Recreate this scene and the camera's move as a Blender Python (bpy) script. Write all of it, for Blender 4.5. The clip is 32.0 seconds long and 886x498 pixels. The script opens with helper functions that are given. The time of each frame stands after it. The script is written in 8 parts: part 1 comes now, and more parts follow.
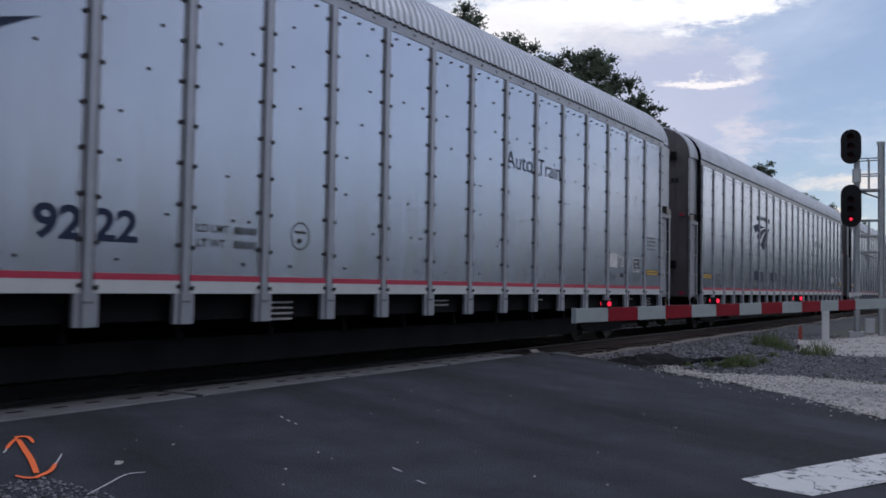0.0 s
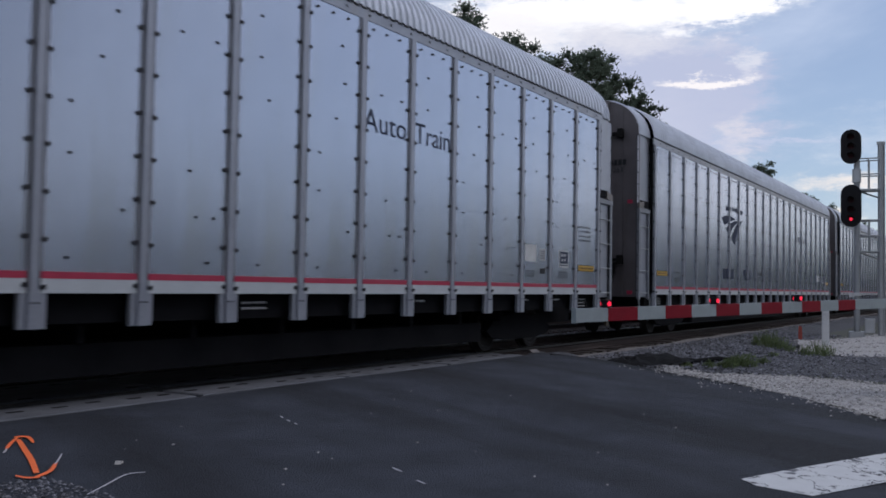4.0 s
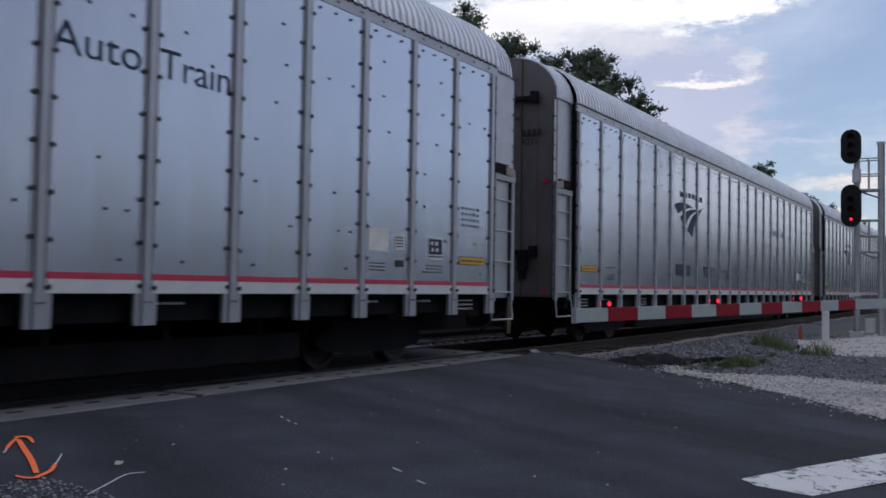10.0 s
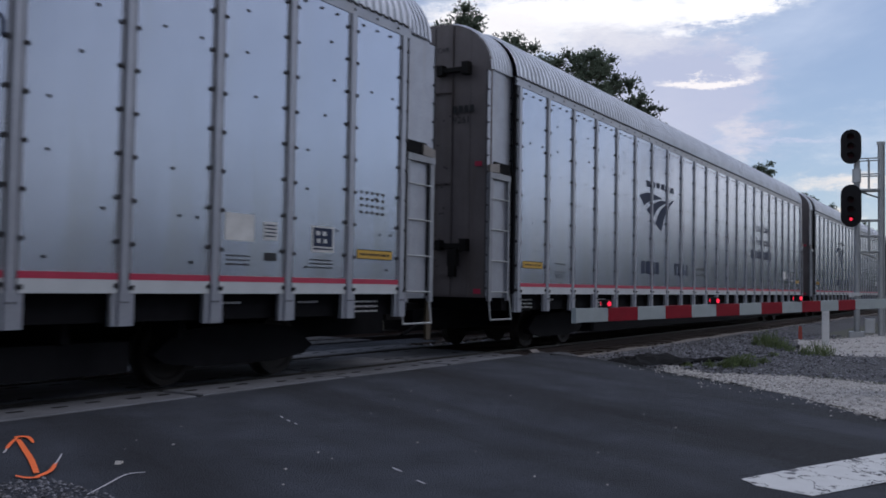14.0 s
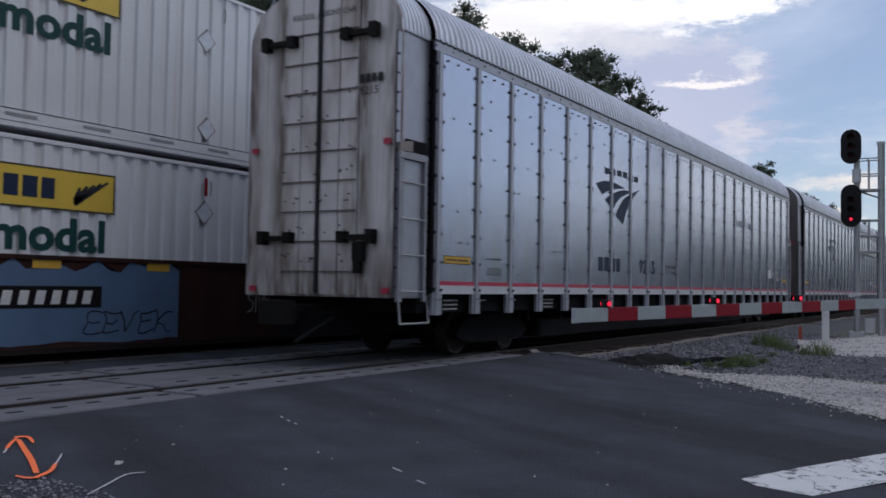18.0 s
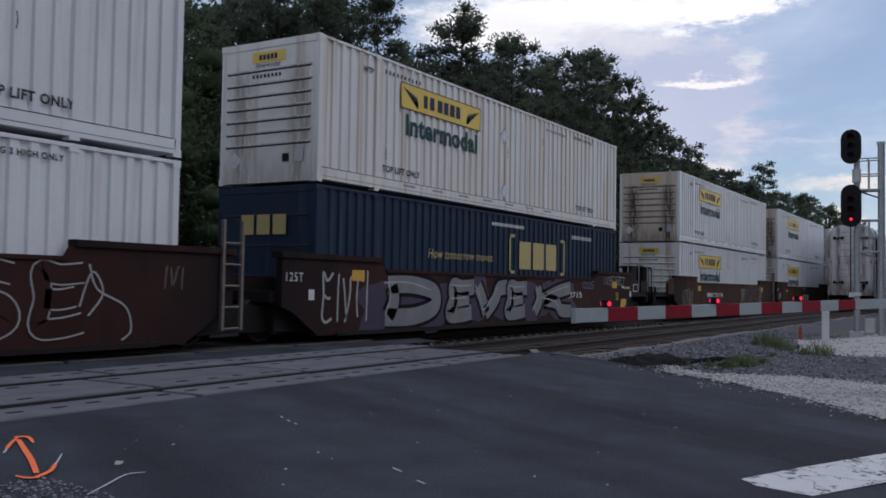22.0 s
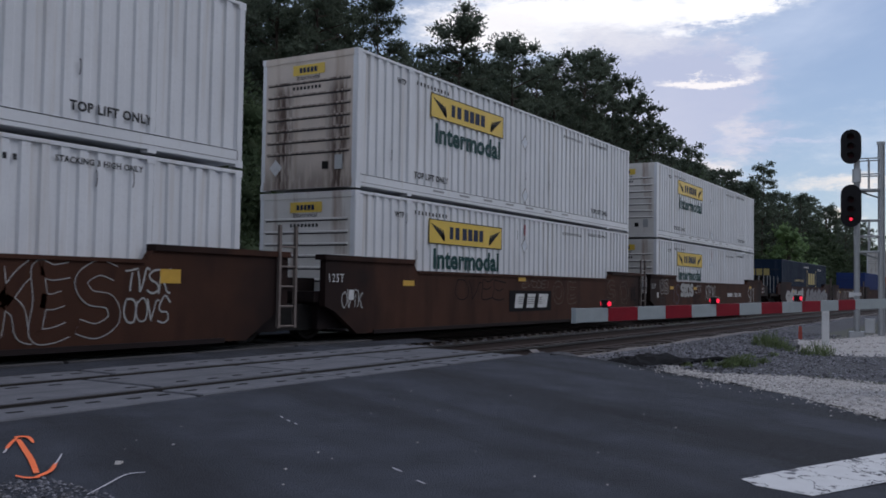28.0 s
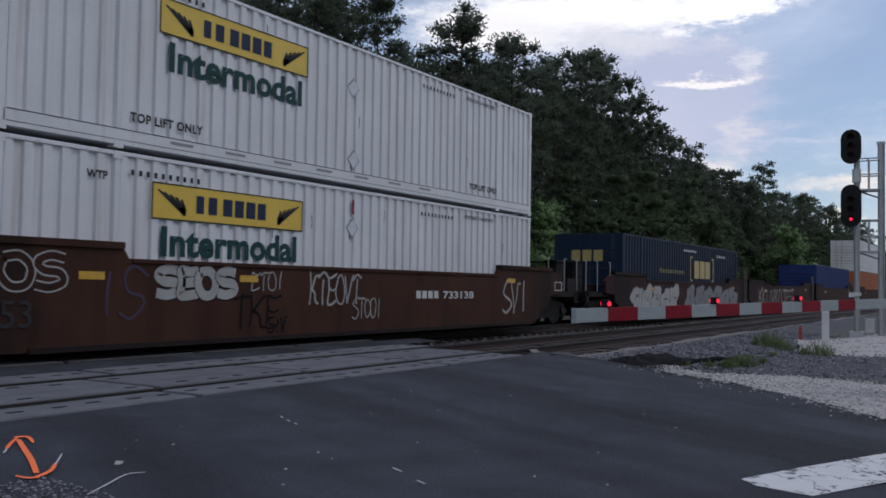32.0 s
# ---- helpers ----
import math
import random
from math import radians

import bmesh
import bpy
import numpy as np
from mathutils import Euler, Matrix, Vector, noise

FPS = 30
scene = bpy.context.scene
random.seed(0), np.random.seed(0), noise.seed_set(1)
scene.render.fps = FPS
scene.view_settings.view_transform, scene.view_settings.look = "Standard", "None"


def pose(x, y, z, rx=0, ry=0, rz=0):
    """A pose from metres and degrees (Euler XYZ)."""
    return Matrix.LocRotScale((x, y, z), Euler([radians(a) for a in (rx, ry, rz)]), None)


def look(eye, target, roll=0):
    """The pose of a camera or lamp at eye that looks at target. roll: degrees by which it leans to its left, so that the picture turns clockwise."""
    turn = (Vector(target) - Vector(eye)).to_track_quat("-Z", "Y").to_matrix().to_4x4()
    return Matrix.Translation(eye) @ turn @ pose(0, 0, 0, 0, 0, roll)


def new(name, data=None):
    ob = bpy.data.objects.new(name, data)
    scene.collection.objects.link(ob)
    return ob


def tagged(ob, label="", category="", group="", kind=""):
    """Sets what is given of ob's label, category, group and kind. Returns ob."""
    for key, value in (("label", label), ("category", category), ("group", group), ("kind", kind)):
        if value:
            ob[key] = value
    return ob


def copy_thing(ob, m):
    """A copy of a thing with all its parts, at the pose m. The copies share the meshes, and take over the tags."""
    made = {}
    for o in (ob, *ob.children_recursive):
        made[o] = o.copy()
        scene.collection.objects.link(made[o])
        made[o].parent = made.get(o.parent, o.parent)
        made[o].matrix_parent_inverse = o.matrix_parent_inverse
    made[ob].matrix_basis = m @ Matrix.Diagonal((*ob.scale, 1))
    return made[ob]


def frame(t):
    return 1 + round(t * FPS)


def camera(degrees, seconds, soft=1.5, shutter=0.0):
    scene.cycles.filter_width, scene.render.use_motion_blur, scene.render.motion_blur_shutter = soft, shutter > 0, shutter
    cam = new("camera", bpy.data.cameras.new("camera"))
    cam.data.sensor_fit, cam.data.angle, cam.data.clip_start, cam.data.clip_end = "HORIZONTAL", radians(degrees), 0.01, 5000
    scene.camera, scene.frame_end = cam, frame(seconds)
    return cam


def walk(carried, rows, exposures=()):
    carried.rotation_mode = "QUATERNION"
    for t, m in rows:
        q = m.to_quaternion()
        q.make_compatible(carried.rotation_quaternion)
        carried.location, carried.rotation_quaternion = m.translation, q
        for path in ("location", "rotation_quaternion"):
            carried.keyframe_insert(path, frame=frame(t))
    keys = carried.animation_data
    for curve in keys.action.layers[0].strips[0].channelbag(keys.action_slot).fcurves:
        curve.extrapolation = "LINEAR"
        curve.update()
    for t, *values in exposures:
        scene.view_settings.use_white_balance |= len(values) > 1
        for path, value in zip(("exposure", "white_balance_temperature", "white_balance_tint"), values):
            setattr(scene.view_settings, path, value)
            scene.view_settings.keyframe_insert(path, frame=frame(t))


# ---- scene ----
cam = camera(51.17, 32.0, soft=1.7, shutter=0.12)
EYE = Vector((0.0, 0.0, 1.124))
YAW, PITCH = radians(58.811), radians(2.297)
AIM = EYE + Vector((math.sin(YAW) * math.cos(PITCH), math.cos(YAW) * math.cos(PITCH), math.sin(PITCH)))
STAND = look(EYE, AIM, 0.918)
walk(cam, [(0, STAND), (32, STAND)], exposures=[(0, 0.0, 5950, 13), (32, 0.0, 5950, 13)])

# Plan: x runs along the tracks, y across them, z = 0 is the top of the rails.
TRACK_NEAR, TRACK_FAR, GAUGE = 8.39, 12.61, 1.505
RACK_FACE, PITCH_CAR = 1.495, 28.62


def rack_run(t):
    """How far the near train has rolled at t seconds, in metres."""
    return 13.194 * t + 0.03564 * t * t - 0.000865 * t ** 3


def stack_run(t):
    """How far the far train stands from its place at 24 s, in metres."""
    return -6.97 * (t - 24) + 0.0145 * (t - 24) ** 2


# ---- world and sun ----
world = bpy.data.worlds.new("dusk_sky")
scene.world = world
world.use_nodes = True
wn, wl = world.node_tree.nodes, world.node_tree.links
wn.clear()


def wlink(value, socket):
    if isinstance(value, (int, float)):
        socket.default_value = value
    elif isinstance(value, (tuple, list, Vector)):
        socket.default_value = tuple(value) + ((1.0,) if len(socket.default_value) == 4 and len(value) == 3 else ())
    else:
        wl.new(value, socket)


def wmath(op, a, b=0.0, c=0.0):
    n = wn.new("ShaderNodeMath")
    n.operation = op
    for k, v in enumerate((a, b, c)):
        wlink(v, n.inputs[k])
    return n.outputs[0]


def wdot(a, b):
    n = wn.new("ShaderNodeVectorMath")
    n.operation = "DOT_PRODUCT"
    wlink(a, n.inputs[0])
    wlink(b, n.inputs[1])
    return n.outputs["Value"]


def wstep(lo, hi, v):
    n = wn.new("ShaderNodeMapRange")
    n.interpolation_type = "SMOOTHSTEP"
    for key, x in (("Value", v), ("From Min", lo), ("From Max", hi)):
        wlink(x, n.inputs[key])
    return n.outputs["Result"]


def wmix(a, b, fac):
    n = wn.new("ShaderNodeMixRGB")
    for key, v in (("Color1", a), ("Color2", b), ("Fac", fac)):
        wlink(v, n.inputs[key])
    return n.outputs["Color"]


def wnoise(vector, scale, detail, rough=0.55, distort=0.0):
    n = wn.new("ShaderNodeTexNoise")
    for key, v in (("Vector", vector), ("Scale", scale), ("Detail", detail), ("Roughness", rough), ("Distortion", distort)):
        wlink(v, n.inputs[key])
    return n.outputs["Fac"]


SUN_UP, SUN_ROUND = radians(54), radians(148)
w_out = wn.new("ShaderNodeOutputWorld")
w_bg = wn.new("ShaderNodeBackground")
w_sky = wn.new("ShaderNodeTexSky")
w_sky.sky_type, w_sky.sun_disc = "NISHITA", False
w_sky.sun_elevation, w_sky.sun_rotation = SUN_UP, SUN_ROUND
w_sky.altitude, w_sky.air_density, w_sky.dust_density, w_sky.ozone_density = 0, 1.0, 0.5, 1.8
w_co = wn.new("ShaderNodeTexCoord").outputs["Generated"]
w_map = wn.new("ShaderNodeMapping")
w_map.inputs["Scale"].default_value = (1.0, 1.0, 3.2)
w_map.inputs["Location"].default_value = (0.35, 0.1, 0.4)
wl.new(w_co, w_map.inputs["Vector"])
w_dir = w_map.outputs["Vector"]
# Thin general cloud cover all round.
veil = wstep(0.39, 0.63, wnoise(w_dir, 2.1, 8.0, 0.55, 0.35))
tone = wmix((9.6, 9.9, 10.7), (14.2, 14.0, 13.8), wstep(0.42, 0.60, wnoise(w_dir, 3.4, 5.0)))
# The cloud banks over the wood, as places in the sky: (bearing along the tracks, height) on the tangent plane of one heading.
AHEAD, SIDE, UPWARD = Vector((0.8548, 0.5174, 0.0401)), Vector((0.5172, -0.8557, 0.0160)), Vector((-0.0426, -0.0070, 0.9991))
w_f = wmath("MAXIMUM", wdot(w_co, AHEAD), 0.05)
w_u, w_v = wmath("DIVIDE", wdot(w_co, SIDE), w_f), wmath("DIVIDE", wdot(w_co, UPWARD), w_f)
w_front = wstep(0.15, 0.45, wdot(w_co, AHEAD))
w_col = wmix(w_sky.outputs["Color"], tone, wmath("MULTIPLY", veil, wmath("SUBTRACT", 0.85, wmath("MULTIPLY", w_front, 0.6))))
# Paler sky low down, away from the wood.
w_low = wmath("SUBTRACT", 1.0, wstep(0.08, 0.60, wdot(w_co, (0.0, 0.0, 1.0))))
w_col = wmix(w_col, (12.4, 12.2, 11.9), wmath("MULTIPLY", wmath("MULTIPLY", w_low, 0.32), wmath("SUBTRACT", 1.0, w_front)))
# The sky dims away from the evening side of the line.
w_away = wstep(0.10, 1.0, wdot(w_co, (-0.25, -0.955, 0.16)))
w_col = wmix(w_col, wmix((0.0, 0.0, 0.0), w_col, 0.36), w_away)
# Evening glow low over the line's near side, where the sun has gone behind cloud.
w_glow = wmath("MULTIPLY", wstep(0.86, 1.0, wdot(w_co, (0.90, -0.42, 0.14))), 0.30)
w_col = wmix(w_col, (13.6, 12.8, 11.8), w_glow)
w_big = wmath("SUBTRACT", wnoise(w_dir, 7.0, 9.0, 0.62, 0.2), 0.5)
w_small = wmath("SUBTRACT", wnoise(w_dir, 30.0, 8.0, 0.66, 0.2), 0.5)
# Ragged edges: the sky's coordinates are pushed about by broken noise.
w_map2 = wn.new("ShaderNodeMapping")
w_map2.inputs["Location"].default_value = (3.1, 7.7, 1.3)
wl.new(w_dir, w_map2.inputs["Vector"])
w_u = wmath("ADD", w_u, wmath("MULTIPLY", wmath("SUBTRACT", wnoise(w_map2.outputs["Vector"], 9.0, 9.0, 0.68), 0.5), 0.16))
w_v = wmath("ADD", w_v, wmath("MULTIPLY", wmath("SUBTRACT", wnoise(w_dir, 11.0, 9.0, 0.70), 0.5), 0.075))


def bank(u, v, a, b, colour, soft, amount=1.0, tilt=0.0, big=0.9, small=0.8):
    """One cloud bank with a ragged edge; tilt lifts its far end."""
    global w_col
    du = wmath("SUBTRACT", w_u, u)
    dv = wmath("DIVIDE", wmath("SUBTRACT", wmath("SUBTRACT", w_v, v), wmath("MULTIPLY", du, tilt)), b)
    du = wmath("DIVIDE", du, a)
    d = wmath("SQRT", wmath("ADD", wmath("MULTIPLY", du, du), wmath("MULTIPLY", dv, dv)))
    d = wmath("ADD", d, wmath("ADD", wmath("MULTIPLY", w_big, big), wmath("MULTIPLY", w_small, small)))
    m = wmath("MULTIPLY", wmath("SUBTRACT", 1.0, wstep(1.0 - soft, 1.0 + soft * 0.4, d)), wmath("MULTIPLY", w_front, amount))
    w_col = wmix(w_col, colour, m)


LAVENDER, GREY, WHITE = (5.9, 6.1, 7.3), (6.6, 6.7, 7.6), (11.6, 11.2, 10.6)
w_col = wmix(w_col, (8.6, 9.0, 9.9), wmath("MULTIPLY", w_front, 0.22))
bank(0.10, 0.10, 0.16, 0.10, (6.8, 7.1, 8.2), 0.8, 0.7)
bank(0.23, 0.16, 0.135, 0.095, LAVENDER, 0.30, 0.92)
bank(0.20, 0.115, 0.15, 0.06, GREY, 0.8, 0.7)
bank(0.36, 0.112, 0.07, 0.006, (6.2, 6.6, 7.8), 0.8, 0.8, 0.04)
bank(0.17, 0.256, 0.20, 0.036, WHITE, 0.55, 1.0, 0.10)
bank(0.05, 0.235, 0.075, 0.022, (11.0, 10.4, 9.8), 0.6, 0.95)
bank(0.33, 0.283, 0.10, 0.030, WHITE, 0.25, 1.0, 0.42)
bank(0.20, 0.225, 0.10, 0.020, (8.8, 8.5, 8.5), 0.9, 0.8)
bank(0.325, 0.205, 0.018, 0.016, (9.2, 8.9, 8.8), 0.9, 0.7, 0.3)
bank(0.285, 0.181, 0.052, 0.0075, (11.4, 10.5, 9.6), 0.6, 0.95, 0.02, 0.4, 0.6)
bank(0.318, 0.125, 0.016, 0.028, (8.6, 8.0, 8.0), 1.0, 0.7, 0.0, 0.6, 1.2)
bank(0.30, 0.090, 0.035, 0.014, (10.6, 9.5, 8.4), 0.9, 0.7)
bank(0.43, 0.068, 0.06, 0.012, (10.8, 9.6, 8.2), 0.9, 0.8, 0.0, 0.8, 1.2)
bank(0.42, 0.035, 0.03, 0.010, (12.0, 10.6, 8.6), 0.9, 0.9)
bank(1.05, 0.10, 0.52, 0.11, (13.0, 12.0, 10.8), 0.9, 0.7)
wl.new(w_col, w_bg.inputs["Color"])
w_bg.inputs["Strength"].default_value = 0.092
wl.new(w_bg.outputs["Background"], w_out.inputs["Surface"])

sun_data = bpy.data.lights.new("sun", "SUN")
sun_data.energy, sun_data.angle, sun_data.color = 0.88, radians(40), (1.0, 0.94, 0.88)
sun = new("sun", sun_data)
sun.matrix_world = look((math.sin(SUN_ROUND) * math.cos(SUN_UP) * 50, math.cos(SUN_ROUND) * math.cos(SUN_UP) * 50, math.sin(SUN_UP) * 50), (0, 0, 0))

# ---- materials ----
def material(name, color, rough=0.6, metal=0.0, dark=None, light=None, scale=6.0, fine=60.0, amount=0.35, bump=0.15, bump_scale=80.0, streak=None, vary=0.0, island=0.0, emit=None, stretch=(1, 1, 1), coat=0.0, spec=0.5):
    """A surface with two scales of variation, fine relief, and optional vertical streaks or variation from piece to piece."""
    m = bpy.data.materials.new(name)
    m.use_nodes = True
    n, l = m.node_tree.nodes, m.node_tree.links
    b = n["Principled BSDF"]
    b.inputs["Roughness"].default_value, b.inputs["Metallic"].default_value = rough, metal
    b.inputs["Coat Weight"].default_value, b.inputs["Specular IOR Level"].default_value = coat, spec
    if emit:
        b.inputs["Emission Color"].default_value, b.inputs["Emission Strength"].default_value = (*emit[0], 1), emit[1]
    co = n.new("ShaderNodeTexCoord")
    mp = n.new("ShaderNodeMapping")
    mp.inputs["Scale"].default_value = stretch
    l.new(co.outputs["Object"], mp.inputs["Vector"])

    def noise_at(s, detail=4.0):
        t = n.new("ShaderNodeTexNoise")
        t.inputs["Scale"].default_value, t.inputs["Detail"].default_value = s, detail
        l.new(mp.outputs["Vector"], t.inputs["Vector"])
        return t

    def mixed(a, c, fac, blend="MIX"):
        x = n.new("ShaderNodeMixRGB")
        x.blend_type = blend
        for key, v in (("Color1", a), ("Color2", c), ("Fac", fac)):
            if isinstance(v, (int, float)):
                x.inputs[key].default_value = v
            elif isinstance(v, tuple):
                x.inputs[key].default_value = (*v, 1)
            else:
                l.new(v, x.inputs[key])
        return x.outputs["Color"]

    def ramp(src, lo, hi):
        r = n.new("ShaderNodeValToRGB")
        r.color_ramp.elements[0].position, r.color_ramp.elements[1].position = lo, hi
        l.new(src, r.inputs["Fac"])
        return r.outputs["Color"]

    dark = dark or tuple(c * (1 - amount) for c in color)
    light = light or tuple(min(1, c * (1 + amount * 0.6)) for c in color)
    coarse, grain = noise_at(scale), noise_at(fine, 3.0)
    col = mixed(dark, light, ramp(coarse.outputs["Fac"], 0.3, 0.7))
    col = mixed(col, color, 0.45)
    col = mixed(col, dark, mixed((0, 0, 0), (0.5, 0.5, 0.5), ramp(grain.outputs["Fac"], 0.5, 0.72)))
    if streak:
        ms = n.new("ShaderNodeMapping")
        ms.inputs["Scale"].default_value = streak[1]
        if len(streak) > 4:
            mr = n.new("ShaderNodeMapping")
            mr.inputs["Rotation"].default_value = (0, 0, radians(streak[4]))
            l.new(co.outputs["Object"], mr.inputs["Vector"])
            l.new(mr.outputs["Vector"], ms.inputs["Vector"])
        else:
            l.new(co.outputs["Object"], ms.inputs["Vector"])
        ts = n.new("ShaderNodeTexNoise")
        ts.inputs["Scale"].default_value, ts.inputs["Detail"].default_value = 1.0, 6.0
        l.new(ms.outputs["Vector"], ts.inputs["Vector"])
        col = mixed(col, streak[0], ramp(ts.outputs["Fac"], streak[2], streak[3]))
    if vary:
        oi = n.new("ShaderNodeObjectInfo")
        hs = n.new("ShaderNodeHueSaturation")
        mr = n.new("ShaderNodeMapRange")
        mr.inputs["To Min"].default_value, mr.inputs["To Max"].default_value = 1 - vary, 1 + vary
        l.new(oi.outputs["Random"], mr.inputs["Value"])
        l.new(mr.outputs["Result"], hs.inputs["Value"])
        l.new(col, hs.inputs["Color"])
        col = hs.outputs["Color"]
    if island:
        gi, hs = n.new("ShaderNodeNewGeometry"), n.new("ShaderNodeHueSaturation")
        mr = n.new("ShaderNodeMapRange")
        mr.inputs["To Min"].default_value, mr.inputs["To Max"].default_value = 1 - island, 1 + island
        l.new(gi.outputs["Random Per Island"], mr.inputs["Value"])
        l.new(mr.outputs["Result"], hs.inputs["Value"])
        l.new(col, hs.inputs["Color"])
        col = hs.outputs["Color"]
    l.new(col, b.inputs["Base Color"])
    if bump:
        bt = noise_at(bump_scale, 4.0)
        bn = n.new("ShaderNodeBump")
        bn.inputs["Strength"].default_value, bn.inputs["Distance"].default_value = bump, 0.02
        l.new(bt.outputs["Fac"], bn.inputs["Height"])
        l.new(bn.outputs["Normal"], b.inputs["Normal"])
    return m


SILVER = material("galvanised_panel", (0.44, 0.492, 0.612), 0.24, 0.80, amount=0.10, scale=1.2, fine=30, bump=0.16, bump_scale=1.6, streak=((0.38, 0.41, 0.45), (3.0, 3.0, 0.35), 0.52, 0.9), vary=0.05)
SILVER_POST = material("galvanised_post", (0.345, 0.36, 0.415), 0.40, 0.6, amount=0.22, scale=3, fine=40, bump=0.05, streak=((0.34, 0.33, 0.33), (4, 4, 0.5), 0.52, 0.85))
SILVER_ROOF = material("galvanised_roof", (0.66, 0.68, 0.74), 0.42, 0.6, amount=0.25, scale=2, bump=0.05)
# Shade of the gaps between wagons is put into this darker end colour.
RACK_END = material("grimy_end_steel_in_gap_shade", (0.145, 0.128, 0.132), 0.65, 0.15, amount=0.28, scale=2.5, fine=40, streak=((0.085, 0.068, 0.062), (2.2, 2.2, 0.45), 0.46, 0.74))
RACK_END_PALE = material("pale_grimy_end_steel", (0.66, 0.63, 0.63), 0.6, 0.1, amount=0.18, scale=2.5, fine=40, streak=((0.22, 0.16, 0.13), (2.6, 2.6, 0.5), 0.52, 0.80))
UNDER = material("dark_underframe", (0.007, 0.007, 0.009), 0.85, 0.0, amount=0.4, spec=0.12)
BOLT = material("dark_bolt", (0.022, 0.022, 0.028), 0.6, 0.3, bump=0)
RED_STRIPE = material("red_stripe", (0.42, 0.025, 0.07), 0.5, amount=0.25, scale=3)
WHITE_STRIPE = material("pale_band", (0.55, 0.57, 0.60), 0.45, 0.3, amount=0.15, scale=3)
NAVY = material("navy_lettering", (0.016, 0.026, 0.062), 0.6, amount=0.15, bump=0, spec=0.25)
OCHRE_STEEL = material("dull_ochre_steel", (0.05, 0.036, 0.018), 0.6, amount=0.3)
SEAM_AND_SHADE = material("dark_seam_and_shade", (0.06, 0.06, 0.07), 0.7, amount=0.3, bump=0, spec=0.2)
RACK_RUNG = material("grimy_door_seam", (0.16, 0.14, 0.135), 0.6, 0.1, amount=0.3, scale=5)
BLACK_INK = material("black_lettering", (0.03, 0.032, 0.035), 0.7, spec=0.25, amount=0.2, bump=0)
WHITE_INK = material("white_lettering", (0.62, 0.62, 0.62), 0.6, amount=0.3, bump=0)
SLOT_GREY = material("shaded_rail_slot", (0.30, 0.30, 0.31), 0.7, amount=0.3, bump=0)
PLACARD = material("faded_white_card", (0.62, 0.66, 0.72), 0.5, amount=0.3, scale=7, bump=0)
YELLOW = material("yellow_plate", (0.60, 0.36, 0.04), 0.5, amount=0.2, scale=8)
YELLOW_SIGN = material("yellow_sign_panel", (0.72, 0.50, 0.06), 0.45, amount=0.15, scale=3)
TEAL = material("dark_green_lettering", (0.008, 0.052, 0.050), 0.6, spec=0.25, amount=0.2, bump=0)
PAINT_FADED = material("faded_mark_paint", (0.105, 0.082, 0.068), 0.6, amount=0.35, scale=4, bump=0)
CREAM_INK = material("cream_lettering", (0.45, 0.36, 0.13), 0.5, amount=0.15, bump=0)
CONT_WHITE = material("white_container_paint", (0.70, 0.715, 0.745), 0.42, 0.0, amount=0.12, scale=0.8, fine=20, bump=0.03, streak=((0.50, 0.46, 0.42), (5.0, 5.0, 0.25), 0.56, 0.86), vary=0.03)
CONT_END = material("white_container_end", (0.68, 0.66, 0.63), 0.5, 0.0, amount=0.12, scale=1.5, fine=25, bump=0.04, streak=((0.26, 0.16, 0.11), (3.0, 3.0, 0.30), 0.55, 0.80), vary=0.05)
CONT_STAINED = material("stained_white_container_paint", (0.70, 0.69, 0.68), 0.45, 0.0, amount=0.10, scale=0.8, fine=20, bump=0.03, streak=((0.50, 0.40, 0.31), (6.0, 6.0, 0.16), 0.48, 0.72))
BRIGHT_LEAF = material("fresh_green_leaves", (0.17, 0.26, 0.10), 0.75, amount=0.4, scale=0.7, fine=4, bump=0, island=0.35)
LADDER_GREY = material("grimy_ladder_steel", (0.22, 0.20, 0.19), 0.55, 0.3, amount=0.35, scale=4)
LADDER_PALE = material("dull_galvanised_ladder", (0.27, 0.28, 0.31), 0.5, 0.4, amount=0.3, scale=4)
CONT_BLUE = material("navy_container_paint", (0.008, 0.022, 0.052), 0.6, 0.0, spec=0.25, amount=0.25, scale=1.0, fine=20, bump=0.03, streak=((0.05, 0.07, 0.11), (4, 4, 0.3), 0.6, 0.9), vary=0.05)
CONT_ROYAL = material("blue_container_paint", (0.018, 0.04, 0.16), 0.6, 0.0, spec=0.25, amount=0.2, scale=1.0, fine=20, bump=0.03)
CONT_ORANGE = material("orange_container_paint", (0.42, 0.12, 0.03), 0.45, 0.0, amount=0.2, scale=1.0, fine=20, bump=0.03)
CONT_RED = material("red_container_post", (0.38, 0.07, 0.05), 0.5, amount=0.2)
WELL = material("brown_railcar_paint", (0.042, 0.017, 0.015), 0.7, 0.0, spec=0.12, amount=0.3, scale=1.0, fine=30, bump=0.05, streak=((0.022, 0.012, 0.011), (2.0, 2.0, 0.4), 0.48, 0.72), vary=0.12)
WELL_RUST = material("rusty_brown_railcar_paint", (0.062, 0.028, 0.018), 0.7, 0.0, spec=0.12, amount=0.35, scale=0.8, fine=30, bump=0.05, streak=((0.030, 0.014, 0.011), (2.0, 2.0, 0.4), 0.50, 0.76))
WELL_GREY = material("grimy_railcar_paint", (0.018, 0.012, 0.012), 0.75, 0.0, spec=0.2, amount=0.35, scale=1.2, fine=30, bump=0.05)
LADDER_STEEL = material("worn_brown_ladder_steel", (0.17, 0.14, 0.125), 0.6, 0.2, amount=0.3, scale=6)
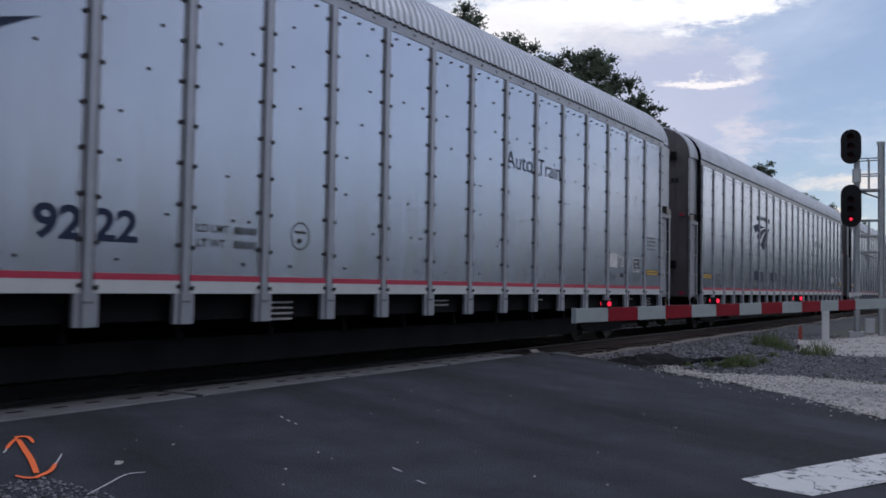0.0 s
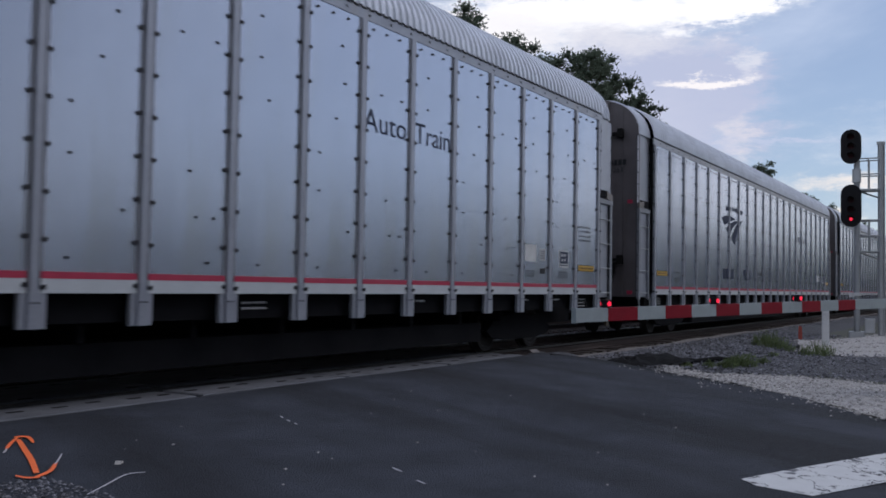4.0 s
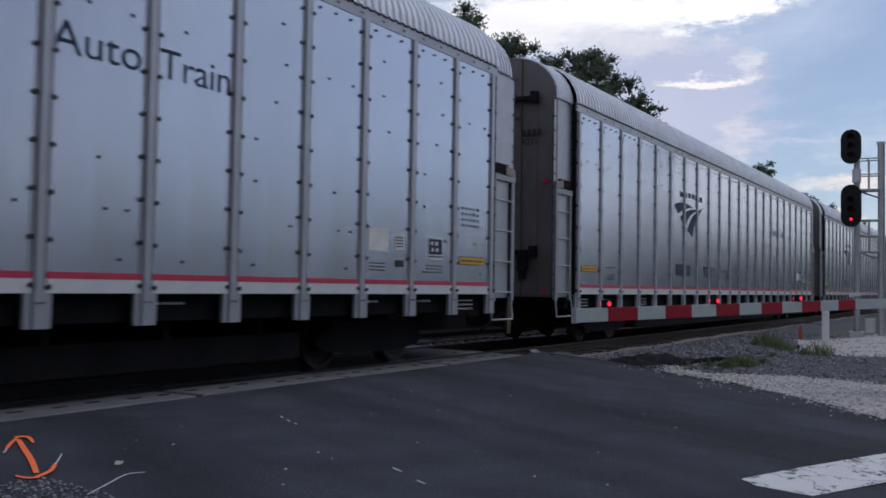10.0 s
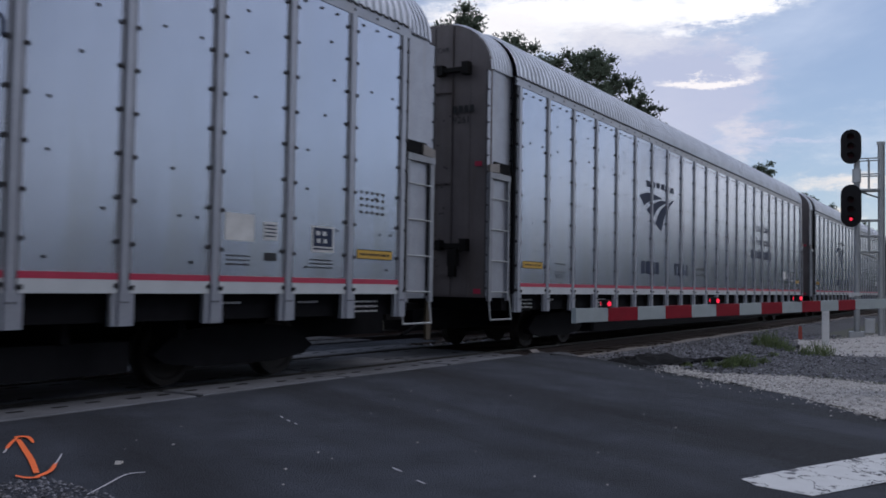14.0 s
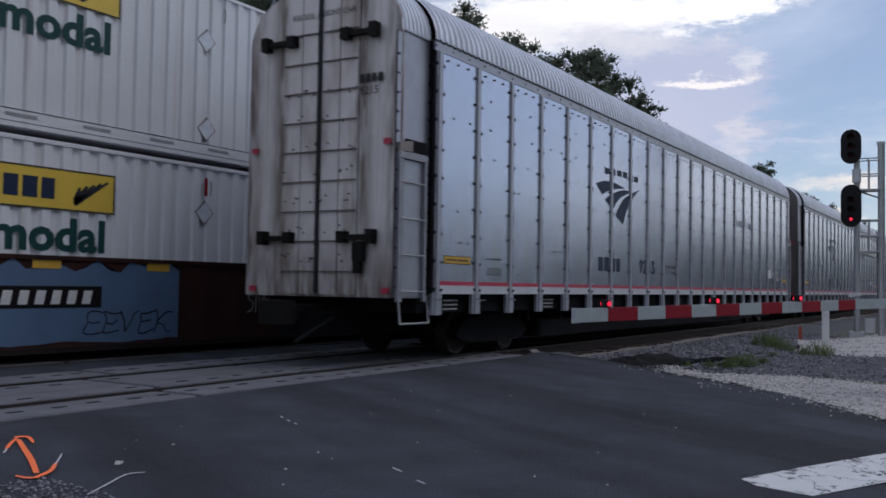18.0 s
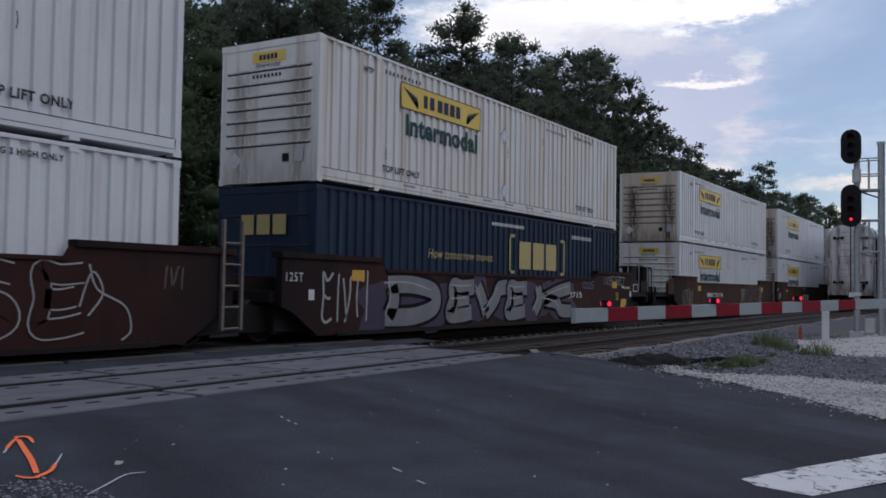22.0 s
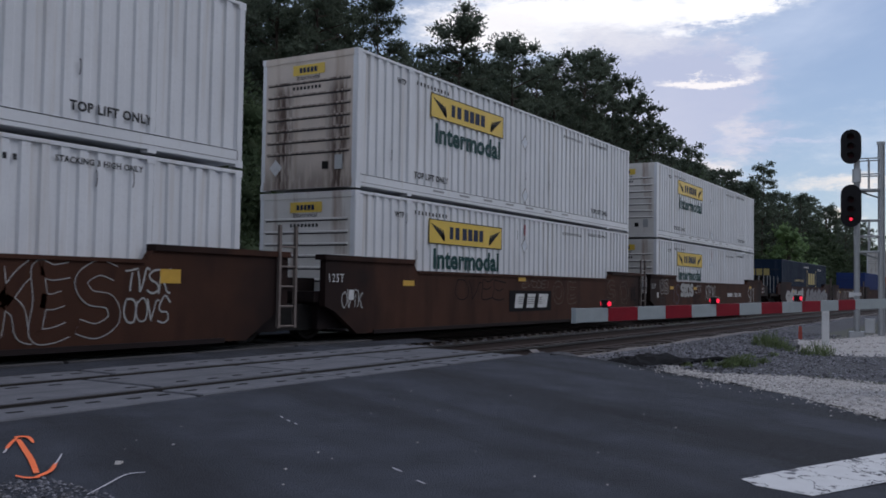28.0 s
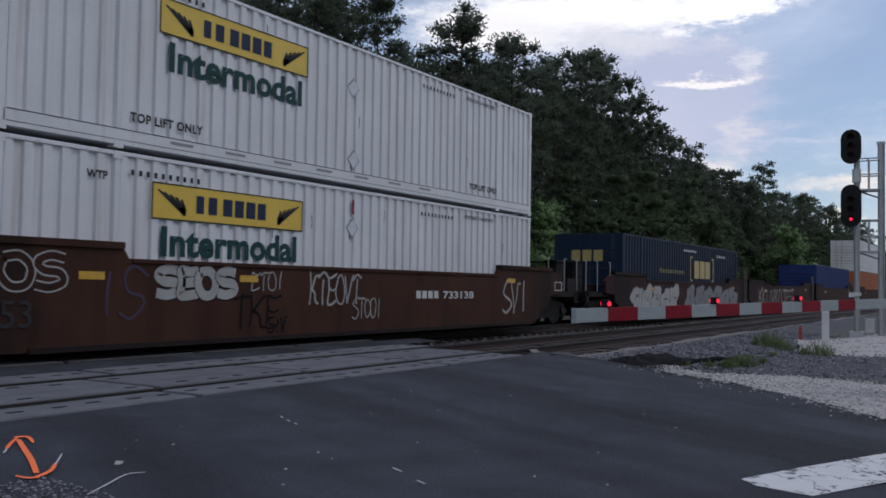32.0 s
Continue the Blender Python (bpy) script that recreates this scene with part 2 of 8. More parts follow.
DARK_STEEL = material("dark_steel", (0.010, 0.009, 0.009), 0.7, 0.2, spec=0.25, amount=0.4, scale=6)
WHEEL_STEEL = material("worn_wheel_steel", (0.022, 0.018, 0.017), 0.6, 0.3, amount=0.4, scale=6)
RUBBER = material("black_rubber", (0.010, 0.010, 0.011), 0.85, bump=0.1, spec=0.12)
PAINT_SILVER = material("silver_spray_paint", (0.21, 0.21, 0.225), 0.55, 0.2, amount=0.25, scale=2, bump=0)
PAINT_BLUE = material("pale_blue_spray_paint", (0.085, 0.145, 0.25), 0.6, amount=0.25, scale=2, bump=0)
PAINT_OCHRE = material("ochre_spray_paint", (0.21, 0.125, 0.035), 0.6, amount=0.3, scale=2, bump=0)
PAINT_WHITE = material("white_spray_paint", (0.38, 0.38, 0.37), 0.6, amount=0.3, scale=2, bump=0)
PAINT_BLACK = material("black_spray_paint", (0.010, 0.009, 0.011), 0.75, spec=0.1, amount=0.2, bump=0)
PAINT_PURPLE = material("purple_spray_paint", (0.045, 0.028, 0.065), 0.6, amount=0.3, bump=0)
ASPHALT = material("asphalt", (0.037, 0.041, 0.054), 0.88, 0.0, dark=(0.014, 0.016, 0.022), light=(0.058, 0.065, 0.085), scale=1.7, fine=46, amount=0.25, bump=1.0, bump_scale=70, streak=((0.013, 0.014, 0.018), (0.75, 0.045, 1.0), 0.47, 0.64, 23.6), spec=0.4)
# Darker concrete for the far crossing's panels.
CONCRETE_DARK = material("dark_concrete", (0.050, 0.048, 0.051), 0.88, 0.0, amount=0.4, scale=1.6, fine=40, bump=0.35, bump_scale=70, vary=0.1)
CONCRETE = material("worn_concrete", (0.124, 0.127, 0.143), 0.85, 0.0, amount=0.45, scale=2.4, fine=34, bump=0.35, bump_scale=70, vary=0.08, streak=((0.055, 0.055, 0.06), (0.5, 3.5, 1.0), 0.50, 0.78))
TRACK_BED = material("dirty_brown_ballast", (0.050, 0.041, 0.038), 0.95, amount=0.7, scale=16, fine=50, bump=1.0, bump_scale=26, spec=0.2)
RAIL = material("rusty_rail_web", (0.035, 0.021, 0.018), 0.8, 0.1, amount=0.35, scale=8)
RAIL_TOP = material("worn_rail_head", (0.016, 0.013, 0.012), 0.55, 0.2, spec=0.3, amount=0.3, scale=8)
GROOVE_DARK = material("flangeway_filler", (0.008, 0.008, 0.009), 0.9, amount=0.3, bump=0.1, spec=0.1)
TIE = material("weathered_timber_tie", (0.060, 0.046, 0.040), 0.85, amount=0.4, scale=4, stretch=(6, 1, 6), vary=0.25)
BALLAST = material("granite_ballast", (0.070, 0.070, 0.078), 0.9, amount=0.8, scale=16, fine=55, bump=1.0, bump_scale=26)
PALE_STONE = material("dusty_pale_stone", (0.16, 0.145, 0.14), 0.9, amount=0.35, scale=6, fine=40, bump=0.8, bump_scale=30)
STONE = material("ballast_stone", (0.150, 0.150, 0.168), 0.9, amount=0.4, scale=6, bump=0.3, island=0.75)
LIME = material("white_limestone_gravel", (0.42, 0.40, 0.385), 0.9, amount=0.5, scale=14, fine=60, bump=1.0, bump_scale=40)
LIME_STONE = material("white_limestone_stone", (0.43, 0.41, 0.395), 0.9, amount=0.25, scale=6, island=0.35)
DIRT = material("sandy_dirt_ground", (0.070, 0.068, 0.055), 0.95, amount=0.5, scale=0.8, fine=18, bump=0.6, bump_scale=14, dark=(0.035, 0.045, 0.022))
ROAD_PAINT = material("worn_white_road_paint", (0.60, 0.60, 0.60), 0.7, amount=0.12, scale=6, fine=60, bump=0.2, streak=((0.09, 0.09, 0.10), (7, 7, 7), 0.60, 0.66))
ORANGE_PAINT = material("orange_survey_paint", (1.0, 0.20, 0.05), 0.6, dark=(0.9, 0.14, 0.035), light=(1.0, 0.24, 0.07), scale=30, bump=0.1)
WHITE_RIBBON = material("white_plastic_ribbon", (0.55, 0.54, 0.58), 0.5, amount=0.2, bump=0)
GATE_RED = material("red_reflective_stripe", (0.23, 0.006, 0.018), 0.6, spec=0.2, amount=0.2, scale=8)
GATE_WHITE = material("white_reflective_stripe", (0.33, 0.37, 0.385), 0.5, amount=0.15, scale=8)
LAMP_RED = material("lit_red_lens", (0.5, 0.01, 0.02), 0.3, emit=((1.0, 0.02, 0.06), 1.1), bump=0)
LAMP_HOT = material("lit_amber_red_lens", (0.6, 0.1, 0.02), 0.3, emit=((1.0, 0.22, 0.05), 6.0), bump=0)
LENS_OFF = material("unlit_red_lens", (0.03, 0.005, 0.008), 0.6, bump=0, spec=0.15)
MATT_BLACK = material("matt_black_housing", (0.007, 0.006, 0.008), 0.6, spec=0.25, amount=0.3, bump=0.05)
ALU = material("aluminium_pole", (0.42, 0.43, 0.44), 0.45, 0.6, amount=0.2, scale=4)
WHITE_POST = material("white_marker_post", (0.66, 0.66, 0.66), 0.5, amount=0.12)
BARK = material("pine_bark", (0.075, 0.055, 0.042), 0.9, amount=0.4, scale=4, bump=0.6, bump_scale=12, stretch=(1, 1, 0.3))
PINE = material("pine_needles", (0.112, 0.138, 0.098), 0.85, amount=0.3, scale=0.7, fine=4, bump=0, vary=0.15, island=0.2, spec=0.25)
OAK = material("broad_leaves", (0.080, 0.112, 0.058), 0.8, amount=0.3, scale=0.7, fine=4, bump=0, vary=0.2, island=0.2, spec=0.25)
WEED = material("roadside_weed", (0.155, 0.20, 0.085), 0.8, amount=0.4, scale=3, bump=0, island=0.4)


def rust_end(name, base, strength):
    """White end paint with two rust runs that hang from the ribs and a dirty foot."""
    m = material(name, base, 0.55, amount=0.14, scale=1.5, fine=25, bump=0.04, streak=((0.34, 0.25, 0.18), (3.0, 3.0, 0.30), 0.55, 0.85))
    n, l = m.node_tree.nodes, m.node_tree.links
    b = n["Principled BSDF"]
    src = b.inputs["Base Color"].links[0].from_socket
    co = n.new("ShaderNodeTexCoord")
    sep = n.new("ShaderNodeSeparateXYZ")
    l.new(co.outputs["Object"], sep.inputs["Vector"])
    mp = n.new("ShaderNodeMapping")
    mp.inputs["Scale"].default_value = (1.0, 7.0, 0.9)
    l.new(co.outputs["Object"], mp.inputs["Vector"])
    nz = n.new("ShaderNodeTexNoise")
    nz.inputs["Scale"].default_value, nz.inputs["Detail"].default_value = 1.6, 6.0
    l.new(mp.outputs["Vector"], nz.inputs["Vector"])

    def calc(op, a, c=0.0):
        k = n.new("ShaderNodeMath")
        k.operation = op
        for i, v in enumerate((a, c)):
            if isinstance(v, float):
                k.inputs[i].default_value = v
            else:
                l.new(v, k.inputs[i])
        return k.outputs[0]

    def step(v, lo, hi):
        k = n.new("ShaderNodeMapRange")
        k.interpolation_type = "SMOOTHSTEP"
        k.inputs["From Min"].default_value, k.inputs["From Max"].default_value = lo, hi
        l.new(v, k.inputs["Value"])
        return k.outputs["Result"]
    wob = calc("MULTIPLY", calc("SUBTRACT", nz.outputs["Fac"], 0.5), 0.5)
    d1 = calc("ABSOLUTE", calc("SUBTRACT", calc("ADD", sep.outputs["Y"], wob), 0.52))
    d2 = calc("ABSOLUTE", calc("SUBTRACT", calc("ADD", sep.outputs["Y"], wob), 2.02))
    near = calc("SUBTRACT", 1.0, step(calc("MINIMUM", d1, d2), 0.03, 0.42))
    high = calc("SUBTRACT", 1.0, step(sep.outputs["Z"], 2.0, 2.5))
    foot = calc("MULTIPLY", calc("SUBTRACT", 1.0, step(sep.outputs["Z"], 0.05, 0.75)), 0.55)
    fac = calc("MULTIPLY", calc("MAXIMUM", calc("MULTIPLY", near, high), foot), calc("ADD", calc("MULTIPLY", step(nz.outputs["Fac"], 0.34, 0.58), strength * 0.65), strength * 0.35))
    mix = n.new("ShaderNodeMixRGB")
    l.new(src, mix.inputs["Color1"])
    mix.inputs["Color2"].default_value = (0.075, 0.042, 0.030, 1)
    l.new(fac, mix.inputs["Fac"])
    l.new(mix.outputs["Color"], b.inputs["Base Color"])
    return m


CONT_END_RUST = rust_end("rust_streaked_container_end", (0.60, 0.51, 0.42), 1.0)
CONT_END_HEAVY = rust_end("heavily_rusted_container_end", (0.60, 0.52, 0.45), 1.0)
CONT_END_MILD = rust_end("lightly_rusted_container_end", (0.70, 0.68, 0.64), 0.55)


def cracked(m, scale, width, tint):
    """Fine dark cracks across a paint film."""
    n, l = m.node_tree.nodes, m.node_tree.links
    b = n["Principled BSDF"]
    src = b.inputs["Base Color"].links[0].from_socket
    co, wob, add = n.new("ShaderNodeTexCoord"), n.new("ShaderNodeTexNoise"), n.new("ShaderNodeMixRGB")
    wob.inputs["Scale"].default_value, wob.inputs["Detail"].default_value = 5.0, 6.0
    add.blend_type, add.inputs["Fac"].default_value = "ADD", 0.7
    l.new(co.outputs["Object"], wob.inputs["Vector"])
    l.new(co.outputs["Object"], add.inputs["Color1"])
    l.new(wob.outputs["Color"], add.inputs["Color2"])
    vo = n.new("ShaderNodeTexVoronoi")
    vo.feature = "DISTANCE_TO_EDGE"
    vo.inputs["Scale"].default_value = scale
    l.new(add.outputs["Color"], vo.inputs["Vector"])
    patchy = n.new("ShaderNodeTexNoise")
    patchy.inputs["Scale"].default_value = 2.2
    l.new(co.outputs["Object"], patchy.inputs["Vector"])
    lim = n.new("ShaderNodeMath")
    lim.operation = "MULTIPLY"
    l.new(patchy.outputs["Fac"], lim.inputs[0])
    lim.inputs[1].default_value = width * 2
    less = n.new("ShaderNodeMath")
    less.operation = "LESS_THAN"
    l.new(vo.outputs["Distance"], less.inputs[0])
    l.new(lim.outputs[0], less.inputs[1])
    mix = n.new("ShaderNodeMixRGB")
    l.new(less.outputs[0], mix.inputs["Fac"])
    l.new(src, mix.inputs["Color1"])
    mix.inputs["Color2"].default_value = (*tint, 1)
    l.new(mix.outputs["Color"], b.inputs["Base Color"])


cracked(ROAD_PAINT, 2.3, 0.020, (0.05, 0.05, 0.055))


def edge_grime(m, bands, foot, tint):
    """Brown grime in upright bands at given distances from a wagon's middle line, and along its foot."""
    n, l = m.node_tree.nodes, m.node_tree.links
    b = n["Principled BSDF"]
    src = b.inputs["Base Color"].links[0].from_socket
    co, sep, mp, nz = n.new("ShaderNodeTexCoord"), n.new("ShaderNodeSeparateXYZ"), n.new("ShaderNodeMapping"), n.new("ShaderNodeTexNoise")
    l.new(co.outputs["Object"], sep.inputs["Vector"])
    mp.inputs["Scale"].default_value = (1.0, 5.0, 0.8)
    l.new(co.outputs["Object"], mp.inputs["Vector"])
    nz.inputs["Scale"].default_value, nz.inputs["Detail"].default_value = 1.8, 6.0
    l.new(mp.outputs["Vector"], nz.inputs["Vector"])

    def calc(op, *args):
        k = n.new("ShaderNodeMath")
        k.operation = op
        for i, v in enumerate(args):
            if isinstance(v, float):
                k.inputs[i].default_value = v
            else:
                l.new(v, k.inputs[i])
        return k.outputs[0]

    def step(v, lo, hi):
        k = n.new("ShaderNodeMapRange")
        k.interpolation_type = "SMOOTHSTEP"
        k.inputs["From Min"].default_value, k.inputs["From Max"].default_value = lo, hi
        l.new(v, k.inputs["Value"])
        return k.outputs["Result"]
    wob = calc("MULTIPLY", calc("SUBTRACT", nz.outputs["Fac"], 0.5), 0.35)
    side = calc("ADD", calc("ABSOLUTE", sep.outputs["Y"]), wob)
    fac = calc("MULTIPLY", calc("SUBTRACT", 1.0, step(calc("ADD", sep.outputs["Z"], calc("MULTIPLY", wob, 3.0)), foot[0], foot[1])), 0.8)
    for at_y, wide in bands:
        near = calc("SUBTRACT", 1.0, step(calc("ABSOLUTE", calc("SUBTRACT", side, at_y)), 0.0, wide))
        fac = calc("MAXIMUM", fac, calc("MULTIPLY", near, 0.85))
    fac = calc("MULTIPLY", fac, calc("ADD", calc("MULTIPLY", step(nz.outputs["Fac"], 0.35, 0.6), 0.55), 0.4))
    mix = n.new("ShaderNodeMixRGB")
    l.new(src, mix.inputs["Color1"])
    mix.inputs["Color2"].default_value = (*tint, 1)
    l.new(fac, mix.inputs["Fac"])
    l.new(mix.outputs["Color"], b.inputs["Base Color"])


def end_soot(m, length, tint):
    """Brake soot on a wagon's side towards its two ends."""
    n, l = m.node_tree.nodes, m.node_tree.links
    b = n["Principled BSDF"]
    src = b.inputs["Base Color"].links[0].from_socket
    co, sep, nz = n.new("ShaderNodeTexCoord"), n.new("ShaderNodeSeparateXYZ"), n.new("ShaderNodeTexNoise")
    l.new(co.outputs["Object"], sep.inputs["Vector"])
    l.new(co.outputs["Object"], nz.inputs["Vector"])
    nz.inputs["Scale"].default_value, nz.inputs["Detail"].default_value = 1.3, 6.0

    def calc(op, *args):
        k = n.new("ShaderNodeMath")
        k.operation = op
        for i, v in enumerate(args):
            if isinstance(v, float):
                k.inputs[i].default_value = v
            else:
                l.new(v, k.inputs[i])
        return k.outputs[0]
    off = calc("ABSOLUTE", calc("SUBTRACT", sep.outputs["X"], length / 2))
    off = calc("ADD", off, calc("MULTIPLY", calc("SUBTRACT", nz.outputs["Fac"], 0.5), 3.0))
    k = n.new("ShaderNodeMapRange")
    k.interpolation_type = "SMOOTHSTEP"
    k.inputs["From Min"].default_value, k.inputs["From Max"].default_value = length / 2 - 1.6, length / 2 + 0.9
    k.inputs["To Max"].default_value = 0.85
    l.new(off, k.inputs["Value"])
    mix = n.new("ShaderNodeMixRGB")
    l.new(src, mix.inputs["Color1"])
    mix.inputs["Color2"].default_value = (*tint, 1)
    l.new(k.outputs["Result"], mix.inputs["Fac"])
    l.new(mix.outputs["Color"], b.inputs["Base Color"])


end_soot(WELL, 16.15, (0.014, 0.010, 0.011))
end_soot(WELL_RUST, 16.15, (0.015, 0.010, 0.010))
edge_grime(RACK_END_PALE, ((0.78, 0.22), (1.42, 0.40)), (1.1, 2.0), (0.075, 0.048, 0.036))


def leafy(m, amount):
    """Lets part of the light through thin leaves."""
    n, l = m.node_tree.nodes, m.node_tree.links
    b, out = n["Principled BSDF"], n["Material Output"]
    t, mix = n.new("ShaderNodeBsdfTranslucent"), n.new("ShaderNodeMixShader")
    l.new(b.inputs["Base Color"].links[0].from_socket, t.inputs["Color"])
    mix.inputs["Fac"].default_value = amount
    l.new(b.outputs["BSDF"], mix.inputs[1])
    l.new(t.outputs["BSDF"], mix.inputs[2])
    l.new(mix.outputs["Shader"], out.inputs["Surface"])


for leaf in (PINE, OAK, WEED, BRIGHT_LEAF):
    leafy(leaf, 0.45)

# ---- mesh helpers ----
class Geo:
    """Collects faces for one mesh."""

    def __init__(self):
        self.v, self.f = [], []

    def add(self, verts, faces):
        k = len(self.v)
        self.v += [tuple(p) for p in verts]
        self.f += [tuple(k + i for i in q) for q in faces]
        return self

    def box(self, x0, x1, y0, y1, z0, z1, c=0.0):
        """A box; c bevels its edges along z."""
        if c:
            ring = [(x0 + c, y0), (x1 - c, y0), (x1, y0 + c), (x1, y1 - c), (x1 - c, y1), (x0 + c, y1), (x0, y1 - c), (x0, y0 + c)]
            n = 8
            vs = [(x, y, z0) for x, y in ring] + [(x, y, z1) for x, y in ring]
            return self.add(vs, [tuple(range(n))[::-1], tuple(range(n, 2 * n))] + [(i, (i + 1) % n, n + (i + 1) % n, n + i) for i in range(n)])
        vs = [(x, y, z) for z in (z0, z1) for y in (y0, y1) for x in (x0, x1)]
        return self.add(vs, [(0, 2, 3, 1), (4, 5, 7, 6), (0, 1, 5, 4), (1, 3, 7, 5), (3, 2, 6, 7), (2, 0, 4, 6)])

    def prism(self, ring, axis, a, b):
        """A closed outline, pulled along an axis from a to b; the outline gives the other two coordinates in order."""
        n = len(ring)

        def put(p, t):
            q = list(p)
            q.insert(axis, t)
            return q
        vs = [put(p, a) for p in ring] + [put(p, b) for p in ring]
        return self.add(vs, [tuple(range(n))[::-1], tuple(range(n, 2 * n))] + [(i, (i + 1) % n, n + (i + 1) % n, n + i) for i in range(n)])

    def rod(self, p, q, r, r2=None, n=8):
        p, q = Vector(p), Vector(q)
        d = (q - p).normalized()
        s = d.orthogonal().normalized()
        t = d.cross(s)
        r2 = r if r2 is None else r2
        vs = [p + (s * math.cos(6.28319 * i / n) + t * math.sin(6.28319 * i / n)) * r for i in range(n)]
        vs += [q + (s * math.cos(6.28319 * i / n) + t * math.sin(6.28319 * i / n)) * r2 for i in range(n)]
        return self.add(vs, [tuple(range(n))[::-1], tuple(range(n, 2 * n))] + [(i, (i + 1) % n, n + (i + 1) % n, n + i) for i in range(n)])

    def turned(self, profile, n=28):
        """A closed body turned about the y axis from (y, radius) points."""
        return self.sheet([[(r * math.cos(6.28319 * i / n), y, r * math.sin(6.28319 * i / n)) for i in range(n + 1)] for y, r in profile])

    def sheet(self, rows):
        """A grid of points, row by row."""
        m = len(rows[0])
        vs = [p for r in rows for p in r]
        return self.add(vs, [(i * m + j, i * m + j + 1, (i + 1) * m + j + 1, (i + 1) * m + j) for i in range(len(rows) - 1) for j in range(m - 1)])

    def mesh(self, name, mat, smooth=False):
        me = bpy.data.meshes.new(name)
        me.from_pydata(self.v, [], self.f)
        me.materials.append(mat)
        if smooth:
            me.polygons.foreach_set("use_smooth", [True] * len(me.polygons))
        me.update()
        return me


def part(name, geo, mat, parent, label="", at=None, kind=""):
    """One mesh object under a thing or a part; geo may be a Geo or a ready mesh."""
    me = geo.mesh(name, mat) if isinstance(geo, Geo) else geo
    ob = new(name, me)
    ob.parent = parent
    if at is not None:
        ob.matrix_basis = at
    if label or kind:
        tagged(ob, label, kind=kind)
    return ob


def thing(name, label, category, group="", at=None, geo=None, mat=None, kind=""):
    ob = new(name, geo.mesh(name, mat) if geo else None)
    if at is not None:
        ob.matrix_basis = at
    return tagged(ob, label, category, group, kind)


LETTER_SHAPES = {}


def letters(text, height, spacing=1.0, shear=0.0, bold=0.0):
    """Shape of a line of writing in the x-z plane, facing -y, standing on z = 0 and starting at x = 0."""
    key = (text, height, spacing, shear, bold)
    if key not in LETTER_SHAPES:
        cu = bpy.data.curves.new("writing", "FONT")
        cu.body, cu.size, cu.space_character, cu.shear, cu.resolution_u = text, height / 0.72, spacing, shear, 3
        cu.offset = bold
        ob = bpy.data.objects.new("writing", cu)
        scene.collection.objects.link(ob)
        me = bpy.data.meshes.new_from_object(ob.evaluated_get(bpy.context.evaluated_depsgraph_get()))
        bpy.data.objects.remove(ob)
        x0 = min(v.co.x for v in me.vertices)
        LETTER_SHAPES[key] = ([(v.co.x - x0, 0.0, v.co.y) for v in me.vertices], [tuple(q.vertices) for q in me.polygons])
    g = Geo()
    g.add(*LETTER_SHAPES[key])
    return g


# The writing of the trains, shaped before the place fills up.
for words in (("Auto", 0.30), ("Train", 0.30)):
    letters(words[0], words[1])
for words in ("92", "22", "63", "02", "31", "50", "61", "15"):
    letters(words, 0.29, bold=0.012)
for words in ("LD LMT  80000", "LT WT   85000"):
    letters(words, 0.082, bold=0.0015)
for words in ("9222", "9263", "9202", "9231", "9250", "9261", "9215"):
    letters(words, 0.12)
letters("EXCESS  HEIGHT CAR", 0.085)
letters("For Reservations", 0.25)
letters("Intermodal", 0.46, 1.02, bold=0.022)
letters("Intermodal", 0.105)
letters("TOP LIFT ONLY", 0.14, 1.1, bold=0.007)
letters("STACKING 3 HIGH ONLY", 0.09, 1.1, bold=0.004)
letters("WTP", 0.12, bold=0.006)
letters("How tomorrow moves", 0.23, 1.05, 0.25)
letters("125T", 0.17, 1.1)
letters("53", 0.38)
for words in ("723715", "733138"):
    letters(words, 0.17, bold=0.006)


def bars(width, height, n, gap=0.25):
    """Plain bars in place of writing: n blocks side by side in the x-z plane, facing -y."""
    g, w = Geo(), width / n
    for i in range(n):
        a, b = i * w, (i + 1) * w - gap * w
        g.add([(a, 0, 0), (b, 0, 0), (b, 0, height), (a, 0, height)], [(0, 1, 2, 3)])
    return g


# ---- ground, road and tracks ----
ROAD_DIR = Vector((0.40, 0.917, 0.0))
ROAD_ACROSS = Vector((0.917, -0.40, 0.0))


def smooth(a, b, t):
    t = min(1.0, max(0.0, (t - a) / (b - a)))
    return t * t * (3 - 2 * t)


def road_z(y):
    """The road falls away from the crossing on both sides."""
    if y < 6.4:
        return -0.015 - 0.042 * (6.4 - y) if y > -8 else -0.62
    return -0.015 if y < 15.6 else -0.015 - 0.04 * min(8, y - 15.6)


def road_offset(x, y):
    """Metres to the right of the line through (9.6, 6.4) along the road."""
    return (x - 9.6) * ROAD_ACROSS.x + (y - 6.4) * ROAD_ACROSS.y


ROAD_LEFT, ROAD_RIGHT = -5.2, 4.6


def road_right(y):
    """The right edge flares out towards the crossing."""
    pts = ((-40, 2.0), (-5, 2.2), (0, 2.8), (1.1, 3.35), (2.0, 4.0), (3.2, 4.5), (4.1, 4.57), (5.7, 4.75), (6.9, 4.5), (10, 4.9), (14, 5.4), (16, 4.0), (90, 4.0))
    for (a, p), (b, q) in zip(pts, pts[1:]):
        if a <= y <= b:
            return p + (q - p) * (y - a) / (b - a)
    return 4.0


def road_left(y):
    return -5.2 if y < 6.4 else -5.2 - 3 * min(1, (y - 6.4) / 3)


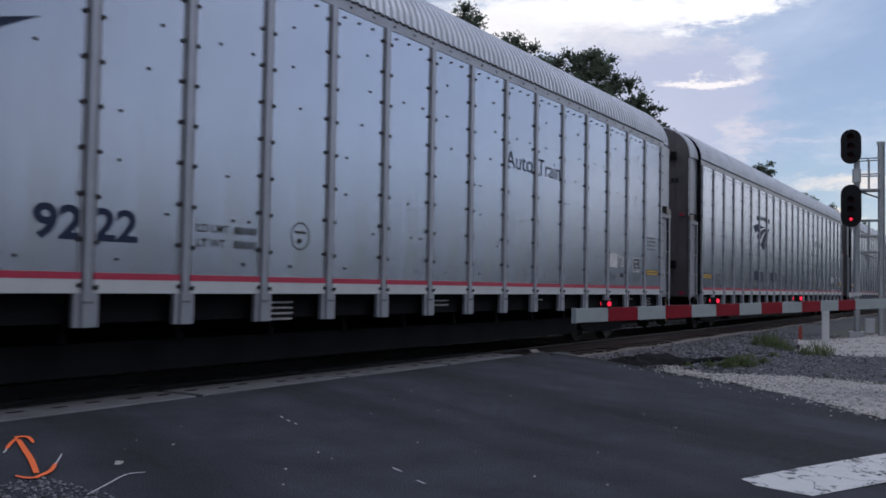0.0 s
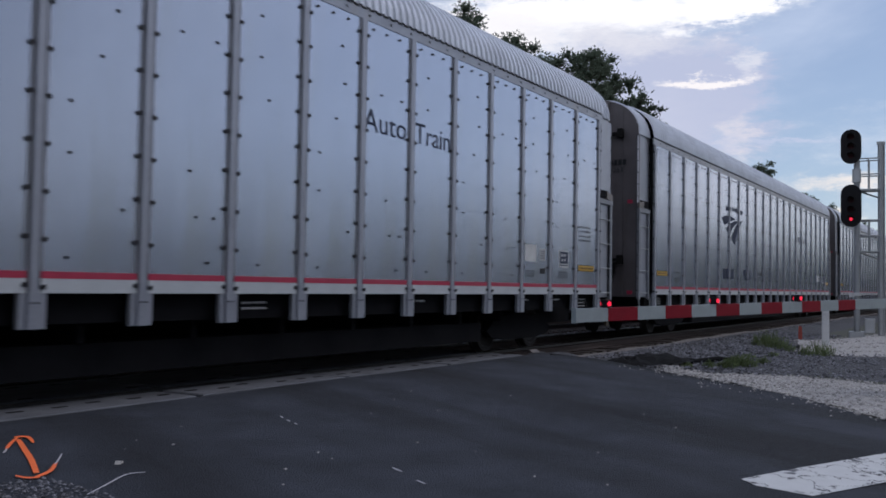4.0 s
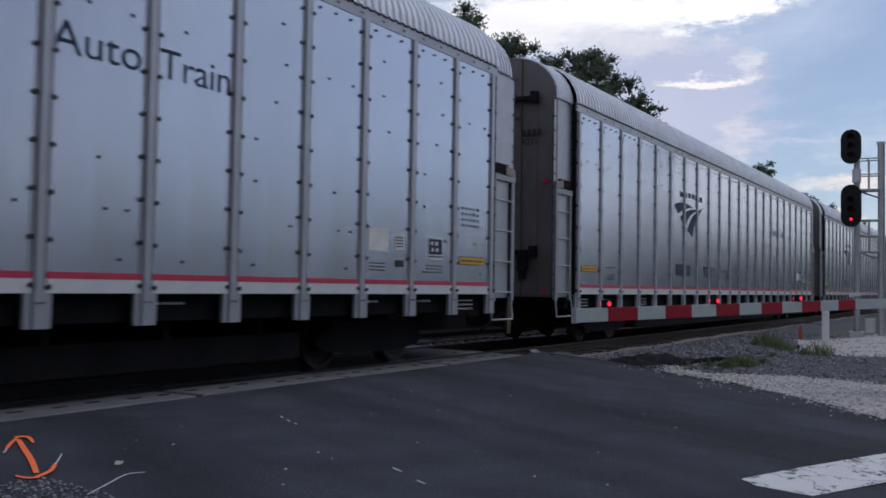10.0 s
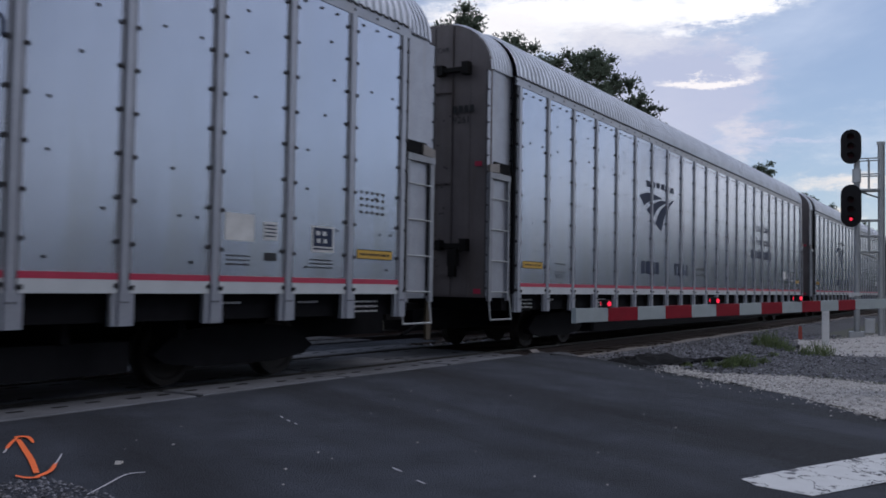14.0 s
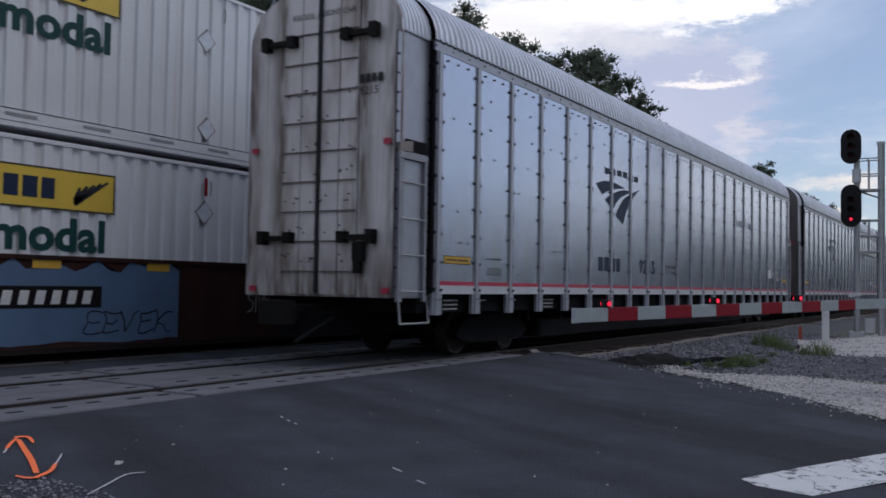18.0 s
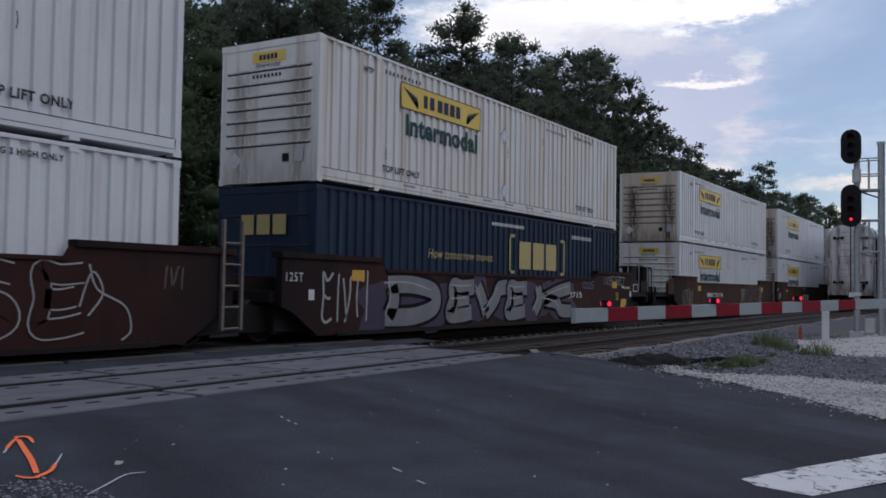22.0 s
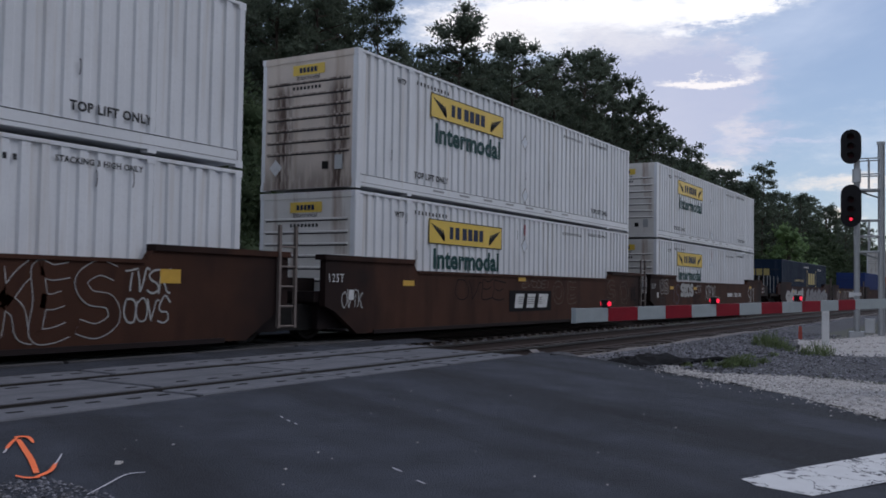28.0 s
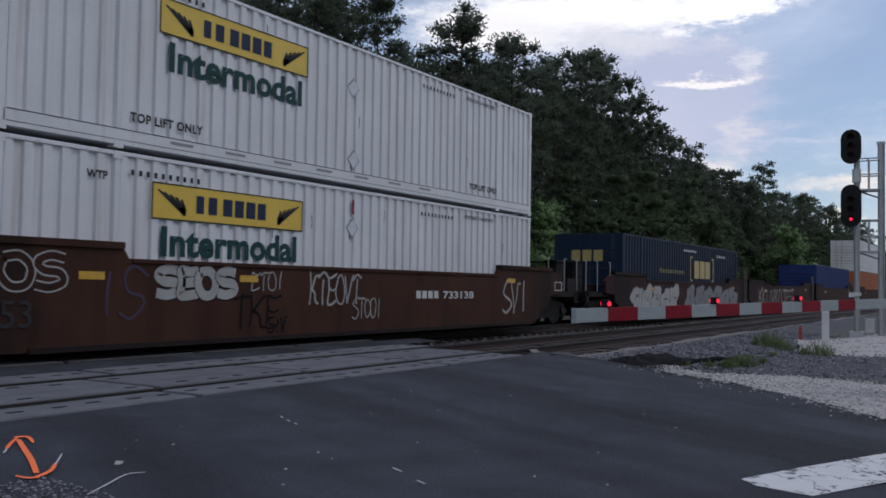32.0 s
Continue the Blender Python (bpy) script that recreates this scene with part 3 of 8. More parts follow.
def ground_z(x, y):
    off = road_offset(x, y)
    near_road = 1 - smooth(0.0, 1.6, max(off - road_right(y), road_left(y) - off, 0.0))
    bed = smooth(4.2, 6.0, y) * (1 - smooth(15.0, 17.0, y))
    free = -0.30 + 0.06 * bed + 0.05 * noise.noise((x * 0.5, y * 0.5, 0.0))
    if y < 5:
        free += 0.05 * smooth(18, 26, x) * smooth(5.0, 2.0, y) + 0.02 * noise.noise((x * 2, y * 2, 3.0))
    return free * (1 - near_road) + (road_z(y) - 0.05) * near_road - (0.22 * smooth(6.2, 6.9, y) * (1 - smooth(14.2, 15.2, y)))*near_road


def grid_values(a, b, inner_a, inner_b, step, far):
    out, t = [], inner_a
    while t <= inner_b:
        out.append(t)
        t += step
    k = step
    while out[-1] < b:
        k = min(far, k * 1.5)
        out.append(out[-1] + k)
    k = step
    while out[0] > a:
        k = min(far, k * 1.5)
        out.insert(0, out[0] - k)
    return out


gx, gy = grid_values(-1500, 2500, -6, 46, 0.35, 300), grid_values(-1500, 2500, -3, 19, 0.3, 300)
ground = thing("ground", "sandy dirt ground with patchy grass beside the tracks", "ground", geo=Geo().sheet([[(x, y, ground_z(x, y)) for x in gx] for y in gy]), mat=DIRT, kind="structure")

# The asphalt carriageway on both sides of the rails.
def strip(y0, y1, steps, lift=0.0):
    rows = []
    for i in range(steps + 1):
        y = y0 + (y1 - y0) * i / steps
        row = []
        for j in range(25):
            left, right = road_left(y), road_right(y)
            o = left + (right - left) * j / 24
            t = (y - 6.4 + 0.40 * o) / 0.917
            x = 9.6 + ROAD_ACROSS.x * o + ROAD_DIR.x * t
            wob = 0.0
            if j in (0, 24):
                wob = 0.10 * noise.noise((x * 1.3, y * 1.3, 7.0)) + 0.05 * noise.noise((x * 5, y * 5, 1.0))
            row.append((x + wob, y, road_z(y) + lift + 0.012 * noise.noise((x * 0.4, y * 0.4, 2.0))))
        rows.append(row)
    return rows


road = new("road")
tagged(road, "dark patched asphalt road leading over the level crossing", "road", kind="structure")
part("near_carriageway", Geo().sheet(strip(-40.0, 6.86, 90)), ASPHALT, road)
part("middle_carriageway", Geo().sheet(strip(10.02, 10.99, 4)), ASPHALT, road)
part("far_carriageway", Geo().sheet(strip(14.22, 90.0, 60)), ASPHALT, road)


def track(yc, name, label):
    tr = new(name)
    tagged(tr, label, "railway track", kind="structure")
    for side in (-1, 1):
        y = yc + side * GAUGE / 2
        head = Geo().prism([(y - 0.036, -0.035), (y - 0.030, -0.001), (y + 0.030, -0.001), (y + 0.036, -0.035)], 0, -120, 700)
        web = Geo().prism([(y - 0.07, -0.172), (y - 0.07, -0.160), (y - 0.012, -0.14), (y - 0.012, -0.055), (y - 0.036, -0.036), (y + 0.036, -0.036), (y + 0.012, -0.055), (y + 0.012, -0.14), (y + 0.07, -0.160), (y + 0.07, -0.172)], 0, -120, 700)
        rail = part("rail", web, RAIL, tr, "rusty steel rail")
        part("rail_head", head, RAIL_TOP, rail, "polished running surface")
    bed = Geo().sheet([[(x, yc + d, z + 0.015 * noise.noise((x, d * 3, 5))) for d, z in ((-2.1, -0.42), (-1.75, -0.24), (-0.9, -0.215), (0, -0.21), (0.9, -0.215), (1.75, -0.24), (2.1, -0.42))] for x in [14.3 + i * 0.6 for i in range(120)] + [90, 120, 200, 400, 700]])
    part("ballast_bed", bed, TRACK_BED, tr, "grey crushed stone ballast")
    tie = Geo().box(-0.115, 0.115, -1.3, 1.3, -0.35, -0.172, 0.012).mesh("tie", TIE)
    for i in range(110):
        part("tie", tie, TIE, tr, at=pose(14.75 + i * 0.51, yc + random.uniform(-0.04, 0.04), random.uniform(-0.01, 0.005), 0, 0, random.uniform(-1.2, 1.2)))
    return tr


near_track = track(TRACK_NEAR, "near_track", "near railway track on timber ties and ballast")
far_track = track(TRACK_FAR, "far_track", "far railway track on timber ties and ballast")


def crossing(yc, x_end, name, near_x, concrete):
    """Concrete panels beside and between the rails."""
    cr = new(name)
    tagged(cr, "worn grey concrete crossing panels set between the rails", "crossing panels", kind="structure")
    length = 2.44
    for y0, y1, shift in ((-1.50, -0.905, -0.25), (-0.605, 0.605, 0.0), (0.905, 1.56, 0.65)):
        me = Geo()
        c = 0.012
        me.add([(-1.178, y0, -0.2), (1.178, y0, -0.2), (1.178, y1, -0.2), (-1.178, y1, -0.2), (-1.178, y0, -0.012), (1.178, y0, -0.012), (1.178, y1, -0.012), (-1.178, y1, -0.012), (-1.178 + c, y0 + c, 0.0), (1.178 - c, y0 + c, 0.0), (1.178 - c, y1 - c, 0.0), (-1.178 + c, y1 - c, 0.0)],
               [(0, 1, 5, 4), (1, 2, 6, 5), (2, 3, 7, 6), (3, 0, 4, 7), (4, 5, 9, 8), (5, 6, 10, 9), (6, 7, 11, 10), (7, 4, 8, 11), (8, 9, 10, 11)])
        me = me.mesh("panel", concrete)
        hole = Geo().box(-0.075, 0.075, -0.03, 0.03, -0.02, 0.003, 0.01).mesh("lifting_slot", RUBBER)
        for i in range(7):
            x = x_end - length * (i + 0.5) + shift
            p = part("panel", me, concrete, cr, at=pose(x, yc, -0.004 + random.uniform(-0.004, 0.004)))
            for hx in (-1.0, -0.62, -0.2, 0.25, 0.66, 1.0):
                side = random.choice((-1, 1)) if y1 - y0 > 1 else 0
                part("lifting_slot", hole, RUBBER, p, "dark lifting slot", pose(hx + random.uniform(-0.06, 0.06), (y0 + y1) / 2 + side * 0.42 + random.uniform(-0.08, 0.08), 0.0))
    filler = Geo()
    for side in (-1, 1):
        y = yc + side * GAUGE / 2
        for d0, d1 in ((-0.147, -0.038), (0.038, 0.147)):
            filler.box(near_x, x_end, y + d0, y + d1, -0.18, -0.085)
    part("flangeway_filler", filler, GROOVE_DARK, cr, "black rubber flangeway filler")
    return cr


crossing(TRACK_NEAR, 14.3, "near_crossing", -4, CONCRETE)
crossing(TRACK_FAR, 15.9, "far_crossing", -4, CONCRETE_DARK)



def marking(name, outline, label, category, mat, lift=0.006):
    """A flat patch that follows the road's fall."""
    g = Geo()
    g.add([(x, y, road_z(y) + lift + 0.012 * noise.noise((x * 0.4, y * 0.4, 2.0))) for x, y in outline], [tuple(range(len(outline)))])
    return thing(name, label, category, geo=g, mat=mat)

# ---- the car-carrier train on the near track ----
POSTS, POST_PITCH, FIRST_POST = 23, 1.1407, -12.548
Z_FOOT, Z_SILL, Z_RED0, Z_RED1, Z_PANEL, Z_EAVE, Z_ROOF = 0.71, 1.01, 1.135, 1.195, 4.50, 4.64, 5.45
CAR_END, INSET = 13.48, 0.13


def roof_profile(half, lift=0.0, n=9):
    """Half of the arched roof, from the eave up to the flat crown."""
    pts = []
    for i in range(n):
        a = math.pi / 2 * i / (n - 1)
        pts.append((-half + 0.95 * (1 - math.cos(a)), Z_EAVE + (Z_ROOF - Z_EAVE) * math.sin(a) + lift))
    return pts


def rack_meshes():
    m = {}
    half = RACK_FACE
    w = POST_PITCH
    # A riveted side panel between two posts, slightly dished, with its bolts in the same sheet metal.
    g = Geo()
    g.sheet([[(x, y, z) for x, y in ((0.07, 0.024), (w * 0.33, 0.021), (w * 0.66, 0.024), (w - 0.07, 0.022))] for z in (Z_SILL, 1.6, 2.2, 2.9, 3.6, 4.1, Z_PANEL)])
    m["panel"] = g.mesh("panel", SILVER)
    for k in range(3):
        g = Geo()
        rnd = random.Random(40 + k)
        for z in [1.32 + 0.455 * i for i in range(7)]:
            for x in ((0.20, 0.42, 0.66, 0.9) if rnd.random() < 0.35 else (rnd.uniform(0.3, 0.9),)):
                if rnd.random() < 0.5:
                    g.box(x - 0.016, x + 0.016, 0.010, 0.03, z - 0.013, z + 0.013)
        for x in (0.22, 0.52, 0.82):
            g.box(x - 0.015, x + 0.015, 0.008, 0.03, 1.055, 1.085)
            g.box(x - 0.012, x + 0.012, 0.0, 0.03, 4.40, 4.424)
        m["rivets%d" % k] = g.mesh("rivets", BOLT)
    g = Geo().box(0.07, w - 0.07, 0.004, 0.024, Z_SILL, Z_RED0)
    m["band"] = g.mesh("pale_band", WHITE_STRIPE)
    m["stripe"] = Geo().box(0.07, w - 0.07, 0.002, 0.024, Z_RED0, Z_RED1).mesh("red_stripe", RED_STRIPE)
    # A hat-section post with its foot bracket.
    g = Geo().prism([(-0.088, 0.015), (-0.048, 0.015), (-0.038, -0.008), (0.038, -0.008), (0.048, 0.015), (0.088, 0.015), (0.088, 0.030), (-0.088, 0.030)], 2, Z_SILL, Z_PANEL)
    m["post"] = g.mesh("post", SILVER_POST)
    g = Geo().prism([(-0.130, 0.012), (-0.062, 0.012), (-0.054, -0.014), (0.054, -0.014), (0.062, 0.012), (0.130, 0.012), (0.130, 0.06), (-0.130, 0.06)], 2, Z_FOOT, Z_SILL + 0.02)
    m["foot"] = g.mesh("foot_bracket", SILVER_POST)
    # Thin dark lines along both edges of the post's hat.
    g = Geo()
    for x in (-0.056, 0.056):
        g.box(x - 0.008, x + 0.008, 0.010, 0.0145, Z_FOOT + 0.02, Z_PANEL)
    m["seam"] = g.mesh("post_seam", SEAM_AND_SHADE)
    g = Geo()
    z = 1.08
    while z < 4.45:
        for x, dz in ((-0.090, 0.0), (0.092, -0.02)):
            g.prism([(x + 0.026 * math.cos(1.0472 * q + 0.5), z + dz + 0.024 * math.sin(1.0472 * q + 0.5)) for q in range(6)], 1, -0.004, 0.026)
        z += 0.405
    for x, z in ((-0.03, 0.93), (0.03, 0.93), (-0.09, 1.075), (0.09, 1.075)):
        g.prism([(x + 0.013 * math.cos(1.0472 * q), z + 0.012 * math.sin(1.0472 * q)) for q in range(6)], 1, -0.022, 0.0)
    m["bolts"] = g.mesh("bolts", BOLT)
    # Eave plate with a row of dark fixings and the ribbed roof.
    x0, x1 = FIRST_POST - 0.15, -FIRST_POST + 0.15
    g = Geo().prism([(-half + 0.012, Z_PANEL), (-half + 0.005, Z_EAVE), (-half + 0.05, Z_EAVE), (-half + 0.05, Z_PANEL)], 0, x0, x1)
    m["eave"] = g.mesh("eave_plate", SILVER_POST)
    g = Geo()
    n = int((x1 - x0) / 0.16)
    for i in range(n):
        a = x0 + (x1 - x0) * i / n
        g.box(a, a + 0.09, -half - 0.004, -half + 0.02, Z_EAVE - 0.02, Z_EAVE + 0.008)
        if i % 3 == 0:
            g.box(a, a + 0.025, -half - 0.002, -half + 0.02, Z_PANEL + 0.05, Z_PANEL + 0.075)
    m["eave_fixing_strip"] = g.mesh("eave_fixing_strip", BOLT)
    prof = roof_profile(half)
    full = prof + [(-y, z) for y, z in prof[::-1]]
    ribs = int((x1 - x0) / 0.16)
    rows = []
    for i in range(ribs):
        a = x0 + (x1 - x0) * i / ribs
        for dx, lift in ((0.0, 0.0), (0.055, 0.0), (0.08, 0.035), (0.135, 0.035)):
            rows.append([(a + dx, y * (1 + lift * 0.5), z + lift * (z - Z_EAVE + 0.35)) for y, z in full])
    rows.append([(x1, y, z) for y, z in full])
    m["roof"] = Geo().sheet(rows).mesh("roof", SILVER_ROOF)
    # The ribbed roof runs on over the inset end bay; built for the -x end.
    tail = [(y * (half - INSET + 0.02) / half, z - 0.012) for y, z in full]
    ta, tb = -CAR_END + 0.08, x0 + 0.01
    rows = []
    for i in range(7):
        a = ta + (tb - ta) * i / 7
        for dx, lift in ((0.0, 0.0), (0.045, 0.0), (0.065, 0.035), (0.105, 0.035)):
            rows.append([(a + dx, y * (1 + lift * 0.5), z + lift * (z - Z_EAVE + 0.35)) for y, z in tail])
    rows.append([(tb, y, z) for y, z in tail])
    m["end_roof"] = Geo().sheet(rows).mesh("end_roof", SILVER_ROOF)
    # Bay sheet beside the ladder, with its dark edge strip and a column of bolts.
    m["bay_sheet"] = Geo().box(-0.46, 0.47, -0.012, 0.0, 0.98, Z_EAVE - 0.05, 0.004).mesh("bay_sheet", SILVER_POST)
    m["bay_edge"] = Geo().box(-0.012, 0.012, -0.016, 0.0, 0.95, Z_EAVE - 0.04).mesh("bay_edge", SEAM_AND_SHADE)
    g = Geo()
    for i in range(13):
        g.prism([(0.018 * math.cos(1.0472 * q), 1.1 + 0.265 * i + 0.018 * math.sin(1.0472 * q)) for q in range(6)], 1, -0.03, 0.0)
    m["bay_bolts"] = g.mesh("bolts", BOLT)
    g = Geo().box(x0, x1, half - 0.06, half, Z_SILL, Z_EAVE)
    m["far_wall"] = g.mesh("far_wall", SILVER)
    g = Geo().box(x0, x1, -half + 0.03, -half + 0.08, Z_SILL, Z_EAVE)
    m["inner"] = g.mesh("inner_wall", UNDER)
    # Underframe.
    g = Geo().box(-12.9, 12.9, -1.36, 1.36, 0.74, 1.02)
    m["centre_sill"] = Geo().box(-13.9, 13.9, -0.28, 0.28, 0.40, 0.738).mesh("centre_sill", UNDER)
    # Added pan, not a known part: keeps light and view out beneath.
    m["belly_pan"] = Geo().box(-8.4, 8.4, -1.15, 1.15, 0.24, 0.54, 0.05).mesh("belly_pan", UNDER)
    m["cross_member"] = Geo().box(0.0, 0.08, -1.2, 1.2, 0.55, 0.735).mesh("cross_member", UNDER)
    m["underframe"] = g.mesh("underframe", UNDER)
    # End section: inset side, ladder bay and the doored end.
    hi = half - INSET
    prof = roof_profile(hi, 0.0)
    outline = [(-hi, 0.95)] + prof + [(-y, z) for y, z in prof[::-1]] + [(hi, 0.95)]
    m["end_body"] = Geo().prism(outline, 0, FIRST_POST - 0.05, -CAR_END + 0.10).mesh("end_section", SILVER_POST)
    rim = [(-hi - 0.02, 0.95)] + [(y * 1.012, z + 0.02) for y, z in prof] + [(-y * 1.012, z + 0.02) for y, z in prof[::-1]] + [(hi + 0.02, 0.95)]
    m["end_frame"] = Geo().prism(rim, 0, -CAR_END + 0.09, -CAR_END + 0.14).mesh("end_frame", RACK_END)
    g = Geo()
    for s in (-1, 1):
        for k in range(4):
            a, b = 0.02 + 0.335 * k, 0.02 + 0.335 * k + 0.32
            top = Z_ROOF - 0.04 - (0.0 if b < 0.72 else (0.10 if b < 1.1 else 0.60))
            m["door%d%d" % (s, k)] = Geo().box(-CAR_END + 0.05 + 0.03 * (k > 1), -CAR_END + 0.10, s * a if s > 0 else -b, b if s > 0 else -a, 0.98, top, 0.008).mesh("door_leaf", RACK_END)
        m["door_rib%d" % s] = Geo().box(-CAR_END + 0.015, -CAR_END + 0.052, min(s * 0.06, s * 0.66), max(s * 0.06, s * 0.66), 0, 0.016).mesh("door_rib", RACK_RUNG)
        g = Geo()
        g.box(-CAR_END - 0.05, -CAR_END + 0.05, min(s * 0.45, s * 0.95), max(s * 0.45, s * 0.95), 0, 0.07)
        g.box(-CAR_END - 0.08, -CAR_END + 0.05, min(s * 0.42, s * 0.56), max(s * 0.42, s * 0.56), -0.04, 0.12)
        g.box(-CAR_END - 0.09, -CAR_END + 0.05, min(s * 0.92, s * 1.04), max(s * 0.92, s * 1.04), -0.06, 0.14)
        m["latch%d" % s] = g.mesh("door_latch", DARK_STEEL)
    m["lock_rod"] = Geo().rod((-CAR_END + 0.02, 0.0, 1.0), (-CAR_END + 0.02, 0.0, 5.38), 0.03, n=8).mesh("lock_rod", BOLT)
    g = Geo().box(-CAR_END - 0.04, -CAR_END + 0.05, -0.86, -0.66, 1.45, 1.72, 0.02).box(-CAR_END - 0.05, -CAR_END + 0.03, -0.82, -0.70, 1.28, 1.45)
    m["lever_box"] = g.mesh("lever_box", DARK_STEEL)
    g = Geo()
    rnd = random.Random(9)
    for i in range(70):
        yy, zz = rnd.uniform(-0.66, 0.66), rnd.choice((1.5, 1.9, 2.35, 2.75, 3.1, 3.5, 3.9)) + rnd.uniform(-0.06, 0.06)
        g.box(-CAR_END + 0.042, -CAR_END + 0.052, yy - 0.013, yy + 0.013, zz - 0.013, zz + 0.013)
    m["end_bolts"] = g.mesh("bolts", BOLT)
    m["reflector"] = Geo().box(-CAR_END + 0.02, -CAR_END + 0.04, -0.06, 0.06, -0.04, 0.04).mesh("reflector", RED_STRIPE)
    # Ladder bay on the inset side.
    g = Geo()
    for x, w in ((-0.26, 0.03), (0.36, 0.05)):
        g.box(x - w, x + w, -0.05, 0.0, 0.90, 2.90)
    g.box(-0.30, 0.42, -0.06, 0.0, 2.86, 2.95)
    m["ladder_frame"] = g.mesh("ladder_frame", LADDER_PALE)
    m["rung"] = Geo().rod((-0.27, -0.045, 0), (0.34, -0.045, 0), 0.012, n=6).mesh("rung", ALU)
    # Dark strip standing in for the shadow beside the ladder's stile.
    m["stile_shadow"] = Geo().box(0.285, 0.308, -0.02, -0.006, 0.98, 2.84).mesh("stile_gap", UNDER)
    g = Geo().box(-0.30, 0.22, -0.03, 0.0, 2.98, 3.14)
    m["slot_bracket"] = Geo().prism([(0.10, 2.97), (0.42, 2.95), (0.42, 3.07), (0.30, 3.09), (0.10, 3.12)], 1, -0.055, 0.0).mesh("slot_bracket", LADDER_GREY)
    # a dark slot in the sheet
    m["hatch"] = g.mesh("vent_slot", UNDER)
    g = Geo().rod((-0.36, -0.06, 0.60), (0.36, -0.06, 0.60), 0.014, n=6).rod((-0.36, -0.06, 0.60), (-0.36, -0.02, 0.98), 0.014, n=6).rod((0.36, -0.06, 0.60), (0.36, -0.02, 0.98), 0.014, n=6)
    m["step"] = g.mesh("stirrup_step", ALU)
    g = Geo().prism([(-0.05, 0.35), (0.06, 0.35), (0.08, 0.62), (0.03, 0.92), (-0.04, 0.92), (-0.06, 0.62)], 1, -1.30, -1.26)
    m["bracket"] = g.mesh("corner_bracket", OCHRE_STEEL)
    # Trucks.
    g = Geo()
    for s in (-1, 1):
        y = s * 0.98
        g.prism([(-1.25, 0.38), (-0.95, 0.60), (-0.4, 0.66), (0.4, 0.66), (0.95, 0.60), (1.25, 0.38), (1.1, 0.28), (0.55, 0.22), (-0.55, 0.22), (-1.1, 0.28)], 1, y - 0.07, y + 0.07)
    g.box(-0.25, 0.25, -1.0, 1.0, 0.42, 0.62)
    m["truck"] = g.mesh("truck_frame", UNDER)
    half_set = [(0.0, 0.08), (0.665, 0.085), (0.665, 0.385), (0.70, 0.385), (0.70, 0.36), (0.82, 0.355), (0.82, 0.30), (0.80, 0.27), (0.80, 0.13), (0.84, 0.12), (0.84, 0.08), (0.9, 0.08), (0.9, 0.0)]
    m["wheelset"] = Geo().turned([(-y, r) for y, r in half_set[::-1]] + half_set[1:]).mesh("wheelset", WHEEL_STEEL)
    g = Geo().box(-14.28, -13.4, -0.10, 0.10, 0.62, 0.84).box(-14.42, -14.1, -0.19, 0.19, 0.58, 0.9)
    m["coupler"] = g.mesh("coupler", DARK_STEEL)
    g = Geo().rod((-14.3, -0.35, 0.35), (-13.6, -0.45, 0.66), 0.03, n=6)
    m["hose"] = g.mesh("air_hose", RUBBER)
    return m


RM = rack_meshes()


def blade(top, low, n=12):
    """A curved, tapering painted blade between two edges, each a run of (x, z) points."""
    def along(pts, t):
        k = t * (len(pts) - 1)
        i = min(len(pts) - 2, int(k))
        p0, p1, p2, p3 = pts[max(0, i - 1)], pts[i], pts[i + 1], pts[min(len(pts) - 1, i + 2)]
        u = k - i
        return tuple(0.5 * (2 * p1[c] + (p2[c] - p0[c]) * u + (2 * p0[c] - 5 * p1[c] + 4 * p2[c] - p3[c]) * u * u + (3 * p1[c] - p0[c] - 3 * p2[c] + p3[c]) * u ** 3) for c in (0, 1))
    rows = []
    for pts in (top, low):
        rows.append([(x, 0.0, z) for x, z in (along(pts, i / n) for i in range(n + 1))])
    return Geo().sheet(rows)


# Three blades that fan out to the right; x from the wagon's middle.
BLADES = [
    blade(((-6.565, 3.218), (-6.243, 3.294), (-5.915, 3.330), (-5.415, 3.326), (-4.876, 3.269)), ((-6.211, 3.019), (-5.908, 3.123), (-5.412, 3.215), (-4.876, 3.269))).mesh("emblem_blade", NAVY),
    blade(((-6.057, 2.929), (-5.784, 3.048), (-5.148, 3.211), (-4.591, 3.243), (-4.327, 3.274)), ((-5.626, 2.757), (-5.274, 3.004), (-4.872, 3.138), (-4.327, 3.274))).mesh("emblem_blade", NAVY),
    blade(((-5.458, 2.653), (-5.269, 2.840), (-4.939, 3.052), (-4.517, 3.190), (-3.944, 3.348)), ((-4.990, 2.494), (-4.831, 2.742), (-4.584, 3.007), (-3.944, 3.348))).mesh("emblem_blade", NAVY)]


# The last wagon's open end: paler steel, no gap shade in its colour.
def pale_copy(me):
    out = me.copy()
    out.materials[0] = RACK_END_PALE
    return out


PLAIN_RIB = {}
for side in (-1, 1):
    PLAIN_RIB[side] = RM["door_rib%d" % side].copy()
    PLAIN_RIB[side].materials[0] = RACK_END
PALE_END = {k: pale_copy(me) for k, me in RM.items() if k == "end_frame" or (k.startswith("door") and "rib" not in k)}


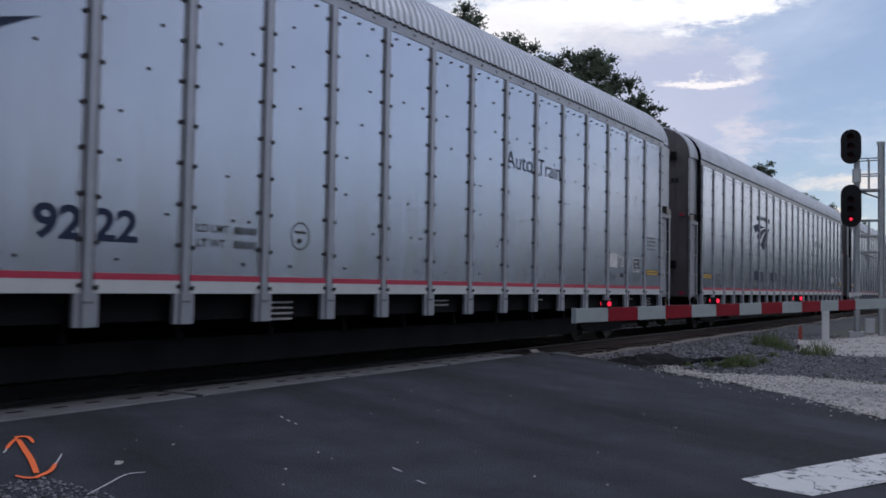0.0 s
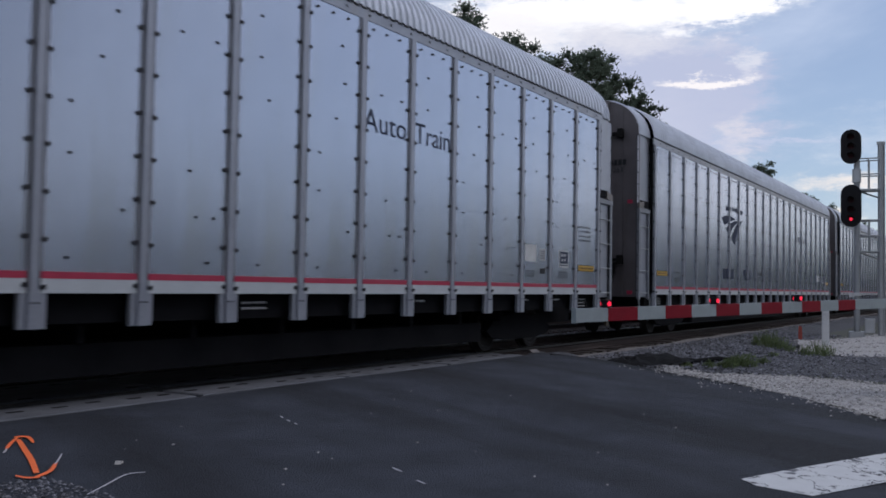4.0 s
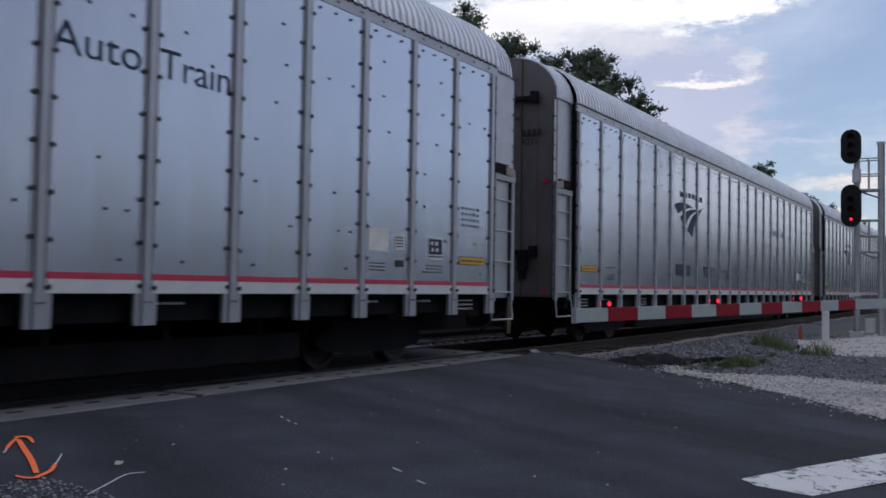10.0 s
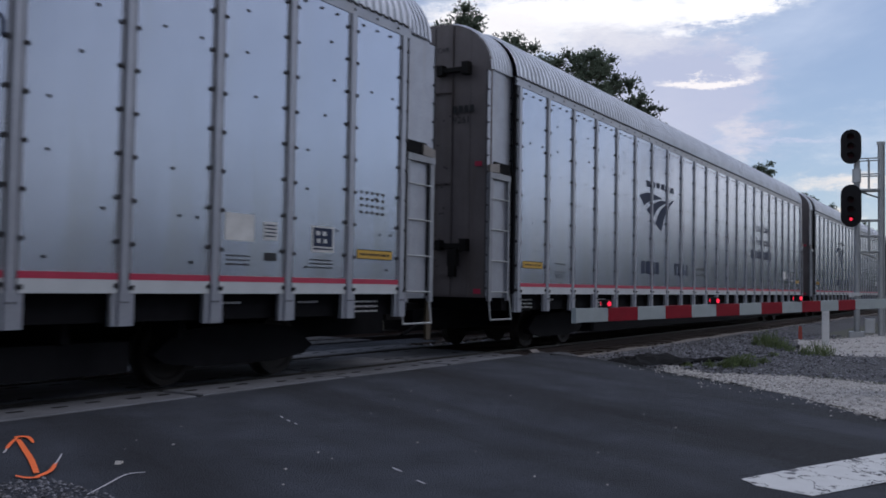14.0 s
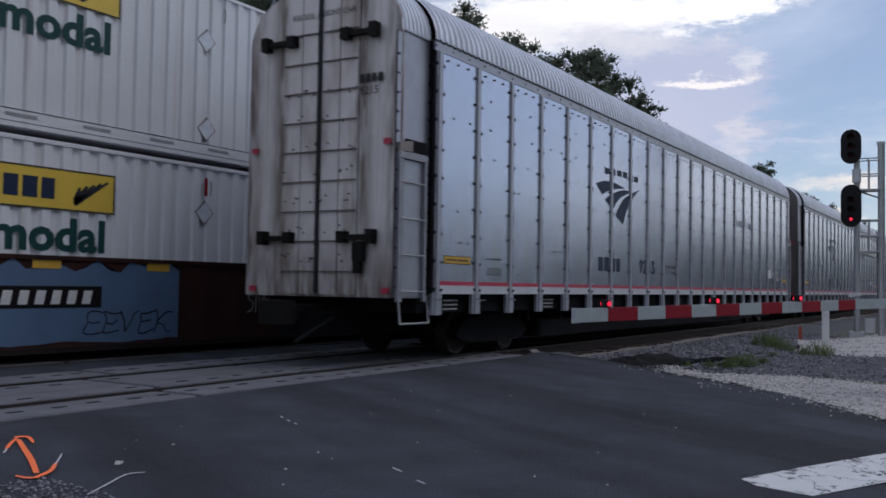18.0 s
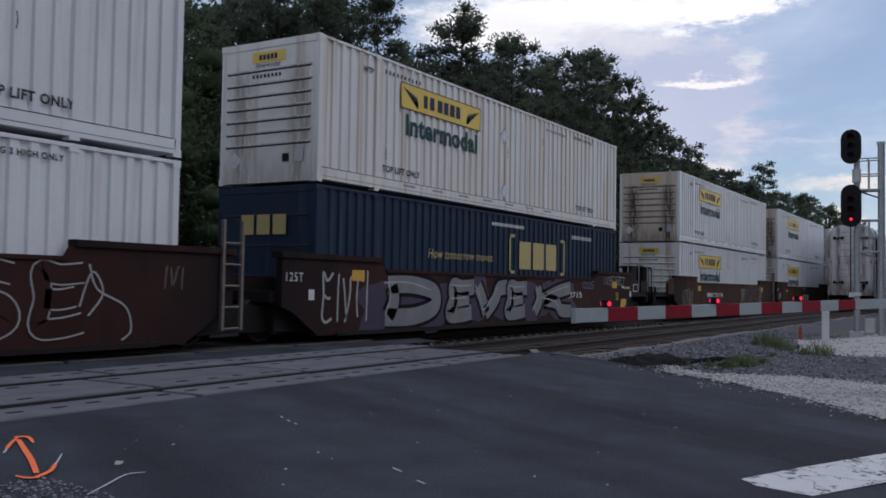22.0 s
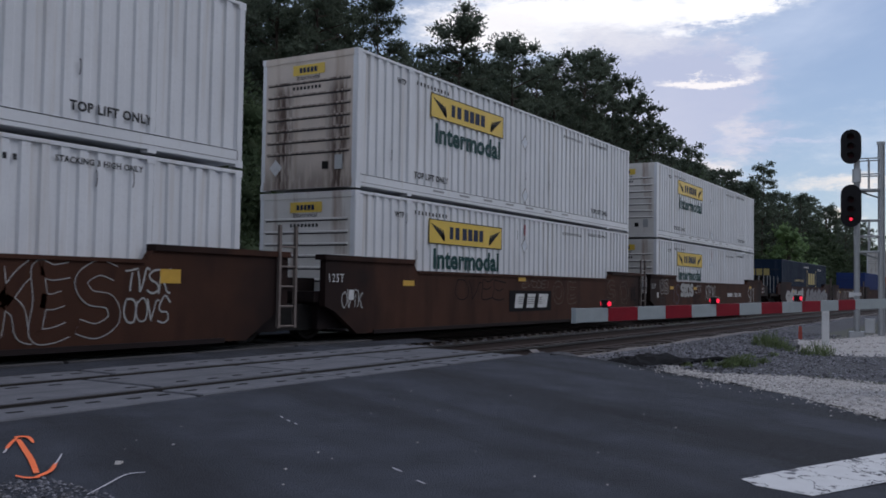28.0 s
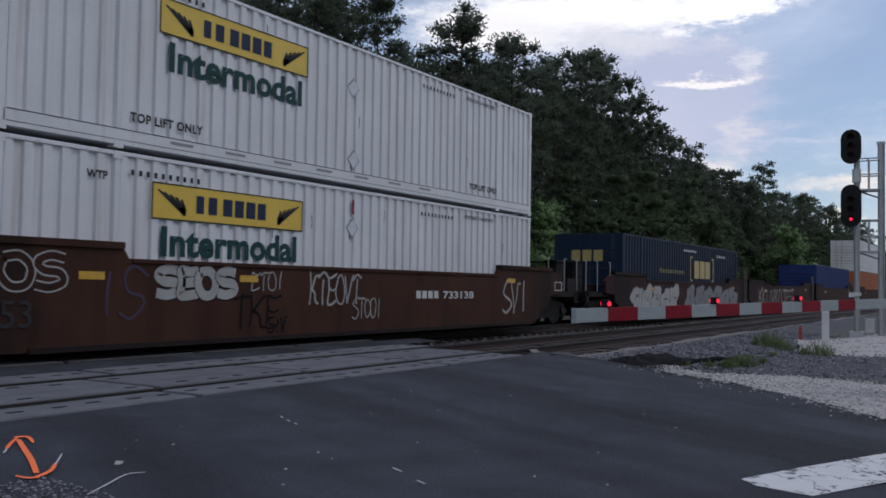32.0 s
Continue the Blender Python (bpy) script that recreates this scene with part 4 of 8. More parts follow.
def rack_car(number, x_centre, extra=None, pale=False):
    car = new("car_carrier_wagon")
    car.matrix_basis = pose(x_centre, TRACK_NEAR, 0)
    what = "silver ribbed car-carrier wagon with a red stripe and navy emblem"
    tagged(car, what, "railway wagon", "car-carrier wagons of the near train")
    face = -RACK_FACE
    uf = part("underframe", RM["underframe"], UNDER, car, "black underframe")
    part("centre_sill", RM["centre_sill"], UNDER, car)
    part("belly_pan", RM["belly_pan"], UNDER, car)
    for i in range(14):
        part("cross_member", RM["cross_member"], UNDER, uf, at=pose(-9 + i * 1.38, 0, 0))
    part("inner_wall", RM["inner"], UNDER, car)
    part("far_wall", RM["far_wall"], SILVER, car)
    part("roof", RM["roof"], SILVER_ROOF, car, "ribbed galvanised arched roof")
    part("eave_plate", RM["eave"], SILVER_POST, car)
    part("eave_fixing_strip", RM["eave_fixing_strip"], BOLT, car, kind="stuff")
    for i in range(POSTS):
        x = FIRST_POST + POST_PITCH * i
        p = part("post", RM["post"], SILVER_POST, car, at=pose(x, face, 0))
        part("foot_bracket", RM["foot"], SILVER_POST, p)
        part("bolts", RM["bolts"], BOLT, p, kind="stuff")
        part("post_seam", RM["seam"], SEAM_AND_SHADE, p, "dark edge line of a post")
        if i < POSTS - 1:
            q = part("panel", RM["panel"], SILVER, car, at=pose(x, face, 0))
            part("red_stripe", RM["stripe"], RED_STRIPE, q, "thin red stripe")
            part("pale_band", RM["band"], WHITE_STRIPE, q)
            part("rivets", RM["rivets%d" % (i * 7 % 3)], BOLT, q, kind="stuff")
    for s in (0, 180):
        turn = pose(0, 0, 0, 0, 0, s)
        e = part("end_section", RM["end_body"], SILVER_POST, car, at=turn)
        if s == 0:
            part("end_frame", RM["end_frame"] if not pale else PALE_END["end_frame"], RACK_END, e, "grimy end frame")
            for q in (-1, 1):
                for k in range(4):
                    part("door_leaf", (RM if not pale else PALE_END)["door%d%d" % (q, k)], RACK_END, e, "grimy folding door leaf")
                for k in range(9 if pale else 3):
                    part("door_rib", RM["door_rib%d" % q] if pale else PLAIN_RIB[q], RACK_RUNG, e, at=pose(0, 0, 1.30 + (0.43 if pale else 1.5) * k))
                for z in (1.75, 4.62):
                    part("door_latch", RM["latch%d" % q], DARK_STEEL, e, "dark steel door latch", pose(0, 0, z))
            part("lock_rod", RM["lock_rod"], BOLT, e)
            part("lever_box", RM["lever_box"], DARK_STEEL, e, "dark lever box")
            part("bolts", RM["end_bolts"], BOLT, e, kind="stuff")
            for y, z in ((-1.2, 3.1), (1.2, 3.1), (-1.2, 1.05), (1.2, 1.05)):
                part("reflector", RM["reflector"], RED_STRIPE, e, "small red reflector", pose(0, y, z))
            part("air_hose", RM["hose"], RUBBER, e)
        part("coupler", RM["coupler"], DARK_STEEL, car, at=turn)
    for s in (-1, 1):
        x = s * (CAR_END - 0.42)
        y = face + INSET
        flip = Matrix.Diagonal((s, 1, 1, 1))
        part("bay_sheet", RM["bay_sheet"], SILVER, car, at=pose(x, y, 0))
        part("end_roof", RM["end_roof"], SILVER_ROOF, car, at=pose(0, 0, 0, 0, 0, 0 if s < 0 else 180))
        part("bay_edge", RM["bay_edge"], SEAM_AND_SHADE, car, at=pose(x + s * 0.455, y - 0.004, 0))
        for bx in (-0.37, 0.415):
            part("bolts", RM["bay_bolts"], BOLT, car, at=pose(x + s * bx, y, 0), kind="stuff")
        lf = part("ladder", RM["ladder_frame"], LADDER_PALE, car, "pale ladder in an end bay", pose(x, y - 0.012, 0) @ flip)
        for k in range(4):
            part("rung", RM["rung"], ALU, lf, at=pose(0, 0, 1.04 + 0.50 * k))
        part("stile_gap", RM["stile_shadow"], UNDER, lf)
        part("slot_bracket", RM["slot_bracket"], LADDER_GREY, lf, "grey steel bracket")
        part("vent_slot", RM["hatch"], UNDER, lf, "dark slot above the ladder")
        part("stirrup_step", RM["step"], ALU, lf, "bare metal stirrup step")
        if s > 0:
            part("corner_bracket", RM["bracket"], OCHRE_STEEL, car, "dull ochre corner bracket", pose(x + 0.5, 0, 0))
    for s in (-1, 1):
        t = part("truck", RM["truck"], DARK_STEEL, car, "dark four-wheel truck", pose(s * 10.0, 0, 0))
        for d in (-0.86, 0.86):
            part("wheelset", RM["wheelset"], WHEEL_STEEL, t, at=pose(d, 0, 0.385))
    # Painted emblem and writing lie on the panels, behind the posts; x from the wagon's middle.
    y = face + 0.019
    for me in BLADES:
        part("emblem_blade", me, NAVY, car, "navy curved emblem blade", pose(0, y, 0))
    for k in range(6):
        part("wordmark_bar", arched_bars(2.09, 0.125, 6, k), NAVY, car, at=pose(-6.07, y, 3.50))
    for k, (x, w) in enumerate(((-6.40, 0.27), (-6.07, 0.30), (-5.66, 0.22), (-5.40, 0.25))):
        part("mark_bar", bars(w, 0.28, 1, 0.05), NAVY, car, "navy bar of a painted mark", pose(x, y, 1.48))
    if number:
        for k, digits in enumerate((number[:2], number[2:])):
            part("wagon_number", fitted(digits, 0.29, 0.50), NAVY, car, "navy number " + digits, pose(-3.97 + 0.60 * k, y, 1.49))
    else:
        part("wagon_number", bars(1.1, 0.28, 4), NAVY, car, "navy wagon number", pose(-3.97, y, 1.49))
    for word, x, w in (("Auto", 4.60, 0.98), ("Train", 5.80, 0.94)):
        part("service_name", fitted(word, 0.30, w, 0.0), NAVY, car, "navy lettering reading " + word, pose(x, y, 3.09))
    if extra:
        part("notice_line", fitted("For Reservations", 0.25, 2.92, 0.0), NAVY, car, "navy lettering reading for reservations", pose(4.12, y, 2.66))
        for k in range(11):
            part("notice_bar", bars(0.20, 0.27, 1, 0.0), NAVY, car, "navy bar of a notice line", pose(4.14 + 0.285 * k, y, 2.19))
    for z, txt in ((1.635, "LD LMT  80000"), (1.485, "LT WT   85000")):
        part("weight_data", fitted(txt, 0.082, 0.86, 0.0015), BLACK_INK, car, "small black weight data", pose(-2.13, y, z), "stuff")
    ring = Geo()
    ring.sheet([[(r * math.cos(a), 0, r * 0.95 * math.sin(a)) for a in [6.28319 * i / 24 for i in range(25)]] for r in (0.155, 0.170)])
    part("round_stencil", ring, BLACK_INK, car, "thin round stencil", pose(-0.53, y, 1.67))
    part("stencil_line", bars(0.2, 0.03, 5), BLACK_INK, car, at=pose(-0.63, y, 1.70))
    part("stencil_line", bars(0.1, 0.05, 1), BLACK_INK, car, at=pose(-0.58, y, 1.59))
    plate = Geo().add([(0, 0, 0), (1, 0, 0), (1, 0, 1), (0, 0, 1)], [(0, 1, 2, 3)])
    part("white_placard", Geo().add([(0, 0, 0), (0.44, 0, 0), (0.44, 0, 0.29), (0, 0, 0.29)], [(0, 1, 2, 3)]), WHITE_INK, car, "blank white placard", pose(9.27, y, 1.57))
    part("small_placard", Geo().add([(0, 0, 0), (0.22, 0, 0), (0.22, 0, 0.20), (0, 0, 0.20)], [(0, 1, 2, 3)]), WHITE_INK, car, "small white placard", pose(9.86, y, 1.60))
    for k in range(4):
        part("placard_line", bars(0.18, 0.016, 1, 0.0), NAVY, car, at=pose(9.88, y - 0.003, 1.635 + 0.04 * k))
    part("dark_sticker", bars(0.20, 0.09, 1, 0.0), BLACK_INK, car, "small dark sticker", pose(9.88, y, 1.37))
    bx = part("data_placard", Geo().add([(0, 0, 0), (0.42, 0, 0), (0.42, 0, 0.31), (0, 0, 0.31)], [(0, 1, 2, 3)]), WHITE_INK, car, "white placard with a dark printed box", pose(10.68, y, 1.50))
    part("printed_box", Geo().add([(0.03, 0, 0.07), (0.39, 0, 0.07), (0.39, 0, 0.29), (0.03, 0, 0.29)], [(0, 1, 2, 3)]), NAVY, bx, at=pose(0, -0.003, 0))
    part("printed_bars", bars(0.24, 0.05, 2, 0.4), WHITE_INK, bx, at=pose(0.08, -0.006, 0.20))
    part("printed_bars", bars(0.24, 0.05, 2, 0.5), WHITE_INK, bx, at=pose(0.10, -0.006, 0.11))
    part("printed_line", bars(0.36, 0.02, 1, 0.0), NAVY, bx, at=pose(0.03, -0.003, 0.03))
    for k in range(4):
        part("stencil_data", bars(0.58, 0.035, 5, 0.45), BLACK_INK, car, "small grey stencilled data", pose(11.62, y, 2.28 - 0.085 * k), "stuff")
    for x in (11.58, -12.36):
        yp = part("yellow_plate", Geo().box(0, 0.76, -0.004, 0.0, 0, 0.10), YELLOW, car, "yellow warning plate with dark lettering", pose(x, y, 1.46))
        part("plate_bars", bars(0.66, 0.03, 18, 0.3), BLACK_INK, yp, at=pose(0.05, -0.007, 0.035), kind="stuff")
        part("plate_edge", Geo().add([(-0.012, 0, -0.012), (0.772, 0, -0.012), (0.772, 0, 0.112), (-0.012, 0, 0.112)], [(0, 1, 2, 3)]), BLACK_INK, yp, at=pose(0, -0.001, 0))
    for x, w, n in ((9.3, 0.36, 6), (10.65, 0.45, 8), (-11.05, 0.5, 8)):
        for k in range(3):
            part("stencil_data", bars(w, 0.018, n, 0.3), BLACK_INK, car, at=pose(x, y, 1.40 - 0.045 * k), kind="stuff")
    part("stencil_data", bars(0.5, 0.02, 7, 0.2), BLACK_INK, car, at=pose(-11.08, y, 1.55), kind="stuff")
    for x, w, k in ((11.7, 0.5, 3), (10.6, 0.36, 1), (9.3, 0.36, 1), (-8.9, 0.62, 3), (-0.88, 0.38, 4), (-12.18, 0.42, 3), (-11.25, 0.38, 1), (-10.1, 0.28, 1), (2.6, 0.4, 2), (5.9, 0.4, 1)):
        for q in range(k):
            part("sill_data", bars(w, 0.022, 11, 0.4), WHITE_INK, car, "white stencilled sill data", pose(x, -1.366, 0.90 - 0.062 * q), "stuff")
    part("end_mark", bars(0.42, 0.12, 4), BLACK_INK, car, "dark mark drawn as plain bars", pose(-CAR_END + 0.045, -0.70, 3.95, 0, 0, -90))
    part("end_number", letters(number, 0.12), BLACK_INK, car, "dark wagon number " + number, pose(-CAR_END + 0.045, -0.70, 3.78, 0, 0, -90)) if number else None
    part("end_notice", letters("EXCESS  HEIGHT CAR", 0.085), BLACK_INK, car, "dark lettering reading excess height car", pose(-CAR_END + 0.040, 0.52, 4.98, 0, 0, -90))
    return car


def fitted(text, height, width, bold=0.012):
    """Writing stretched to a given width."""
    g = letters(text, height, bold=bold)
    w = max(v[0] for v in g.v)
    g.v = [(v[0] * width / w, v[1], v[2]) for v in g.v]
    return g


def arched_bars(width, height, n, k):
    """One of a gently arched row of plain bars."""
    g, w = Geo(), width / n
    for i in (k,):
        a, b = i * w, (i + 0.74) * w
        ta, tb = (a / width - 0.5), (b / width - 0.5)
        za, zb = -0.16 * ta * ta, -0.16 * tb * tb
        g.add([(a, 0, za), (b, 0, zb), (b, 0, zb + height), (a, 0, za + height)], [(0, 1, 2, 3)])
    return g


# Rear gap centre of wagon j at 0 s: GAP_ZERO - PITCH_CAR * j.
GAP_ZERO = -5.53
RACK_NUMBERS = {-3: "", -2: "", -1: "", 0: "9222", 1: "9263", 2: "", 3: "9202", 4: "9231", 5: "9250", 6: "9261", 7: "", 8: "9215"}
rack_cars = []
for j, number in RACK_NUMBERS.items():
    x = GAP_ZERO - PITCH_CAR * j + PITCH_CAR / 2
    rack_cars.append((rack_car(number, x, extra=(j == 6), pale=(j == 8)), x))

# ---- the double-stack train on the far track ----
C_LEN, C_WIDE, C_HIGH = 16.15, 2.591, 2.896
STACK_FACE = -1.295
Z_LOW, Z_UP = 0.175, 3.118


def corrugated(x0, x1, z0, z1, pitch, depth, y):
    """A trapezoid-ribbed wall in the x-z plane whose outer faces lie at y and grooves behind it."""
    n = max(1, round((x1 - x0) / pitch))
    p = (x1 - x0) / n
    pts = []
    for i in range(n):
        a = x0 + p * i
        pts += [(a, y), (a + 0.42 * p, y), (a + 0.52 * p, y + depth), (a + 0.90 * p, y + depth)]
    pts.append((x1, y))
    return Geo().sheet([[(x, q, z0) for x, q in pts], [(x, q, z1) for x, q in pts]])


def container_meshes(length):
    m = {}
    lift = 2.0 if length > 13 else 0.0
    bays = [(0.16, lift - 0.06), (lift + 0.06, length - lift - 0.06), (length - lift + 0.06, length - 0.16)] if lift else [(0.16, length - 0.16)]
    m["bays"] = [corrugated(a, b, 0.30, C_HIGH - 0.055, 0.305, 0.036, 0.012) for a, b in bays]
    m["far"] = Geo().box(0.1, length - 0.1, C_WIDE - 0.05, C_WIDE - 0.01, 0.1, C_HIGH - 0.05)
    m["roof"] = Geo().box(0.05, length - 0.05, 0.03, C_WIDE - 0.03, C_HIGH - 0.035, C_HIGH - 0.012)
    m["floor"] = Geo().box(0.1, length - 0.1, 0.06, C_WIDE - 0.06, 0.05, 0.16)
    m["top_rail"] = Geo().prism([(0.0, C_HIGH - 0.06), (0.0, C_HIGH - 0.01), (0.02, C_HIGH), (0.09, C_HIGH), (0.09, C_HIGH - 0.06)], 0, 0.12, length - 0.12)
    m["bottom_rail"] = Geo().prism([(0.0, 0.055), (0.0, 0.28), (0.035, 0.31), (0.09, 0.31), (0.09, 0.055)], 0, 0.12, length - 0.12)
    m["post"] = Geo().box(-0.08, 0.08, 0.0, 0.14, 0.0, C_HIGH, 0.02)
    m["casting"] = Geo().box(-0.09, 0.09, -0.004, 0.17, -0.06, 0.06, 0.01)
    m["lift_post"] = Geo().box(-0.06, 0.06, 0.004, 0.1, 0.02, C_HIGH - 0.01, 0.012)
    g = Geo().box(0.0, 0.05, 0.12, C_WIDE - 0.12, 0.12, C_HIGH - 0.12)
    m["end"] = g
    g = Geo()
    g.box(-0.015, 0.03, 0.10, C_WIDE - 0.10, C_HIGH - 0.14, C_HIGH - 0.005)
    m["end_rail"] = g
    m["end_sill"] = Geo().box(-0.015, 0.03, 0.10, C_WIDE - 0.10, 0.02, 0.20)
    m["end_rib"] = Geo().prism([(0.0, -0.025), (-0.028, -0.020), (-0.028, 0.010), (0.0, 0.022)], 1, 0.18, C_WIDE - 0.18)
    m["groove"] = Geo().box(0.16, length - 0.16, -0.003, 0.004, 0.283, 0.297).box(0.16, length - 0.16, -0.003, 0.004, 0.120, 0.128)
    return m


CM = {53: container_meshes(C_LEN), 40: container_meshes(12.19)}
CDATA = {}
# Dark strip below an end rib that paints in the rib's shadow.
RIB_SHADE = Geo().box(-0.005, -0.001, 0.19, C_WIDE - 0.19, -0.050, -0.026).mesh("rib_seam", SEAM_AND_SHADE)
GROOVE = {size: m["groove"].mesh("rail_groove", SEAM_AND_SHADE) for size, m in CM.items()}
for size, m in CM.items():
    for cname, mats in (("white", (CONT_WHITE, CONT_END)), ("rusty", (CONT_WHITE, CONT_END_RUST)), ("mild", (CONT_WHITE, CONT_END_MILD)), ("heavy", (CONT_WHITE, CONT_END_HEAVY)), ("stained", (CONT_STAINED, CONT_END_MILD)), ("navy", (CONT_BLUE, CONT_BLUE)), ("blue", (CONT_ROYAL, CONT_ROYAL)), ("orange", (CONT_ORANGE, CONT_ORANGE))):
        d = {k: g.mesh(k, mats[1] if k.startswith("end") else mats[0]) for k, g in m.items() if k not in ("bays", "groove")}
        d["bays"] = [g.mesh("side_sheet", mats[0]) for g in m["bays"]]
        CDATA[size, cname] = (d, mats)


def container(u, z, colour, label, sign="", size=53, top=True, posts=None, shift=0.0):
    """A container whose near lower corner stands at u, with ribbed sides, posts, rails and a ribbed end."""
    d, mats = CDATA[size, colour]
    length = C_LEN if size == 53 else 12.19
    c = new("shipping_container")
    c.matrix_basis = pose(u, TRACK_FAR + STACK_FACE, z)
    tagged(c, label, "container", "containers of the far train")
    wall = mats[0]
    for me in d["bays"]:
        part("side_sheet", me, wall, c)
    part("far_side", d["far"], wall, c)
    part("roof", d["roof"], wall, c)
    part("floor", d["floor"], DARK_STEEL, c)
    part("top_rail", d["top_rail"], wall, c)
    br = part("bottom_rail", d["bottom_rail"], wall, c)
    part("rail_groove", GROOVE[size], SEAM_AND_SHADE, br)
    end = part("end_wall", d["end"], mats[1], c, "ribbed end wall")
    part("end_rail", d["end_rail"], mats[1], end)
    part("end_sill", d["end_sill"], mats[1], end)
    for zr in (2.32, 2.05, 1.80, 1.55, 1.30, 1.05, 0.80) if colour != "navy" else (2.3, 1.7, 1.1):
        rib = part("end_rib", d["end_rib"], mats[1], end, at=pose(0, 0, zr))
        part("rib_seam", RIB_SHADE, SEAM_AND_SHADE, rib)
    for x in (0.08, length - 0.08):
        for y, r in ((0.0, 0), (C_WIDE, 180)):
            p = part("corner_post", d["post"], posts or wall, c, at=pose(x, y, 0, 0, 0, r))
            for zz in (0.06, C_HIGH - 0.06):
                part("corner_casting", d["casting"], posts or wall, p, at=pose(0, 0, zz))
    if size == 53:
        for x in (2.0, length - 2.0):
            p = part("lifting_post", d["lift_post"], wall, c, at=pose(x, 0, 0))
            part("lifting_casting", d["casting"], DARK_STEEL, p, "dark lifting casting", pose(0, 0, C_HIGH - 0.06))
            part("lifting_casting", d["casting"], wall, p, at=pose(0, 0, 0.06))
    y = 0.010
    if sign == "freight":
        sp = part("sign_panel", Geo().box(0, 3.62, -0.006, 0.0, 0, 0.58), YELLOW_SIGN, c, "yellow sign panel with a dark border", pose(2.86 + shift, y, 1.93))
        fr = Geo()
        for a, b, e, f in ((0.0, 3.62, 0.0, 0.022), (0.0, 3.62, 0.558, 0.58), (0.0, 0.022, 0.022, 0.558), (3.598, 3.62, 0.022, 0.558)):
            fr.add([(a, 0, e), (b, 0, e), (b, 0, f), (a, 0, f)], [(0, 1, 2, 3)])
        part("sign_border", fr, BLACK_INK, sp, at=pose(0, -0.010, 0))
        bx = 0.93
        for w, gap in ((0.17, 0.10), (0.20, 0.14), (0.22, 0.06), (0.22, 0.06), (0.23, 0.06), (0.21, 0.0)):
            part("sign_letter_bar", bars(w, 0.29, 1, 0.0), NAVY, sp, at=pose(bx, -0.010, 0.145))
            bx += w + gap
        for sx, ox in ((1, 0.10), (-1, 3.52)):
            s = Geo()
            for i in range(5):
                s.add([(ox + sx * 0.12 * i, 0, 0.46 - 0.03 * i), (ox + sx * (0.12 * i + 0.05), 0, 0.47 - 0.03 * i), (ox + sx * (0.62), 0, 0.10 + 0.02 * i), (ox + sx * 0.56, 0, 0.08 + 0.02 * i)], [(0, 1, 2, 3)])
            part("sign_scroll", s, BLACK_INK, sp, at=pose(0, -0.009, 0))
        g = letters("Intermodal", 0.46, 1.02, bold=0.022)
        wd = max(v[0] for v in g.v)
        g.v = [(v[0] * 3.26 / wd, v[1], v[2]) for v in g.v]
        part("service_lettering", g, TEAL, c, "dark green lettering reading Intermodal", pose(3.07 + shift, y - 0.004, 1.37))
        if top:
            part("notice", letters("TOP LIFT ONLY", 0.14, 1.1, bold=0.007), BLACK_INK, c, "black lettering reading top lift only", pose(2.2, y - 0.002, 0.44), "stuff")
            part("notice", letters("TOP LIFT ONLY", 0.14, 1.1, bold=0.007), BLACK_INK, c, "black lettering reading top lift only", pose(length - 3.5, y - 0.002, 0.44), "stuff")
        part("unit_number", bars(1.5, 0.085, 10, 0.6), BLACK_INK, c, "black unit number as plain bars", pose(2.25, y - 0.002, 2.56), "stuff")
        part("unit_number", bars(1.5, 0.085, 10, 0.6), BLACK_INK, c, "black unit number as plain bars", pose(length - 5.7, y - 0.002, 2.55), "stuff")
        part("notice", letters("STACKING 3 HIGH ONLY", 0.09, 1.1, bold=0.004), BLACK_INK, c, "black stacking notice", pose(length - 3.7, y - 0.002, 2.62), "stuff")
        part("notice", letters("WTP", 0.12, bold=0.006), BLACK_INK, c, at=pose(1.45, y - 0.002, 2.45))
        ep = part("end_sign", Geo().box(-0.006, 0.0, 0, 0.86, 0, 0.22), YELLOW_SIGN, end, "small yellow sign", pose(-0.004, 0.86, 2.46))
        part("end_name", bars(0.5, 0.11, 5), NAVY, end, "wordmark drawn as plain bars", pose(-0.014, 1.54, 2.51, 0, 0, -90))
        part("end_lettering", letters("Intermodal", 0.105), BLACK_INK, end, at=pose(-0.006, 1.62, 2.34 + 0.02, 0, 0, -90))
        part("end_number", bars(0.8, 0.07, 8, 0.4), BLACK_INK, end, at=pose(-0.006, 1.72, 2.15, 0, 0, -90))
        if top:
            part("end_plate", Geo().box(-0.01, 0.0, 0, 0.16, 0, 0.16), DARK_STEEL, end, "grey data plate", pose(-0.006, 0.72, 0.42))
            part("end_pocket", Geo().box(-0.02, 0.0, 0, 0.2, 0, 0.30), ALU, end, "document pocket", pose(-0.006, 0.34, 0.40))
            part("end_placard", Geo().add([(-0.008, 1.98, 0.50), (-0.008, 2.16, 0.32), (-0.008, 2.34, 0.50), (-0.008, 2.16, 0.68)], [(0, 1, 2, 3)]), WHITE_INK, end, "faded diamond placard")
        for px, pz in ((7.80, 2.02), (7.85, 0.55)) if top else ((7.85, 2.10),):
            w = 0.21
            ph = part("placard_holder", Geo().add([(-w, 0, 0), (0, 0, -w), (w, 0, 0), (0, 0, w)], [(0, 1, 2, 3)]), LADDER_GREY, c, "diamond placard holder with a faded white card", pose(px, y - 0.003, pz))
            part("card", Geo().add([(-w * 0.88, 0, 0), (0, 0, -w * 0.88), (w * 0.88, 0, 0), (0.02, 0, w * 0.84)], [(0, 1, 2, 3)]), PLACARD, ph, at=pose(0, -0.003, 0))
